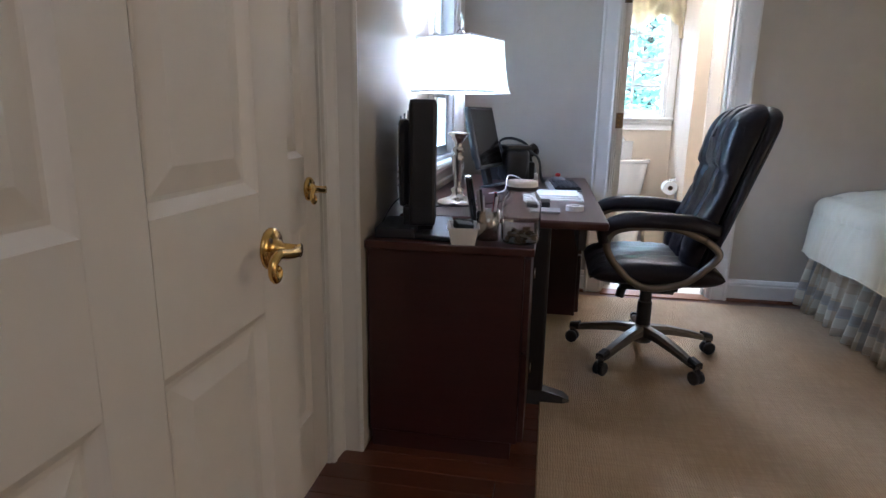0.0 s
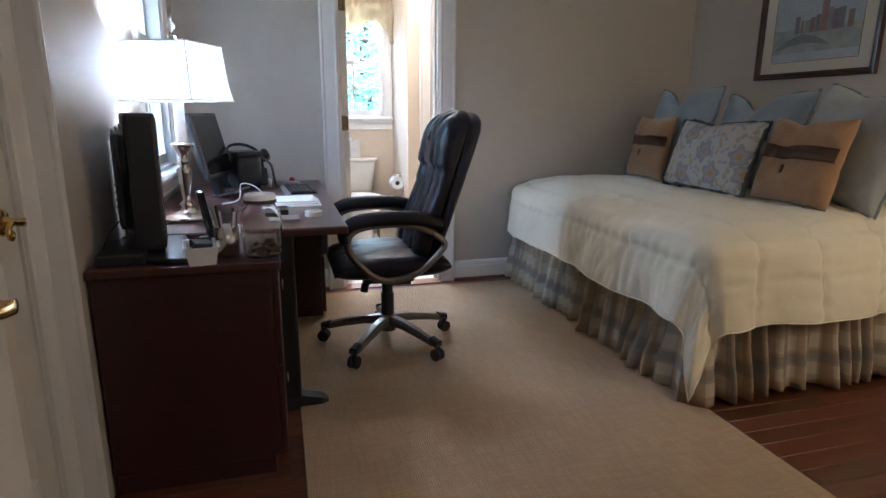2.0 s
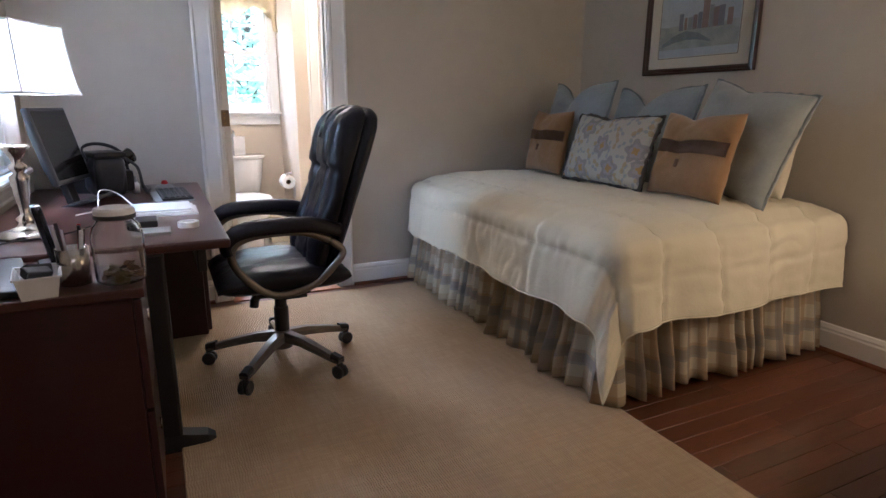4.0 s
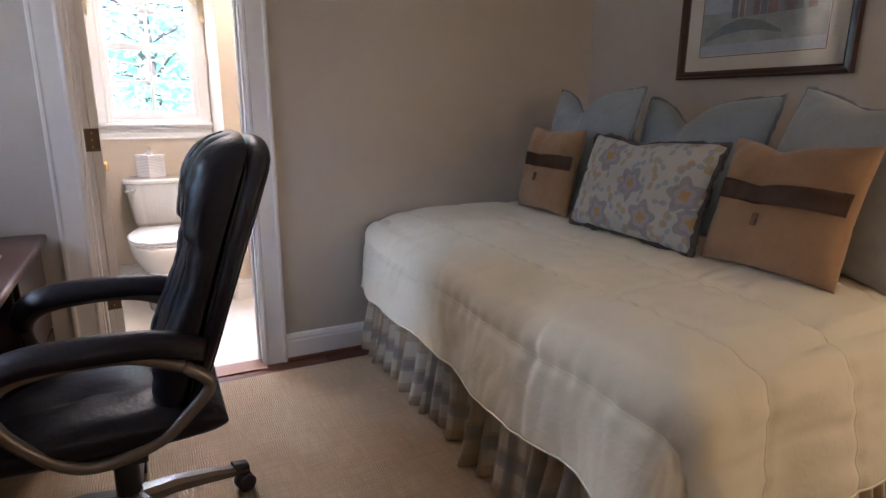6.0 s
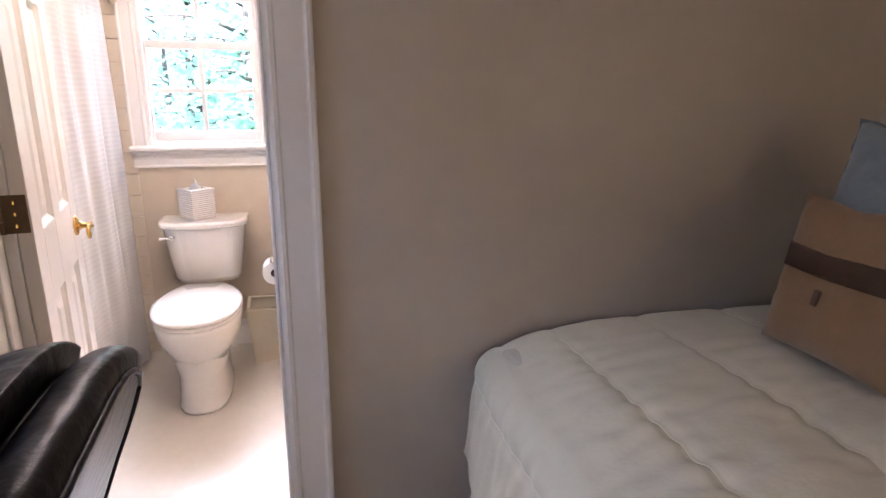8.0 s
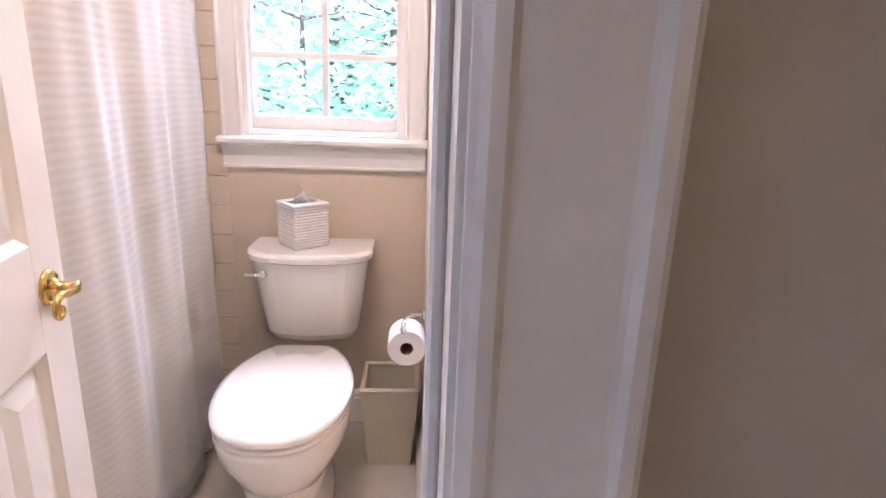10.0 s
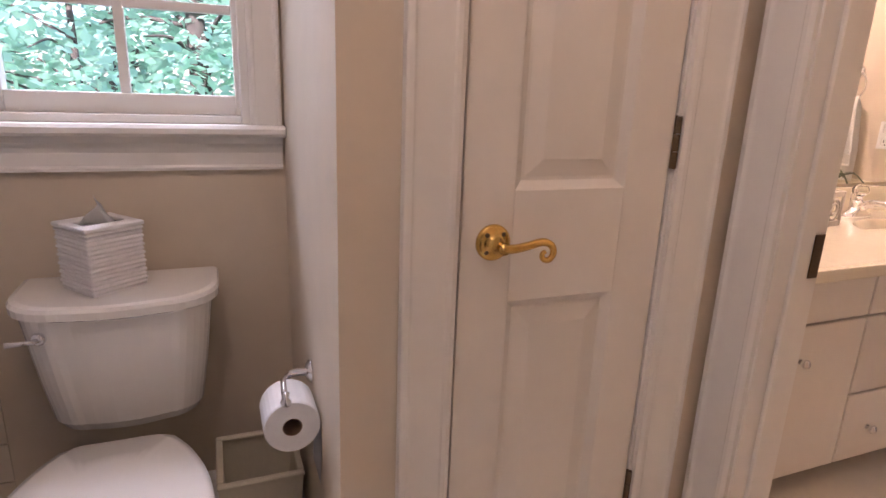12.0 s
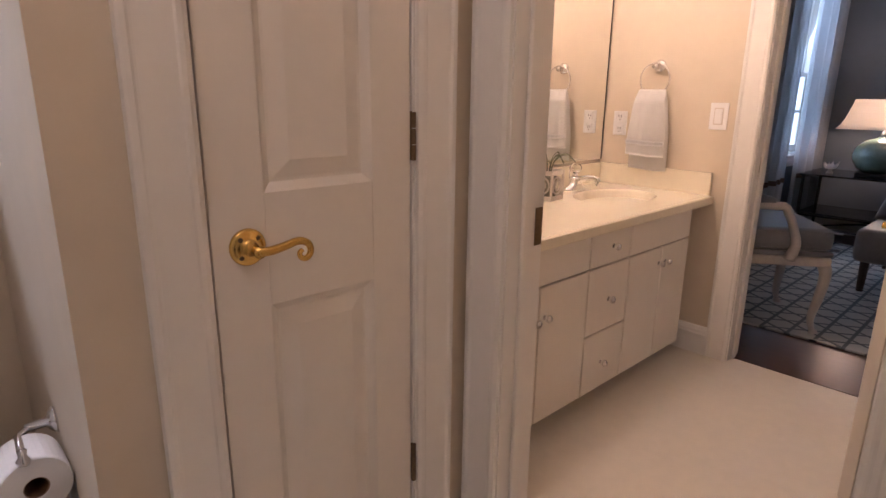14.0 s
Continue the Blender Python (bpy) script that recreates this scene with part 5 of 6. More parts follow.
for i in range(13):
    for j in range(5):
        part("key", box((-0.052 + j * 0.024, -0.182 + i * 0.026, 0.02), (-0.032 + j * 0.024, -0.160 + i * 0.026, 0.025), 0.002, 1), BLACKP, keys)
ball = thing("trackball", "grey trackball mouse with a red ball", "mouse", (0.13, 3.02, DZ))
part("body", lathe([(0, 0), (0.045, 0), (0.05, 0.012), (0.035, 0.028), (0.015, 0.034), (0, 0.034)], 20), GREYP, ball, smooth=True)
part("ball", lathe([(0, 0.026), (0.012, 0.029), (0.017, 0.04), (0.012, 0.051), (0, 0.055)], 16), REDP, ball, smooth=True)
for i in range(3):
    sh = tagged(part("paper_pad", box((-0.02 - 0.01 * i, 2.23 + 0.012 * i, DZ + 0.008 * i), (0.24 - 0.012 * i, 2.44 + 0.006 * i, DZ + 0.008 * i + 0.0075), 0.001, 1), PAPER), "thin pad of white paper on the desk", "paper", "papers on the desk")
tape = thing("tape_roll", "small roll of tape lying on the desk", "tape", (0.19, 1.98, DZ))
part("roll", lathe([(0.022, 0), (0.036, 0), (0.036, 0.02), (0.022, 0.02), (0.022, 0)], 24), PAPER, tape)
box_ = tagged(part("memo_box", box((0.0, 2.02, DZ), (0.09, 2.14, DZ + 0.022), 0.004), BLACKP), "small black box on a white pad", "box")
pad = tagged(part("note_pad", box((0.02, 1.86, DZ), (0.13, 1.96, DZ + 0.010), 0.001, 1), GREYP), "small grey note pad on the desk", "notepad")
for i, (x, y) in enumerate(((0.0, 2.98), (-0.05, 3.02), (-0.10, 2.94))):
    b = thing("correction_bottle", "small white plastic bottle with a cap", "bottle", (x, y, DZ), 0, "small bottles on the desk")
    part("bottle", lathe([(0, 0), (0.016, 0), (0.017, 0.045), (0.009, 0.055), (0, 0.055)], 16), WHITEP, b, smooth=True)
    part("cap", lathe([(0, 0.055), (0.008, 0.055), (0.004, 0.085), (0, 0.085)], 12), WHITEP if i else GREYP, b)
prn = thing("desk_phone", "black desk telephone with a tilted handset and tangled cord", "phone", (-0.16, 3.14, DZ), -15)
bm = bmesh.new()
loft(bm, [[(-0.1, y, 0), (0.1, y, 0), (0.1, y, 0.03), (-0.1, y, z)] for y, z in ((-0.1, 0.10), (0, 0.12), (0.1, 0.10))])
part("body", bm, BLACKP, prn)
part("handset", tube(curve_points([(-0.10, -0.08, 0.13), (-0.09, -0.06, 0.165), (-0.08, 0, 0.175), (-0.09, 0.06, 0.165), (-0.10, 0.08, 0.13)], 6), [0.024] * 6 + [0.017] * 13 + [0.024] * 6, 10), GLOSSBLACK, prn, smooth=True)
bag = thing("camera_bag", "small black bag with straps standing on the desk", "bag", (-0.12, 2.95, DZ), 20)


def lump(u, v):
    a, b = u * 2 * math.pi, v * math.pi
    c, d = math.cos(a), math.sin(a)
    k = math.sin(b) ** 0.4 * (1 + 0.22 * noise.noise(Vector((c * 2, d * 2, v * 4))))
    return Vector((0.075 * math.copysign(abs(c) ** 0.5, c) * k, 0.10 * math.copysign(abs(d) ** 0.5, d) * k, 0.10 - 0.10 * math.copysign(abs(math.cos(b)) ** 0.6, math.cos(b))))


part("pouch", sheet(lump, 32, 16), BLACKP, bag, smooth=True)
part("flap", box((-0.07, -0.095, 0.185), (0.072, 0.095, 0.212), 0.01), BLACKP, bag)
part("pocket", box((0.06, -0.065, 0.02), (0.105, 0.065, 0.12), 0.014), BLACKP, bag)
part("lens_tube", lathe([(0, 0), (0.032, 0), (0.034, 0.05), (0.038, 0.07), (0.03, 0.07), (0, 0.05)], 18, m=pose(0.07, 0.02, 0.16, 0, 70, 20)), GLOSSBLACK, bag, smooth=True)
for p in (((-0.07, 0, 0.16), (-0.08, 0.03, 0.23), (0, 0.04, 0.245), (0.08, 0.01, 0.2), (0.10, -0.02, 0.08)), ((0.05, -0.09, 0.19), (0.10, -0.13, 0.14), (0.12, -0.12, 0.05), (0.16, -0.06, 0.008), (0.2, 0.02, 0.008))):
    part("strap", tube(curve_points(p, 6), 0.009, 8, flat=0.35), BLACKP, bag)
for k, ctrl in enumerate((((-0.40, 1.62, DZ - 0.01), (-0.35, 1.8, DZ + 0.02), (-0.2, 1.95, DZ + 0.01), (-0.1, 2.2, DZ + 0.006), (-0.18, 2.5, DZ + 0.006)), ((-0.47, 1.40, CZ + 0.006), (-0.44, 1.5, CZ + 0.09), (-0.36, 1.58, CZ + 0.16)), ((0.0, 2.5, DZ + 0.006), (-0.06, 2.55, DZ + 0.06), (-0.12, 2.5, DZ + 0.08), (-0.13, 2.4, DZ + 0.02), (-0.2, 2.36, DZ + 0.006)))):
    tagged(part("cable", tube(curve_points(ctrl, 8), 0.0028, 7), WHITEP if k == 2 else BLACKP, smooth=True), "thin cable looping over the desk", "cable", "cables on the desk")
mod = thing("modem", "flat black modem box at the back of the cabinet", "modem", (-0.40, 1.45, CZ), 5)
part("case", box((-0.07, -0.12, 0), (0.06, 0.12, 0.035), 0.008), BLACKP, mod)
lt = thing("tablet_keyboard", "thin black laptop lying shut behind the monitor", "laptop", (-0.30, 1.47, CZ), -12)
part("case", box((-0.06, -0.13, 0), (0.14, 0.10, 0.018), 0.006), BLACKP, lt)


# ---- bathroom ----
toilet = thing("toilet", "white two-piece toilet with its lid closed", "toilet", (0.735, 0, 0))


def oval(cx, cy, rx, ry, z, n=28, sq=2.3, flat_back=None):
    pts = []
    for k in range(n):
        a = 2 * math.pi * k / n
        c, s = math.cos(a), math.sin(a)
        x, y = rx * math.copysign(abs(c) ** (2 / sq), c), ry * math.copysign(abs(s) ** (2 / sq), s)
        if flat_back is not None:
            y = min(y, flat_back)
            x *= 1 - 0.24 * max(0.0, y / ry) ** 1.3
        pts.append((cx + x, cy + y, z))
    return pts


part("foot", loft(bmesh.new(), [oval(-0.01, cy, rx, ry, z, sq=2.7) for cy, rx, ry, z in ((4.64, 0.118, 0.27, 0), (4.64, 0.118, 0.27, 0.015), (4.64, 0.112, 0.262, 0.03), (4.635, 0.108, 0.25, 0.16), (4.62, 0.122, 0.262, 0.26))]), PORCE, toilet, smooth=True)
bm = loft(bmesh.new(), [oval(0, cy, rx, ry, z, sq=2.25, flat_back=0.27) for cy, rx, ry, z in ((4.60, 0.125, 0.255, 0.22), (4.59, 0.155, 0.275, 0.28), (4.57, 0.182, 0.295, 0.345), (4.565, 0.19, 0.30, 0.40), (4.565, 0.187, 0.297, 0.416))])
bmesh.ops.translate(bm, verts=bm.verts, vec=(-0.01, 0.03, 0))
bowl = part("bowl", bm, PORCE, toilet, smooth=True)
part("seat", loft(bmesh.new(), [oval(-0.01, 4.60, rx, ry, z, sq=2.25, flat_back=0.26) for rx, ry, z in ((0.187, 0.297, 0.417), (0.193, 0.303, 0.422), (0.193, 0.303, 0.432), (0.188, 0.298, 0.436))]), PORCE, toilet, smooth=False)
part("lid", loft(bmesh.new(), [oval(-0.01, 4.60, rx, ry, z, sq=2.35, n=44, flat_back=0.245) for rx, ry, z in ((0.19, 0.30, 0.439), (0.194, 0.305, 0.444), (0.192, 0.303, 0.455), (0.176, 0.28, 0.461), (0.10, 0.16, 0.464))]), PORCE, toilet, smooth=True)


def tank_ring(w, y0, y1, z, r):
    """A plan of the tank: flat at the wall, with broad round corners and a slight bow in front."""
    pts = []
    for k in range(9):
        a = math.pi / 2 * k / 8
        pts.append((w - r + r * math.sin(a), y0 + r - r * math.cos(a), z))
    pts += [(w, y1, z), (-w, y1, z)]
    for k in range(9):
        a = math.pi / 2 * (1 - k / 8)
        pts.append((-w + r - r * math.sin(a), y0 + r - r * math.cos(a), z))
    for k in range(1, 8):
        x = -(w - r) + 2 * (w - r) * k / 8
        pts.append((x, y0 - 0.012 * (1 - (x / (w - r)) ** 2), z))
    return pts


tank = part("tank", loft(bmesh.new(), [tank_ring(w, y0, 5.115, z, r) for w, y0, z, r in ((0.125, 4.98, 0.425, 0.06), (0.152, 4.955, 0.434, 0.075), (0.162, 4.945, 0.455, 0.075), (0.178, 4.93, 0.56, 0.08), (0.197, 4.91, 0.722, 0.085))]), PORCE, toilet, smooth=False)
part("tank_lid", loft(bmesh.new(), [tank_ring(w, y0, 5.12, z, 0.115) for w, y0, z in ((0.202, 4.90, 0.723), (0.213, 4.888, 0.730), (0.214, 4.887, 0.747), (0.210, 4.891, 0.755), (0.200, 4.90, 0.758))]), PORCE, toilet, smooth=False)
part("flush_rose", lathe([(0, 0), (0.014, 0), (0.014, 0.006), (0.008, 0.012), (0, 0.012)], 16, m=pose(-0.145, 4.918, 0.685, 90)), CHROME, toilet, smooth=True)
part("flush_lever", tube([(-0.145, 4.905, 0.685), (-0.165, 4.90, 0.685), (-0.20, 4.893, 0.687)], [0.006, 0.005, 0.007], 8), CHROME, toilet, "chrome flush lever", smooth=True)

TISSUE = translucent(mat("tissue_paper", (0.88, 0.88, 0.88), 0.9), (0.9, 0.9, 0.9), 0.5)
tissue = thing("tissue_box", "white woven tissue box on the toilet tank, tissue sticking out", "tissue box", (0.706, 5.025, 0.758), 38)
bm = bmesh.new()
for k in range(14):
    z = 0.004 + k * 0.0099
    r = 0.064 + 0.0015 * (k % 2)
    part("woven_band", box((-r, -r, z), (r, r, z + 0.0084), 0.003, 1), WICKER, tissue)
add_box(bm, (-0.061, -0.061, 0), (0.061, 0.061, 0.142))
part("lining", bm, WICKER, tissue)
bm = bmesh.new()
for a, b in (((-0.067, -0.067), (0.067, -0.03)), ((-0.067, 0.03), (0.067, 0.067)), ((-0.067, -0.03), (-0.045, 0.03)), ((0.045, -0.03), (0.067, 0.03))):
    add_box(bm, (*a, 0.143), (*b, 0.153), 0.002, 1)
part("top_rim", bm, WICKER, tissue)
# no hole here: a black plate paints the shade inside the opening
part("slot_shade", box((-0.045, -0.03, 0.1425), (0.045, 0.03, 0.1445)), BLACKP, tissue, "black plate standing for the shaded opening")


def tuft(u, v):
    w = 0.042 * (1 - v * 0.8)
    return Vector(((u * 2 - 1) * w, 0.012 * math.sin(u * 7 + v * 3), 0.145 + 0.065 * v * (1 - 0.4 * abs(u * 2 - 1.2))))


part("tissue", sheet(tuft, 10, 6, thick=0.0015), TISSUE, tissue, "white tissue", smooth=True)

bin_ = thing("waste_bin", "cream square waste bin between toilet and wall", "waste bin", (1.015, 4.93, 0.0))
bm = loft(bmesh.new(), [[(-r, -d, z), (r, -d, z), (r, d, z), (-r, d, z)] for r, d, z in ((0.075, 0.085, 0), (0.098, 0.108, 0.30), (0.093, 0.103, 0.30), (0.071, 0.081, 0.006))])
part("bin", bm, BIN, bin_)
bm = bmesh.new()
for a, b in (((-0.101, -0.111), (0.101, -0.092)), ((-0.101, 0.092), (0.101, 0.111)), ((-0.101, -0.092), (-0.084, 0.092)), ((0.084, -0.092), (0.101, 0.092))):
    add_box(bm, (*a, 0.298), (*b, 0.308), 0.003, 1)
part("rim", bm, BIN, bin_)

holder = thing("toilet_paper_holder", "chrome toilet paper holder on the wall with a half-used roll", "paper holder", (1.13, 4.76, 0.608))
part("rose", lathe([(0, 0), (0.026, 0), (0.026, 0.005), (0.018, 0.012), (0.01, 0.016), (0.008, 0.05), (0, 0.052)], 20, m=pose(0, 0, 0, 0, -90, 0)), CHROME, holder, smooth=True)
part("arm", tube([(-0.045, 0, 0), (-0.065, -0.02, -0.004), (-0.07, -0.12, -0.004)], 0.007, 10), CHROME, holder, smooth=True)
part("arm_tip", lathe([(0, 0), (0.01, 0.002), (0.012, 0.01), (0.006, 0.018), (0.008, 0.028), (0, 0.03)], 14, m=pose(-0.07, -0.12, -0.008)), CHROME, holder, smooth=True)
roll = thing("toilet_paper", "white toilet paper roll hanging on the chrome holder", "toilet paper", (1.071, 4.69, 0.550))
bm = lathe([(0.02, -0.052), (0.055, -0.052), (0.057, -0.048), (0.057, 0.048), (0.055, 0.052), (0.02, 0.052), (0.02, -0.052)], 32, m=pose(0, 0, 0, 90))
part("roll", bm, PAPER, roll)
part("core", lathe([(0.0202, -0.0505), (0.0202, 0.0505), (0.0185, 0.0505), (0.0185, -0.0505), (0.0202, -0.0505)], 24, m=pose(0, 0, 0, 90)), mat("cardboard", (0.22, 0.14, 0.09), 0.9, var=0.1, scale=20), roll, "brown cardboard core")


def loose_end(u, v):
    return Vector((0.0565 + 0.002 * math.sin(v * 5), -0.05 + 0.1 * u, -0.02 - 0.13 * v))


part("loose_sheet", sheet(loose_end, 6, 8, thick=0.0008), PAPER, roll, smooth=True)

# tub, tiles and shower curtain
tub = thing("bathtub", "white bathtub behind the shower curtain", "bathtub")
bm = bmesh.new()


def tub_ring(d, z):
    return [(-0.348 + d, 3.505 + d, z), (0.30 - d, 3.505 + d, z), (0.30 - d, 5.135 - d, z), (-0.348 + d, 5.135 - d, z)]


loft(bm, [tub_ring(0, 0), tub_ring(0, 0.40), tub_ring(0.012, 0.415), tub_ring(0.07, 0.415), tub_ring(0.10, 0.40), tub_ring(0.15, 0.10)])
part("shell", bm, PORCE, tub)


def curtain_at(u, v):
    y = 3.66 + u * 1.43
    s = u * 1.43
    fold = 0.016 * math.sin(s * 2 * math.pi / 0.31 + 0.8 * math.sin(s * 5)) + 0.005 * math.sin(s * 2 * math.pi / 0.12 + 1)
    spread = 0.55 + 0.75 * (1 - v)
    return Vector((0.372 + 0.02 * (1 - v) + fold * spread + 0.012 * noise.noise(Vector((s * 4, v * 2, 5))), y, 0.045 + 1.95 * v + 0.014 * math.sin(s * 13) * (1 - v)))


curt = thing("shower_curtain", "white waffle-weave shower curtain hanging in folds from a rod", "shower curtain")
part("cloth", sheet(curtain_at, 220, 24, thick=0.003), CURTAIN, curt, smooth=True)
rod = thing("curtain_rod", "chrome shower curtain rod between the bathroom walls", "curtain rod")
part("rod", tube([(0.365, 3.503, 2.03), (0.365, 5.137, 2.03)], 0.0125, 12), CHROME, rod, smooth=True)
for k in range(12):
    y = 3.70 + k * 0.122
    part("ring", tube([(0.365 + 0.02 * math.cos(a), y, 2.022 + 0.026 * math.sin(a)) for a in [2 * math.pi * q / 14 for q in range(15)]], 0.002, 6), CHROME, curt)

# swag valance over the bathroom window
val = thing("valance", "cream gathered swag valance over the bathroom window", "valance")


def swag(u, v):
    x = 0.41 + u * 0.72
    drop = 0.19 + 0.10 * abs(math.sin(u * math.pi * 2 + math.pi / 2)) ** 1.5 + (0.10 if u < 0.06 or u > 0.94 else 0.0)
    return Vector((x, 5.07 - 0.025 * math.sin(v * math.pi * 3 + u * 4) - 0.02 * math.sin(u * 40), 2.16 - drop * v))


part("cloth", sheet(swag, 80, 14, thick=0.003), VALANCE, val, smooth=True)
part("rod", tube([(0.33, 5.085, 2.165), (1.12, 5.085, 2.165)], 0.008, 8), WHITEP, val)

# ---- vanity room ----
van = thing("vanity_cabinet", "white laminate vanity cabinet with flat doors and glass knobs", "vanity")
VY = 4.645
part("carcass", box((2.075, VY + 0.022, 0.07), (3.64, 5.215, 0.745), 0.002, 1), VANITY, van)
part("toe_kick", box((2.075, VY + 0.10, 0.0), (3.62, 5.2, 0.069)), VANITY, van)


def knob(parent, x, z):
    k = part("knob", lathe([(0, 0), (0.008, 0), (0.006, 0.008), (0.012, 0.014), (0.015, 0.022), (0.011, 0.029), (0, 0.031)], 14, m=pose(x, VY, z, 90)), CHROME, parent, "round chrome knob", smooth=True)
    part("knob_base", lathe([(0, 0), (0.010, 0), (0.010, 0.003), (0, 0.003)], 14, m=pose(x, VY, z, 90)), CHROME, k)


def front(name, x0, x1, z0, z1, kx=None, kz=None):
    p = part(name, box((x0 + 0.003, VY, z0 + 0.003), (x1 - 0.003, VY + 0.019, z1 - 0.003), 0.003, 1), VANITY, van)
    if kx is not None:
        knob(p, kx, kz)


front("false_front", 2.08, 2.806, 0.597, 0.745)
front("drawer", 2.806, 3.10, 0.597, 0.745, 2.96, 0.668)
front("false_front", 3.10, 3.64, 0.597, 0.745)
front("door", 2.08, 2.51, 0.07, 0.595, 2.482, 0.478)
front("door", 2.51, 2.806, 0.07, 0.595, 2.54, 0.482)
front("drawer", 2.806, 3.10, 0.324, 0.595, 2.954, 0.453)
front("drawer", 2.806, 3.10, 0.07, 0.322, 2.935, 0.188)
front("door", 3.10, 3.382, 0.07, 0.595, 3.352, 0.523)
front("door", 3.382, 3.64, 0.07, 0.595, 3.413, 0.523)

top = thing("countertop", "cream cultured marble vanity top with a moulded oval basin", "countertop")
bm = bmesh.new()
CXB, CYB, RX, RY = 3.38, 4.90, 0.235, 0.165
x0, x1, y0, y1, zt, zb = 2.073, 3.747, 4.605, 5.217, 0.785, 0.747
n = 48
rim = []
outer = []
for k in range(n):
    a = 2 * math.pi * k / n
    c, s = math.cos(a), math.sin(a)
    rim.append((CXB + RX * c, CYB + RY * s))
    f = min(((x1 - CXB) if c > 0 else (CXB - x0)) / max(abs(c), 1e-6), ((y1 - CYB) if s > 0 else (CYB - y0)) / max(abs(s), 1e-6))
    outer.append((CXB + c * f, CYB + s * f))
loops = [[(x, y, zb) for x, y in outer], [(x, y, zt - 0.006) for x, y in outer], [(x + (0.004 if x <= x0 + 1e-3 else 0), y + (0.006 if y <= y0 + 1e-3 else 0), zt) for x, y in outer], [(x, y, zt) for x, y in rim]]
for f, d in ((0.97, 0.008), (0.9, 0.04), (0.75, 0.085), (0.5, 0.115), (0.15, 0.125)):
    loops.append([(CXB + (x - CXB) * f, CYB + (y - CYB) * f, zt - d) for x, y in rim])
loft(bm, loops)
bmesh.ops.recalc_face_normals(bm, faces=bm.faces)
part("basin_top", bm, MARBLE, top)
part("front_edge", box((x0, y0 - 0.004, zb - 0.004), (x1, y0 + 0.03, zt - 0.003), 0.005), MARBLE, top)
part("surface_ends", box((x0, y0 + 0.03, zb), (2.5, y1, zt - 0.001), 0.001, 1), MARBLE, top)
part("backsplash", box((x0, 5.196, zt - 0.002), (x1 - 0.022, 5.2195, zt + 0.105), 0.004), MARBLE, top)
part("sidesplash", box((x1 - 0.02, y0 + 0.012, zt - 0.002), (x1, 5.2195, zt + 0.105), 0.004), MARBLE, top)
part("drain", lathe([(0, 0), (0.022, 0), (0.022, 0.004), (0, 0.005)], 20, m=Matrix.Translation((CXB, CYB, zt - 0.125))), CHROME, top)

tap = thing("faucet", "chrome single-handle faucet with a clear acrylic knob", "faucet", (3.37, 5.115, zt))
part("base", loft(bmesh.new(), [oval(0, 0, rx, ry, z, 24, 2.6) for rx, ry, z in ((0.078, 0.028, 0), (0.078, 0.028, 0.008), (0.068, 0.026, 0.016), (0.034, 0.024, 0.03), (0.026, 0.024, 0.05), (0.022, 0.022, 0.066), (0.008, 0.008, 0.07))]), CHROME, tap, smooth=True)
part("spout", tube(curve_points([(0, 0.0, 0.035), (0, -0.035, 0.055), (0, -0.08, 0.068), (0, -0.118, 0.066), (0, -0.128, 0.052)], 6), [0.02] * 6 + [0.016] * 6 + [0.0135] * 13, 12), CHROME, tap, smooth=True)
part("aerator", lathe([(0, 0), (0.012, 0), (0.012, 0.014), (0, 0.014)], 14, m=Matrix.Translation((0, -0.128, 0.036))), CHROME, tap)
h = part("handle_stem", lathe([(0, 0.066), (0.017, 0.066), (0.013, 0.078), (0.012, 0.086), (0, 0.086)], 16), CHROME, tap, smooth=True)
part("handle", lathe([(0, 0.086), (0.018, 0.086), (0.029, 0.098), (0.031, 0.112), (0.022, 0.126), (0.010, 0.131), (0, 0.131)], 8), JARGLASS, h, "clear faceted acrylic knob")
part("lift_rod", tube([(0, 0.03, 0.01), (0, 0.034, 0.085), (0, 0.034, 0.092)], [0.0025, 0.0025, 0.006], 8), CHROME, tap)

planter = thing("plant_holder", "cream pierced square planter with curling grass leaves", "plant holder", (3.06, 5.05, zt), 8)
bm = bmesh.new()
for sx, sy, lx, ly in ((0, -0.05, 0.05, 0.003), (0, 0.05, 0.05, 0.003), (-0.05, 0, 0.003, 0.05), (0.05, 0, 0.003, 0.05)):
    add_box(bm, (sx - lx, sy - ly, 0), (sx + lx, sy + ly, 0.02), 0.001, 1)
    add_box(bm, (sx - lx, sy - ly, 0.11), (sx + lx, sy + ly, 0.13), 0.001, 1)
for sx in (-0.05, 0.05):
    for sy in (-0.05, 0.05):
        add_box(bm, (sx - 0.005, sy - 0.005, 0), (sx + 0.005, sy + 0.005, 0.13), 0.002, 1)
for s, ax in ((-0.05, 0), (0.05, 0), (-0.05, 1), (0.05, 1)):
    for r, cz in ((0.02, 0.065), (0.038, 0.065)):
        ring = [(r * math.cos(a), r * math.sin(a)) for a in [2 * math.pi * q / 16 for q in range(17)]]
        tube([((p, s, cz + q) if ax == 0 else (s, p, cz + q)) for p, q in ring], 0.004, 6, bm)
part("lattice", bm, CREAMWOOD, planter)
part("pot", lathe([(0, 0.003), (0.038, 0.003), (0.042, 0.10), (0, 0.10)], 16), mat("soil_pot", (0.25, 0.24, 0.2), 0.8, var=0.2), planter)
LEAF = mat("dark_leaf", (0.06, 0.075, 0.035), 0.5, var=0.3, scale=20)
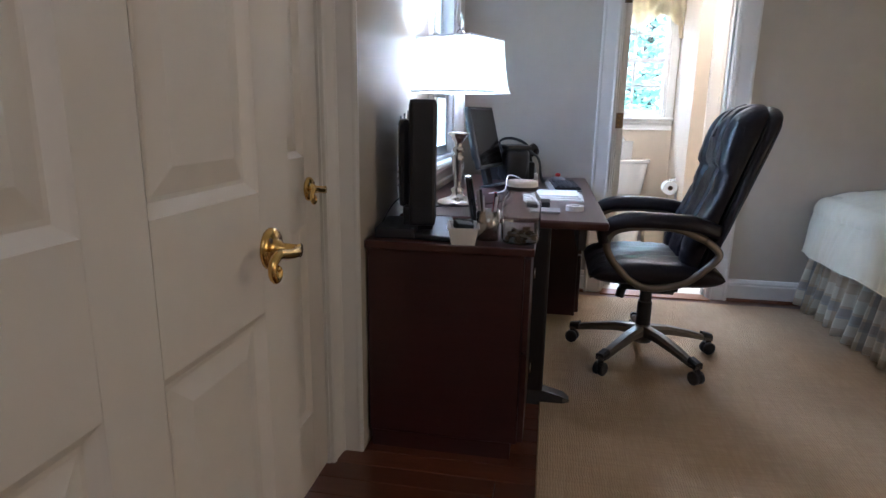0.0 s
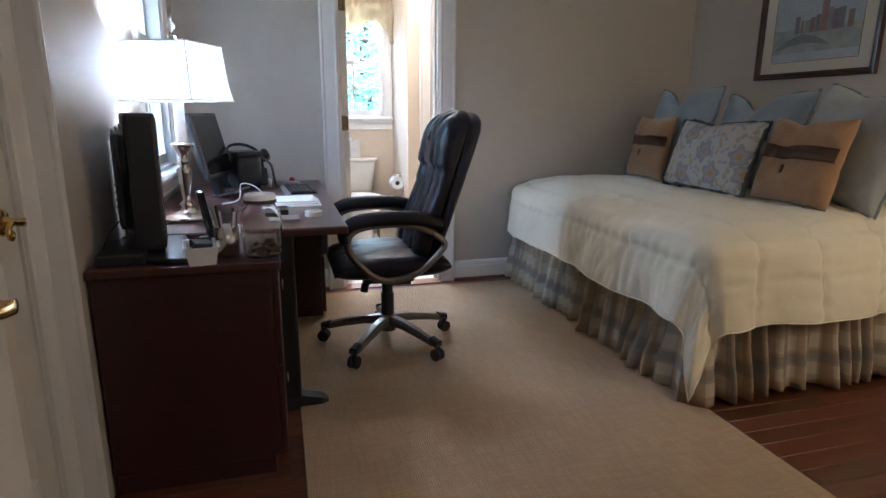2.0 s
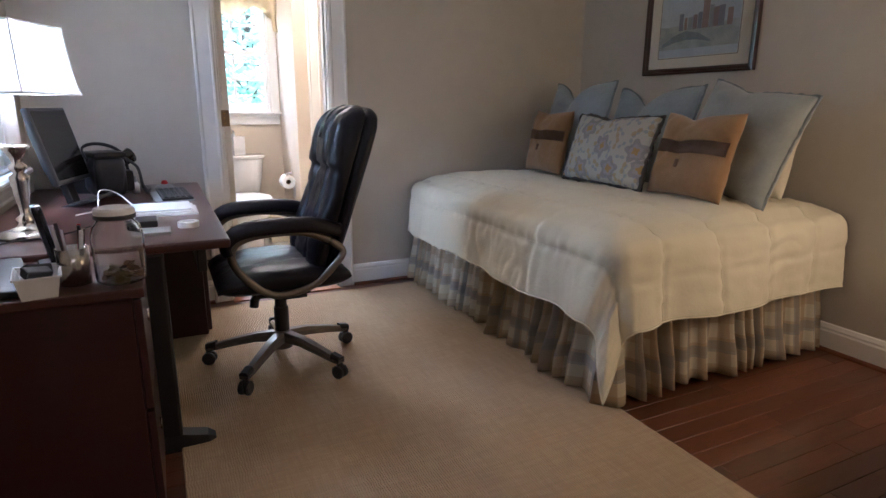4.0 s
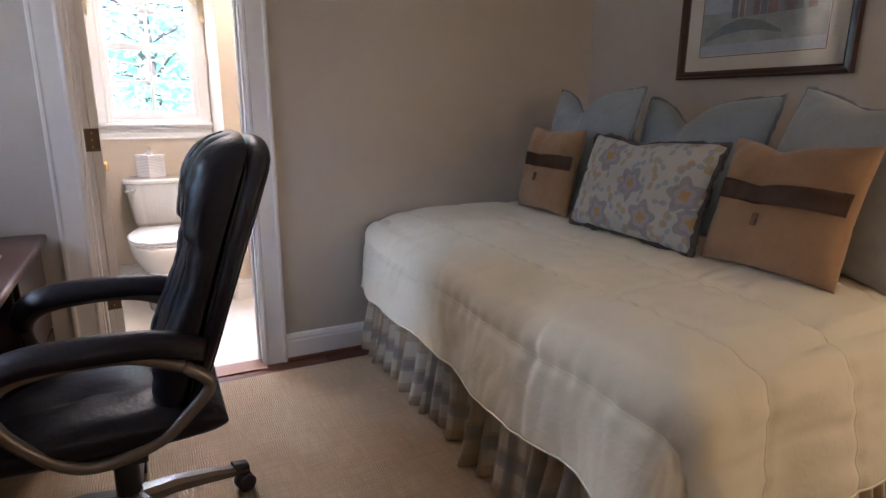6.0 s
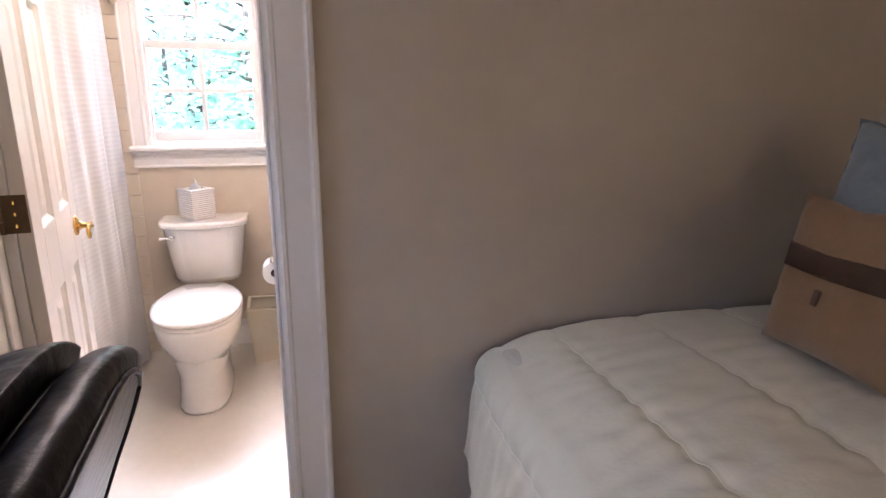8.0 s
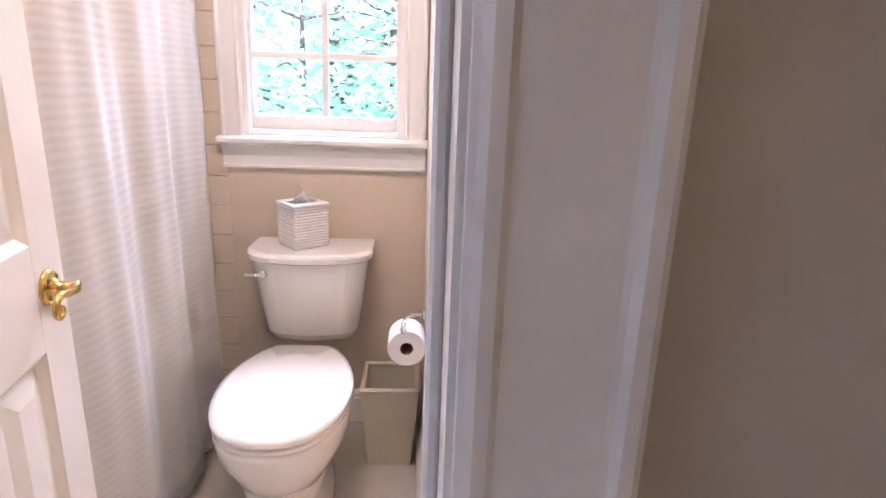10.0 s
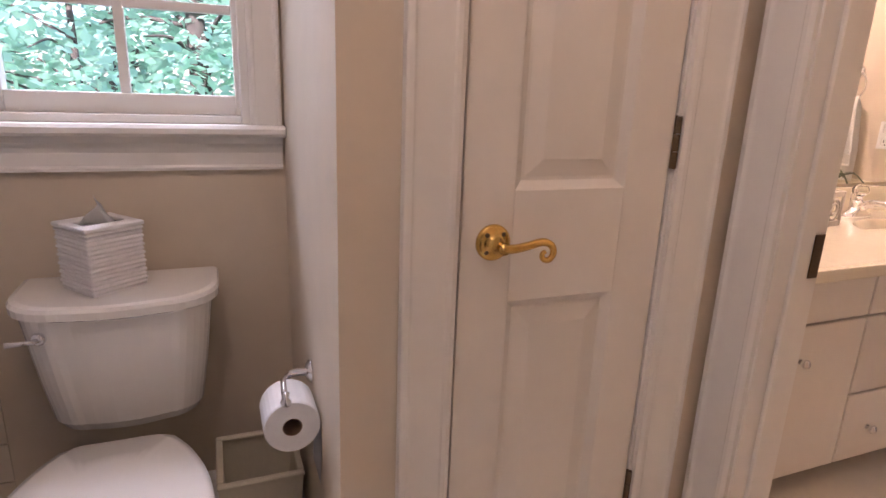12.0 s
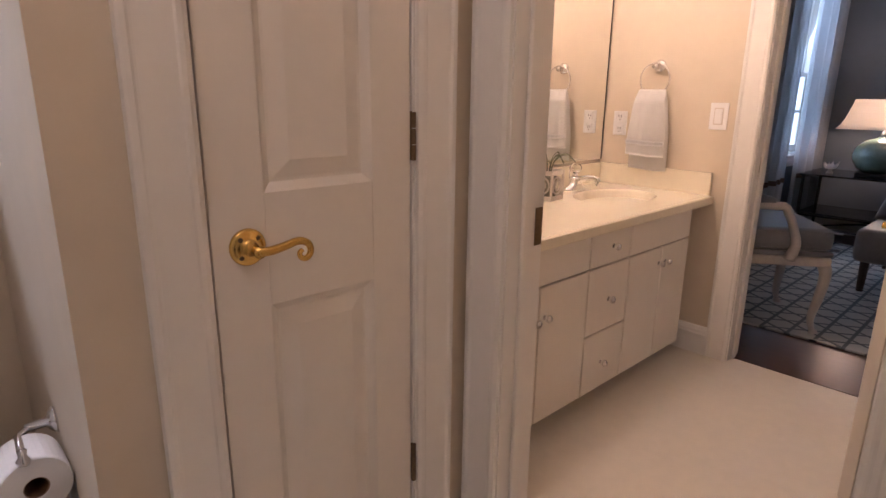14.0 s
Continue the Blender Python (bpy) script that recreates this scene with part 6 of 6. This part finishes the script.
for i in range(9):
    a = 0.7 * i
    c, s = math.cos(a), math.sin(a)
    pts = curve_points([(0.01 * c, 0.01 * s, 0.10), (0.03 * c, 0.03 * s, 0.17), (0.08 * c, 0.08 * s, 0.20), (0.12 * c, 0.12 * s, 0.17)], 5)
    part("leaf", tube(pts, [0.005] * 10 + [0.003] * 6, 6, flat=0.3), LEAF, planter)

mir = thing("mirror", "large frameless wall mirror above the vanity", "mirror")
part("glass", box((2.08, 5.208, 0.905), (3.735, 5.218, 2.05), 0.002, 1), MIRROR, mir)
part("edge_strip", box((3.7353, 5.206, 0.905), (3.741, 5.219, 2.05), 0.001, 1), BLACKM, mir, "thin dark edge of the mirror")
tring = thing("towel_ring", "chrome towel ring on the wall", "towel ring", (3.75, 4.93, 1.37))
part("rose", lathe([(0, 0), (0.03, 0), (0.03, 0.006), (0.02, 0.014), (0.012, 0.02), (0.012, 0.05), (0.016, 0.056), (0, 0.06)], 24, m=pose(0, 0, 0, 0, -90, 0)), CHROME, tring, smooth=True)
part("ring", tube([(-0.045, 0.074 * math.sin(a), -0.062 + 0.074 * math.cos(a)) for a in [2 * math.pi * q / 32 for q in range(33)]], 0.004, 8), CHROME, tring, smooth=True)


def towel_at(u, v):
    """Folded over the ring: the front fall, then the shorter back fall; gathered at the ring and wider below."""
    far = abs(v - 0.45)
    w = 0.066 + 0.034 * min(1, far / 0.36) ** 0.8
    y = (u * 2 - 1) * w
    fold = 0.004 * math.sin(u * math.pi * 3 + 0.6) * max(0.25, 1 - far * 1.4) + 0.004 * noise.noise(Vector((u * 6, v * 7, 2)))
    z = 1.262 - far * 0.70 - 0.006 * math.sin(u * 5) * far
    x = 3.693 + (-0.026 if v < 0.45 else 0.014) * min(1, far / 0.08) + fold * (1 if v < 0.45 else 0.5)
    return Vector((x, 4.93 + y, z))


towel = thing("hand_towel", "white terry hand towel hanging from the chrome ring", "towel")
part("cloth", sheet(towel_at, 60, 60, thick=0.009), TERRY, towel, smooth=True)
part("band", sheet(lambda u, v: towel_at(u, 0.075 + 0.03 * v) + Vector((-0.008, 0, 0)), 30, 3, thick=0.002), PAPER, towel, "flat woven band", smooth=True)


def wall_plate(name, y0, y1, z0, z1, label, category):
    p = thing(name, label, category)
    part("plate", box((3.744, y0, z0), (3.7498, y1, z1), 0.002), WHITEP, p)
    return p


outl = wall_plate("outlet", 5.08, 5.155, 1.035, 1.155, "white double wall outlet", "outlet")
for z in (1.065, 1.125):
    f = part("socket", box((3.7415, 5.10, z - 0.02), (3.7441, 5.135, z + 0.02), 0.006), WHITEP, outl)
    # the socket is uncut; black blocks paint the shade of its holes
    for y in (5.111, 5.124):
        part("slot_shade", box((3.7408, y - 0.0015, z - 0.002), (3.7416, y + 0.0015, z + 0.010)), BLACKP, f)
    part("ground_hole_shade", box((3.7408, 5.1155, z - 0.014), (3.7416, 5.1195, z - 0.008)), BLACKP, f)
sw = wall_plate("light_switch", 4.585, 4.665, 1.085, 1.205, "white rocker light switch", "switch")
# a duller plate whose colour gives the shade in the gap round the rocker
part("rocker_gap_shade", box((3.7436, 4.604, 1.108), (3.7444, 4.646, 1.182)), CREAMWOOD, sw)
part("rocker", box((3.7405, 4.608, 1.112), (3.7442, 4.642, 1.178), 0.002), WHITEP, sw)

# ---- blue room ----
part("floor_blue", box((3.82, 2.0, -0.02), (7.6, 5.22, -0.002)), DARKFLOOR, kind="structure")


def trellis(name):
    """Cut-pile carpet with a dark trellis of crossed lines on pale grey."""
    m = mat(name, (0.5, 0.52, 0.52), 0.95)
    nt = m.node_tree
    b = nt.nodes["Principled BSDF"]
    tc = nt.nodes.new("ShaderNodeTexCoord")
    outs = []
    for ang in (32, -32, 90):
        mp, w, r = nt.nodes.new("ShaderNodeMapping"), nt.nodes.new("ShaderNodeTexWave"), nt.nodes.new("ShaderNodeMapRange")
        mp.inputs["Rotation"].default_value = (0, 0, radians(ang))
        w.inputs["Scale"].default_value = 2 * math.pi / (20 * 0.13)
        r.inputs["From Min"].default_value, r.inputs["From Max"].default_value = 0.93, 0.975
        nt.links.new(tc.outputs["Object"], mp.inputs["Vector"])
        nt.links.new(mp.outputs["Vector"], w.inputs["Vector"])
        nt.links.new(w.outputs["Fac"], r.inputs["Value"])
        outs.append(r.outputs["Result"])
    m1, m2, mix = nt.nodes.new("ShaderNodeMath"), nt.nodes.new("ShaderNodeMath"), nt.nodes.new("ShaderNodeMix")
    m1.operation = m2.operation = "MAXIMUM"
    mix.data_type = "RGBA"
    mix.inputs["A"].default_value, mix.inputs["B"].default_value = (0.52, 0.54, 0.52, 1), (0.15, 0.17, 0.19, 1)
    nt.links.new(outs[0], m1.inputs[0])
    nt.links.new(outs[1], m1.inputs[1])
    nt.links.new(m1.outputs[0], m2.inputs[0])
    nt.links.new(outs[2], m2.inputs[1])
    nt.links.new(m2.outputs[0], mix.inputs["Factor"])
    nt.links.new(mix.outputs["Result"], b.inputs["Base Color"])
    return m


tagged(part("area_rug", box((4.33, 2.3, -0.002), (6.9, 5.0, 0.012), 0.004, 1), trellis("trellis_carpet")), "pale grey area rug with a dark trellis pattern", "rug")

arm = thing("armchair", "cream carved French armchair with grey upholstery", "chair", (4.43, 4.67, 0.012), 37)
for x, y, s in ((-0.25, -0.31, -1), (0.25, -0.31, 1), (-0.25, 0.28, -1), (0.25, 0.28, 1)):
    dy = -1 if y < 0 else 1
    pts = curve_points([(x, y, 0.40), (x + 0.016 * s, y + 0.018 * dy, 0.33), (x + 0.010 * s, y + 0.008 * dy, 0.2), (x - 0.004 * s, y - 0.006 * dy, 0.09), (x, y + 0.004 * dy, 0.03), (x + 0.008 * s, y + 0.016 * dy, 0.0)], 6)
    m = len(pts)
    part("leg", tube(pts, [0.034 - 0.02 * min(1, i / m * 1.3) + (0.008 if i > m * 0.85 else 0) for i in range(m)], 12), CREAMWOOD, arm, "carved cabriole leg", smooth=True)
part("seat_rail", box((-0.29, -0.34, 0.375), (0.29, 0.31, 0.425), 0.014), CREAMWOOD, arm)
part("seat", box((-0.285, -0.345, 0.4255), (0.285, 0.30, 0.452), 0.012, 3), GREYV, arm, smooth=True)
part("seat_cushion", box((-0.28, -0.345, 0.453), (0.28, 0.27, 0.57), 0.045, 4), GREYV, arm, "plump blue-grey satin cushion", smooth=True)
for z in (0.468, 0.556):
    part("piping", tube(curve_points([(-0.27, 0.2, z), (-0.272, -0.32, z), (-0.25, -0.338, z), (0.25, -0.338, z), (0.272, -0.32, z), (0.27, 0.2, z)], 5), 0.005, 6), GREYV, arm)
for x in (-0.27, 0.27):
    pts = curve_points([(x * 1.08, -0.13, 0.41), (x * 1.1, -0.15, 0.49), (x * 1.1, -0.13, 0.57), (x * 1.1, -0.10, 0.64), (x * 1.1, -0.07, 0.685), (x * 1.1, 0.0, 0.69), (x * 1.06, 0.29, 0.71)], 7)
    part("arm", tube(pts, [0.03 - 0.009 * min(1, i / 12) for i in range(len(pts))], 10), CREAMWOOD, arm, "curved carved arm", smooth=True)
    part("arm_pad", tube([(x * 1.09, -0.02, 0.712), (x * 1.09, 0.05, 0.722), (x * 1.08, 0.14, 0.722), (x * 1.07, 0.22, 0.716)], [0.018, 0.026, 0.026, 0.018], 10), GREYV, arm, smooth=True)
part("back_cushion", box((-0.25, 0.27, 0.52), (0.25, 0.34, 0.98), 0.03, 3), GREYV, arm, smooth=True)
part("back_frame", tube(curve_points([(-0.27, 0.305, 0.40), (-0.29, 0.32, 0.75), (-0.2, 0.335, 1.0), (0, 0.34, 1.04), (0.2, 0.335, 1.0), (0.29, 0.32, 0.75), (0.27, 0.305, 0.40)], 8), 0.022, 10), CREAMWOOD, arm, smooth=True)

tabl = thing("side_table", "dark metal side table with a glass top", "table")
TX0, TX1, TY0, TY1, TZ = 6.75, 7.35, 4.05, 5.08, 0.60
part("tabletop", box((TX0, TY0, TZ - 0.016), (TX1, TY1, TZ), 0.004), GLOSSBLACK, tabl)
for x in (TX0 + 0.03, TX1 - 0.03):
    for y in (TY0 + 0.03, TY1 - 0.03):
        part("leg", tube([(x, y, TZ - 0.016), (x, y, 0.0)], 0.013, 10), BLACKM, tabl)
for a, b in (((TX0 + 0.03, TY0 + 0.03), (TX0 + 0.03, TY1 - 0.03)), ((TX1 - 0.03, TY0 + 0.03), (TX1 - 0.03, TY1 - 0.03))):
    part("stretcher", tube(curve_points([(*a, 0.05), ((a[0] + b[0]) / 2, (a[1] + b[1]) / 2, 0.13), (*b, 0.05)], 8), 0.009, 8), BLACKM, tabl)
    part("lower_rail", tube([(*a, 0.24), (*b, 0.24)], 0.009, 8), BLACKM, tabl)
part("shelf", box((TX0 + 0.02, TY0 + 0.02, 0.25), (TX1 - 0.02, TY1 - 0.02, 0.262), 0.003), GLOSSBLACK, tabl)

gl = thing("ceramic_lamp", "lit lamp with a round green ceramic base and flared shade", "lamp", (7.03, 4.58, TZ))
part("foot", box((-0.13, -0.13, 0), (0.13, 0.13, 0.028), 0.008), BLACKM, gl)
part("base", lathe([(0, 0.028), (0.10, 0.028), (0.15, 0.06), (0.19, 0.13), (0.195, 0.18), (0.17, 0.25), (0.11, 0.30), (0.05, 0.315), (0.035, 0.325), (0, 0.325)], 36), GREENCER, gl, "dimpled green ceramic body", smooth=True)
part("neck", lathe([(0, 0.325), (0.035, 0.325), (0.025, 0.34), (0.03, 0.35), (0.012, 0.36), (0.012, 0.46), (0, 0.46)], 20), NICKEL, gl, smooth=True)
rings = [shade_ring(0.29 - 0.09 * (t ** 0.6), 0.29 - 0.09 * (t ** 0.6), 0.39 + 0.24 * t) for t in [k / 8 for k in range(9)]]
bm = loft(bmesh.new(), rings, cap=False)
bmesh.ops.solidify(bm, geom=bm.faces[:], thickness=0.002)
part("shade", bm, SHADE2, gl, "flared linen shade, glowing")
part("finial", lathe([(0, 0.63), (0.008, 0.63), (0.008, 0.645), (0.022, 0.655), (0.022, 0.67), (0, 0.675)], 16), NICKEL, gl)

fl = thing("flower_ornament", "white ceramic flower on the side table", "ornament", (6.95, 4.90, TZ))
for k in range(6):
    a = 2 * math.pi * k / 6

    def petal(u, v, a=a):
        r, w = 0.07 * v, 0.03 * math.sin(math.pi * min(1, v + 0.1)) * (u * 2 - 1)
        return Vector((r * math.cos(a) - w * math.sin(a), r * math.sin(a) + w * math.cos(a), 0.035 + 0.07 * v * v))
    part("petal", sheet(petal, 6, 6, thick=0.003), WHITEP, fl, smooth=True)
part("base", lathe([(0, 0), (0.03, 0), (0.02, 0.02), (0.012, 0.04), (0, 0.042)], 14), GREYP, fl)


def drape_curtain(x0, x1, seed):
    def f(u, v):
        x = x0 + (x1 - x0) * u
        return Vector((x, 5.10 + 0.035 * math.sin(u * math.pi * 9 + seed) + 0.01 * math.sin(u * 40), 0.02 + 2.25 * v))
    return f


LINEN = mat("curtain_linen", (0.48, 0.48, 0.49), 0.85, var=0.06, scale=8, sheen=0.3)
for x0, x1, seed in ((6.74, 7.5, 0), (5.75, 6.36, 1)):
    c = thing("curtain", "long white curtain with a brown band", "curtain", group="curtains of the far window")
    part("cloth", sheet(drape_curtain(x0, x1, seed), 90, 10, thick=0.003), LINEN, c, smooth=True)
    f = drape_curtain(x0, x1, seed)
    part("band", sheet(lambda u, v: f(u, 0.235 + 0.018 * v) + Vector((0, -0.006, 0)), 90, 2, thick=0.006), STRAP, c, "brown woven band")
crod = thing("curtain_pole", "dark curtain pole above the far window", "curtain pole")
part("pole", tube([(5.7, 5.10, 2.30), (7.55, 5.10, 2.30)], 0.014, 10), BLACKM, crod)

bnch = thing("bench", "grey upholstered bench heaped with dark pillows", "bench", (5.85, 4.12, 0.012))
part("seat", box((-0.45, -0.75, 0.20), (0.45, 0.22, 0.42), 0.05, 3), GREYV, bnch, smooth=True)
for x in (-0.38, 0.38):
    for y in (-0.68, 0.15):
        part("leg", lathe([(0, 0), (0.02, 0), (0.028, 0.2), (0, 0.2)], 12, m=Matrix.Translation((x, y, 0))), FRAMEW, bnch)
DARKP = mat("charcoal_velvet", (0.035, 0.036, 0.04), 0.7, var=0.2, scale=8, sheen=0.5)
pillow("pillow", 0.5, 0.45, 0.17, DARKP, "charcoal velvet pillow on the bench", pose(5.75, 4.12, 0.43, -25, 0, -120), 0.05, group="pillows on the bench")

# ---- outdoors ----
LEAFG = [mat("leaf", c, 0.75, var=0.25, scale=1.2) for c in ((0.15, 0.32, 0.27), (0.19, 0.37, 0.29), (0.13, 0.28, 0.27))]
for m_ in LEAFG:
    nt_ = m_.node_tree
    tr_, mx_ = nt_.nodes.new("ShaderNodeBsdfTranslucent"), nt_.nodes.new("ShaderNodeMixShader")
    tr_.inputs["Color"].default_value = (0.50, 0.76, 0.62, 1)
    mx_.inputs[0].default_value = 0.68
    nt_.links.new(nt_.nodes["Principled BSDF"].outputs[0], mx_.inputs[1])
    nt_.links.new(tr_.outputs[0], mx_.inputs[2])
    nt_.links.new(mx_.outputs[0], nt_.nodes["Material Output"].inputs["Surface"])
BARK = mat("bark", (0.09, 0.075, 0.065), 0.95, var=0.4, scale=8, bump=0.6, bscale=20)


def tree(x, y, height, spread, seed, mat_i):
    """A tapered trunk with limbs, and leaves in uneven clumps along them."""
    r = random.Random(seed)
    t = thing("tree", "leafy green tree outside the window", "tree", (x, y, -0.3), 0, "trees outside")
    lean = [r.uniform(-0.03, 0.03) * height for _ in range(2)]
    trunk = curve_points([(0, 0, 0), (lean[0] * 0.5, lean[1] * 0.3, height * 0.35), (lean[0], lean[1], height * 0.9)], 8)
    m = len(trunk)
    bm = tube(trunk, [0.03 * height * (1 - 0.85 * i / m) for i in range(m)], 9)
    verts, faces = [], []
    for k in range(26):
        q = trunk[int(m * r.uniform(0.12, 0.98)) if k else m - 1]
        a = r.uniform(0, 6.283)
        ln = spread * r.uniform(0.5, 1.0)
        end = q + Vector((math.cos(a) * ln, math.sin(a) * ln, r.uniform(-0.1, 0.45) * ln))
        limb = curve_points([q, (q + end) / 2 + Vector((0, 0, 0.1 * ln)), end], 4)
        tube(limb, [0.006 * height * (1 - 0.8 * i / len(limb)) for i in range(len(limb))], 5, bm)
        for c in range(15):
            p = limb[r.randrange(2, len(limb))] + Vector((r.gauss(0, 0.16), r.gauss(0, 0.16), r.gauss(0, 0.12))) * spread
            for _ in range(8):
                o = p + Vector((r.gauss(0, 0.075), r.gauss(0, 0.075), r.gauss(0, 0.05))) * spread
                u = Vector((r.uniform(-1, 1), r.uniform(-1, 1), r.uniform(-0.5, 0.5))).normalized() * r.uniform(0.035, 0.06) * spread
                w = u.cross(Vector((r.uniform(-1, 1), r.uniform(-1, 1), 1))).normalized() * u.length * 0.55
                i = len(verts)
                verts += [o - u, o + w, o + u, o - w]
                faces.append((i, i + 1, i + 2, i + 3))
    part("trunk", bm, BARK, t, smooth=True)
    me = bpy.data.meshes.new("crown")
    me.from_pydata([tuple(v) for v in verts], [], faces)
    me.materials.append(LEAFG[mat_i])
    crown = new("crown", me)
    crown.parent = t
    tagged(crown, kind="stuff")
    return t


# the last two trees are made up, to dim the bare sky behind window_2
for i, (x, y, h, s) in enumerate(((-1.6, 10.5, 5.5, 1.6), (0.9, 11.5, 6.0, 1.8), (3.0, 10.8, 5.2, 1.6), (-0.4, 14.5, 7.5, 2.3), (2.4, 15.5, 8, 2.5), (-3.6, 13.5, 7, 2.2), (5.0, 14.5, 7.5, 2.4), (0.0, 9.0, 2.6, 1.2), (2.2, 9.2, 2.4, 1.1), (-5.2, 4.4, 5.5, 1.7), (-5.6, 7.4, 6.0, 1.9))):
    tree(x, y, h, s, i + 3, i % 3)

# ---- pieces: wall tiles and floor boards ----
tiles = tagged(new("wall_tiles"), "white glazed square tiles around the tub", "tiles", kind="structure")
tile_mesh = None
for j in range(19):
    for i in range(8):
        x = 0.435 - 0.108 * (i + 1)
        if tile_mesh is None:
            b0 = box((0, -0.008, 0), (0.105, 0.0, 0.105), 0.002, 1)
            tile_mesh = bpy.data.meshes.new("tile")
            b0.to_mesh(tile_mesh)
            b0.free()
            tile_mesh.materials.append(TILE)
        ob = new("tile", tile_mesh)
        ob.location = (x, 5.139, 0.005 + 0.108 * j)
        ob.parent = tiles

planks = tagged(new("floor"), "reddish-brown oak floor boards", "floor", kind="structure")
rp = random.Random(11)
plank_meshes = {}
W = 0.0826
row = 0
y = -0.46
while y < 3.36:
    x = -0.69 - rp.uniform(0, 0.7)
    w = min(W, 3.36 - y)
    while x < 3.03:
        ln = rp.choice((0.7, 0.95, 1.25))
        a, b = max(x, -0.69), min(x + ln, 3.03)
        if b - a > 0.03:
            key = (round(b - a, 3), round(w, 3))
            if key not in plank_meshes:
                b0 = box((0, 0.0008, -0.02), (b - a - 0.0012, w - 0.0008, 0.0), 0.0012, 1)
                me = bpy.data.meshes.new("board")
                b0.to_mesh(me)
                b0.free()
                me.materials.append(OAK)
                plank_meshes[key] = me
            ob = new("board", plank_meshes[key])
            ob.location = (a, y, 0)
            ob.parent = planks
        x += ln
    y += W
part("floor_hall", box((-1.2, -2.0, -0.02), (1.1, -0.46, -0.001)), OAK, kind="structure")
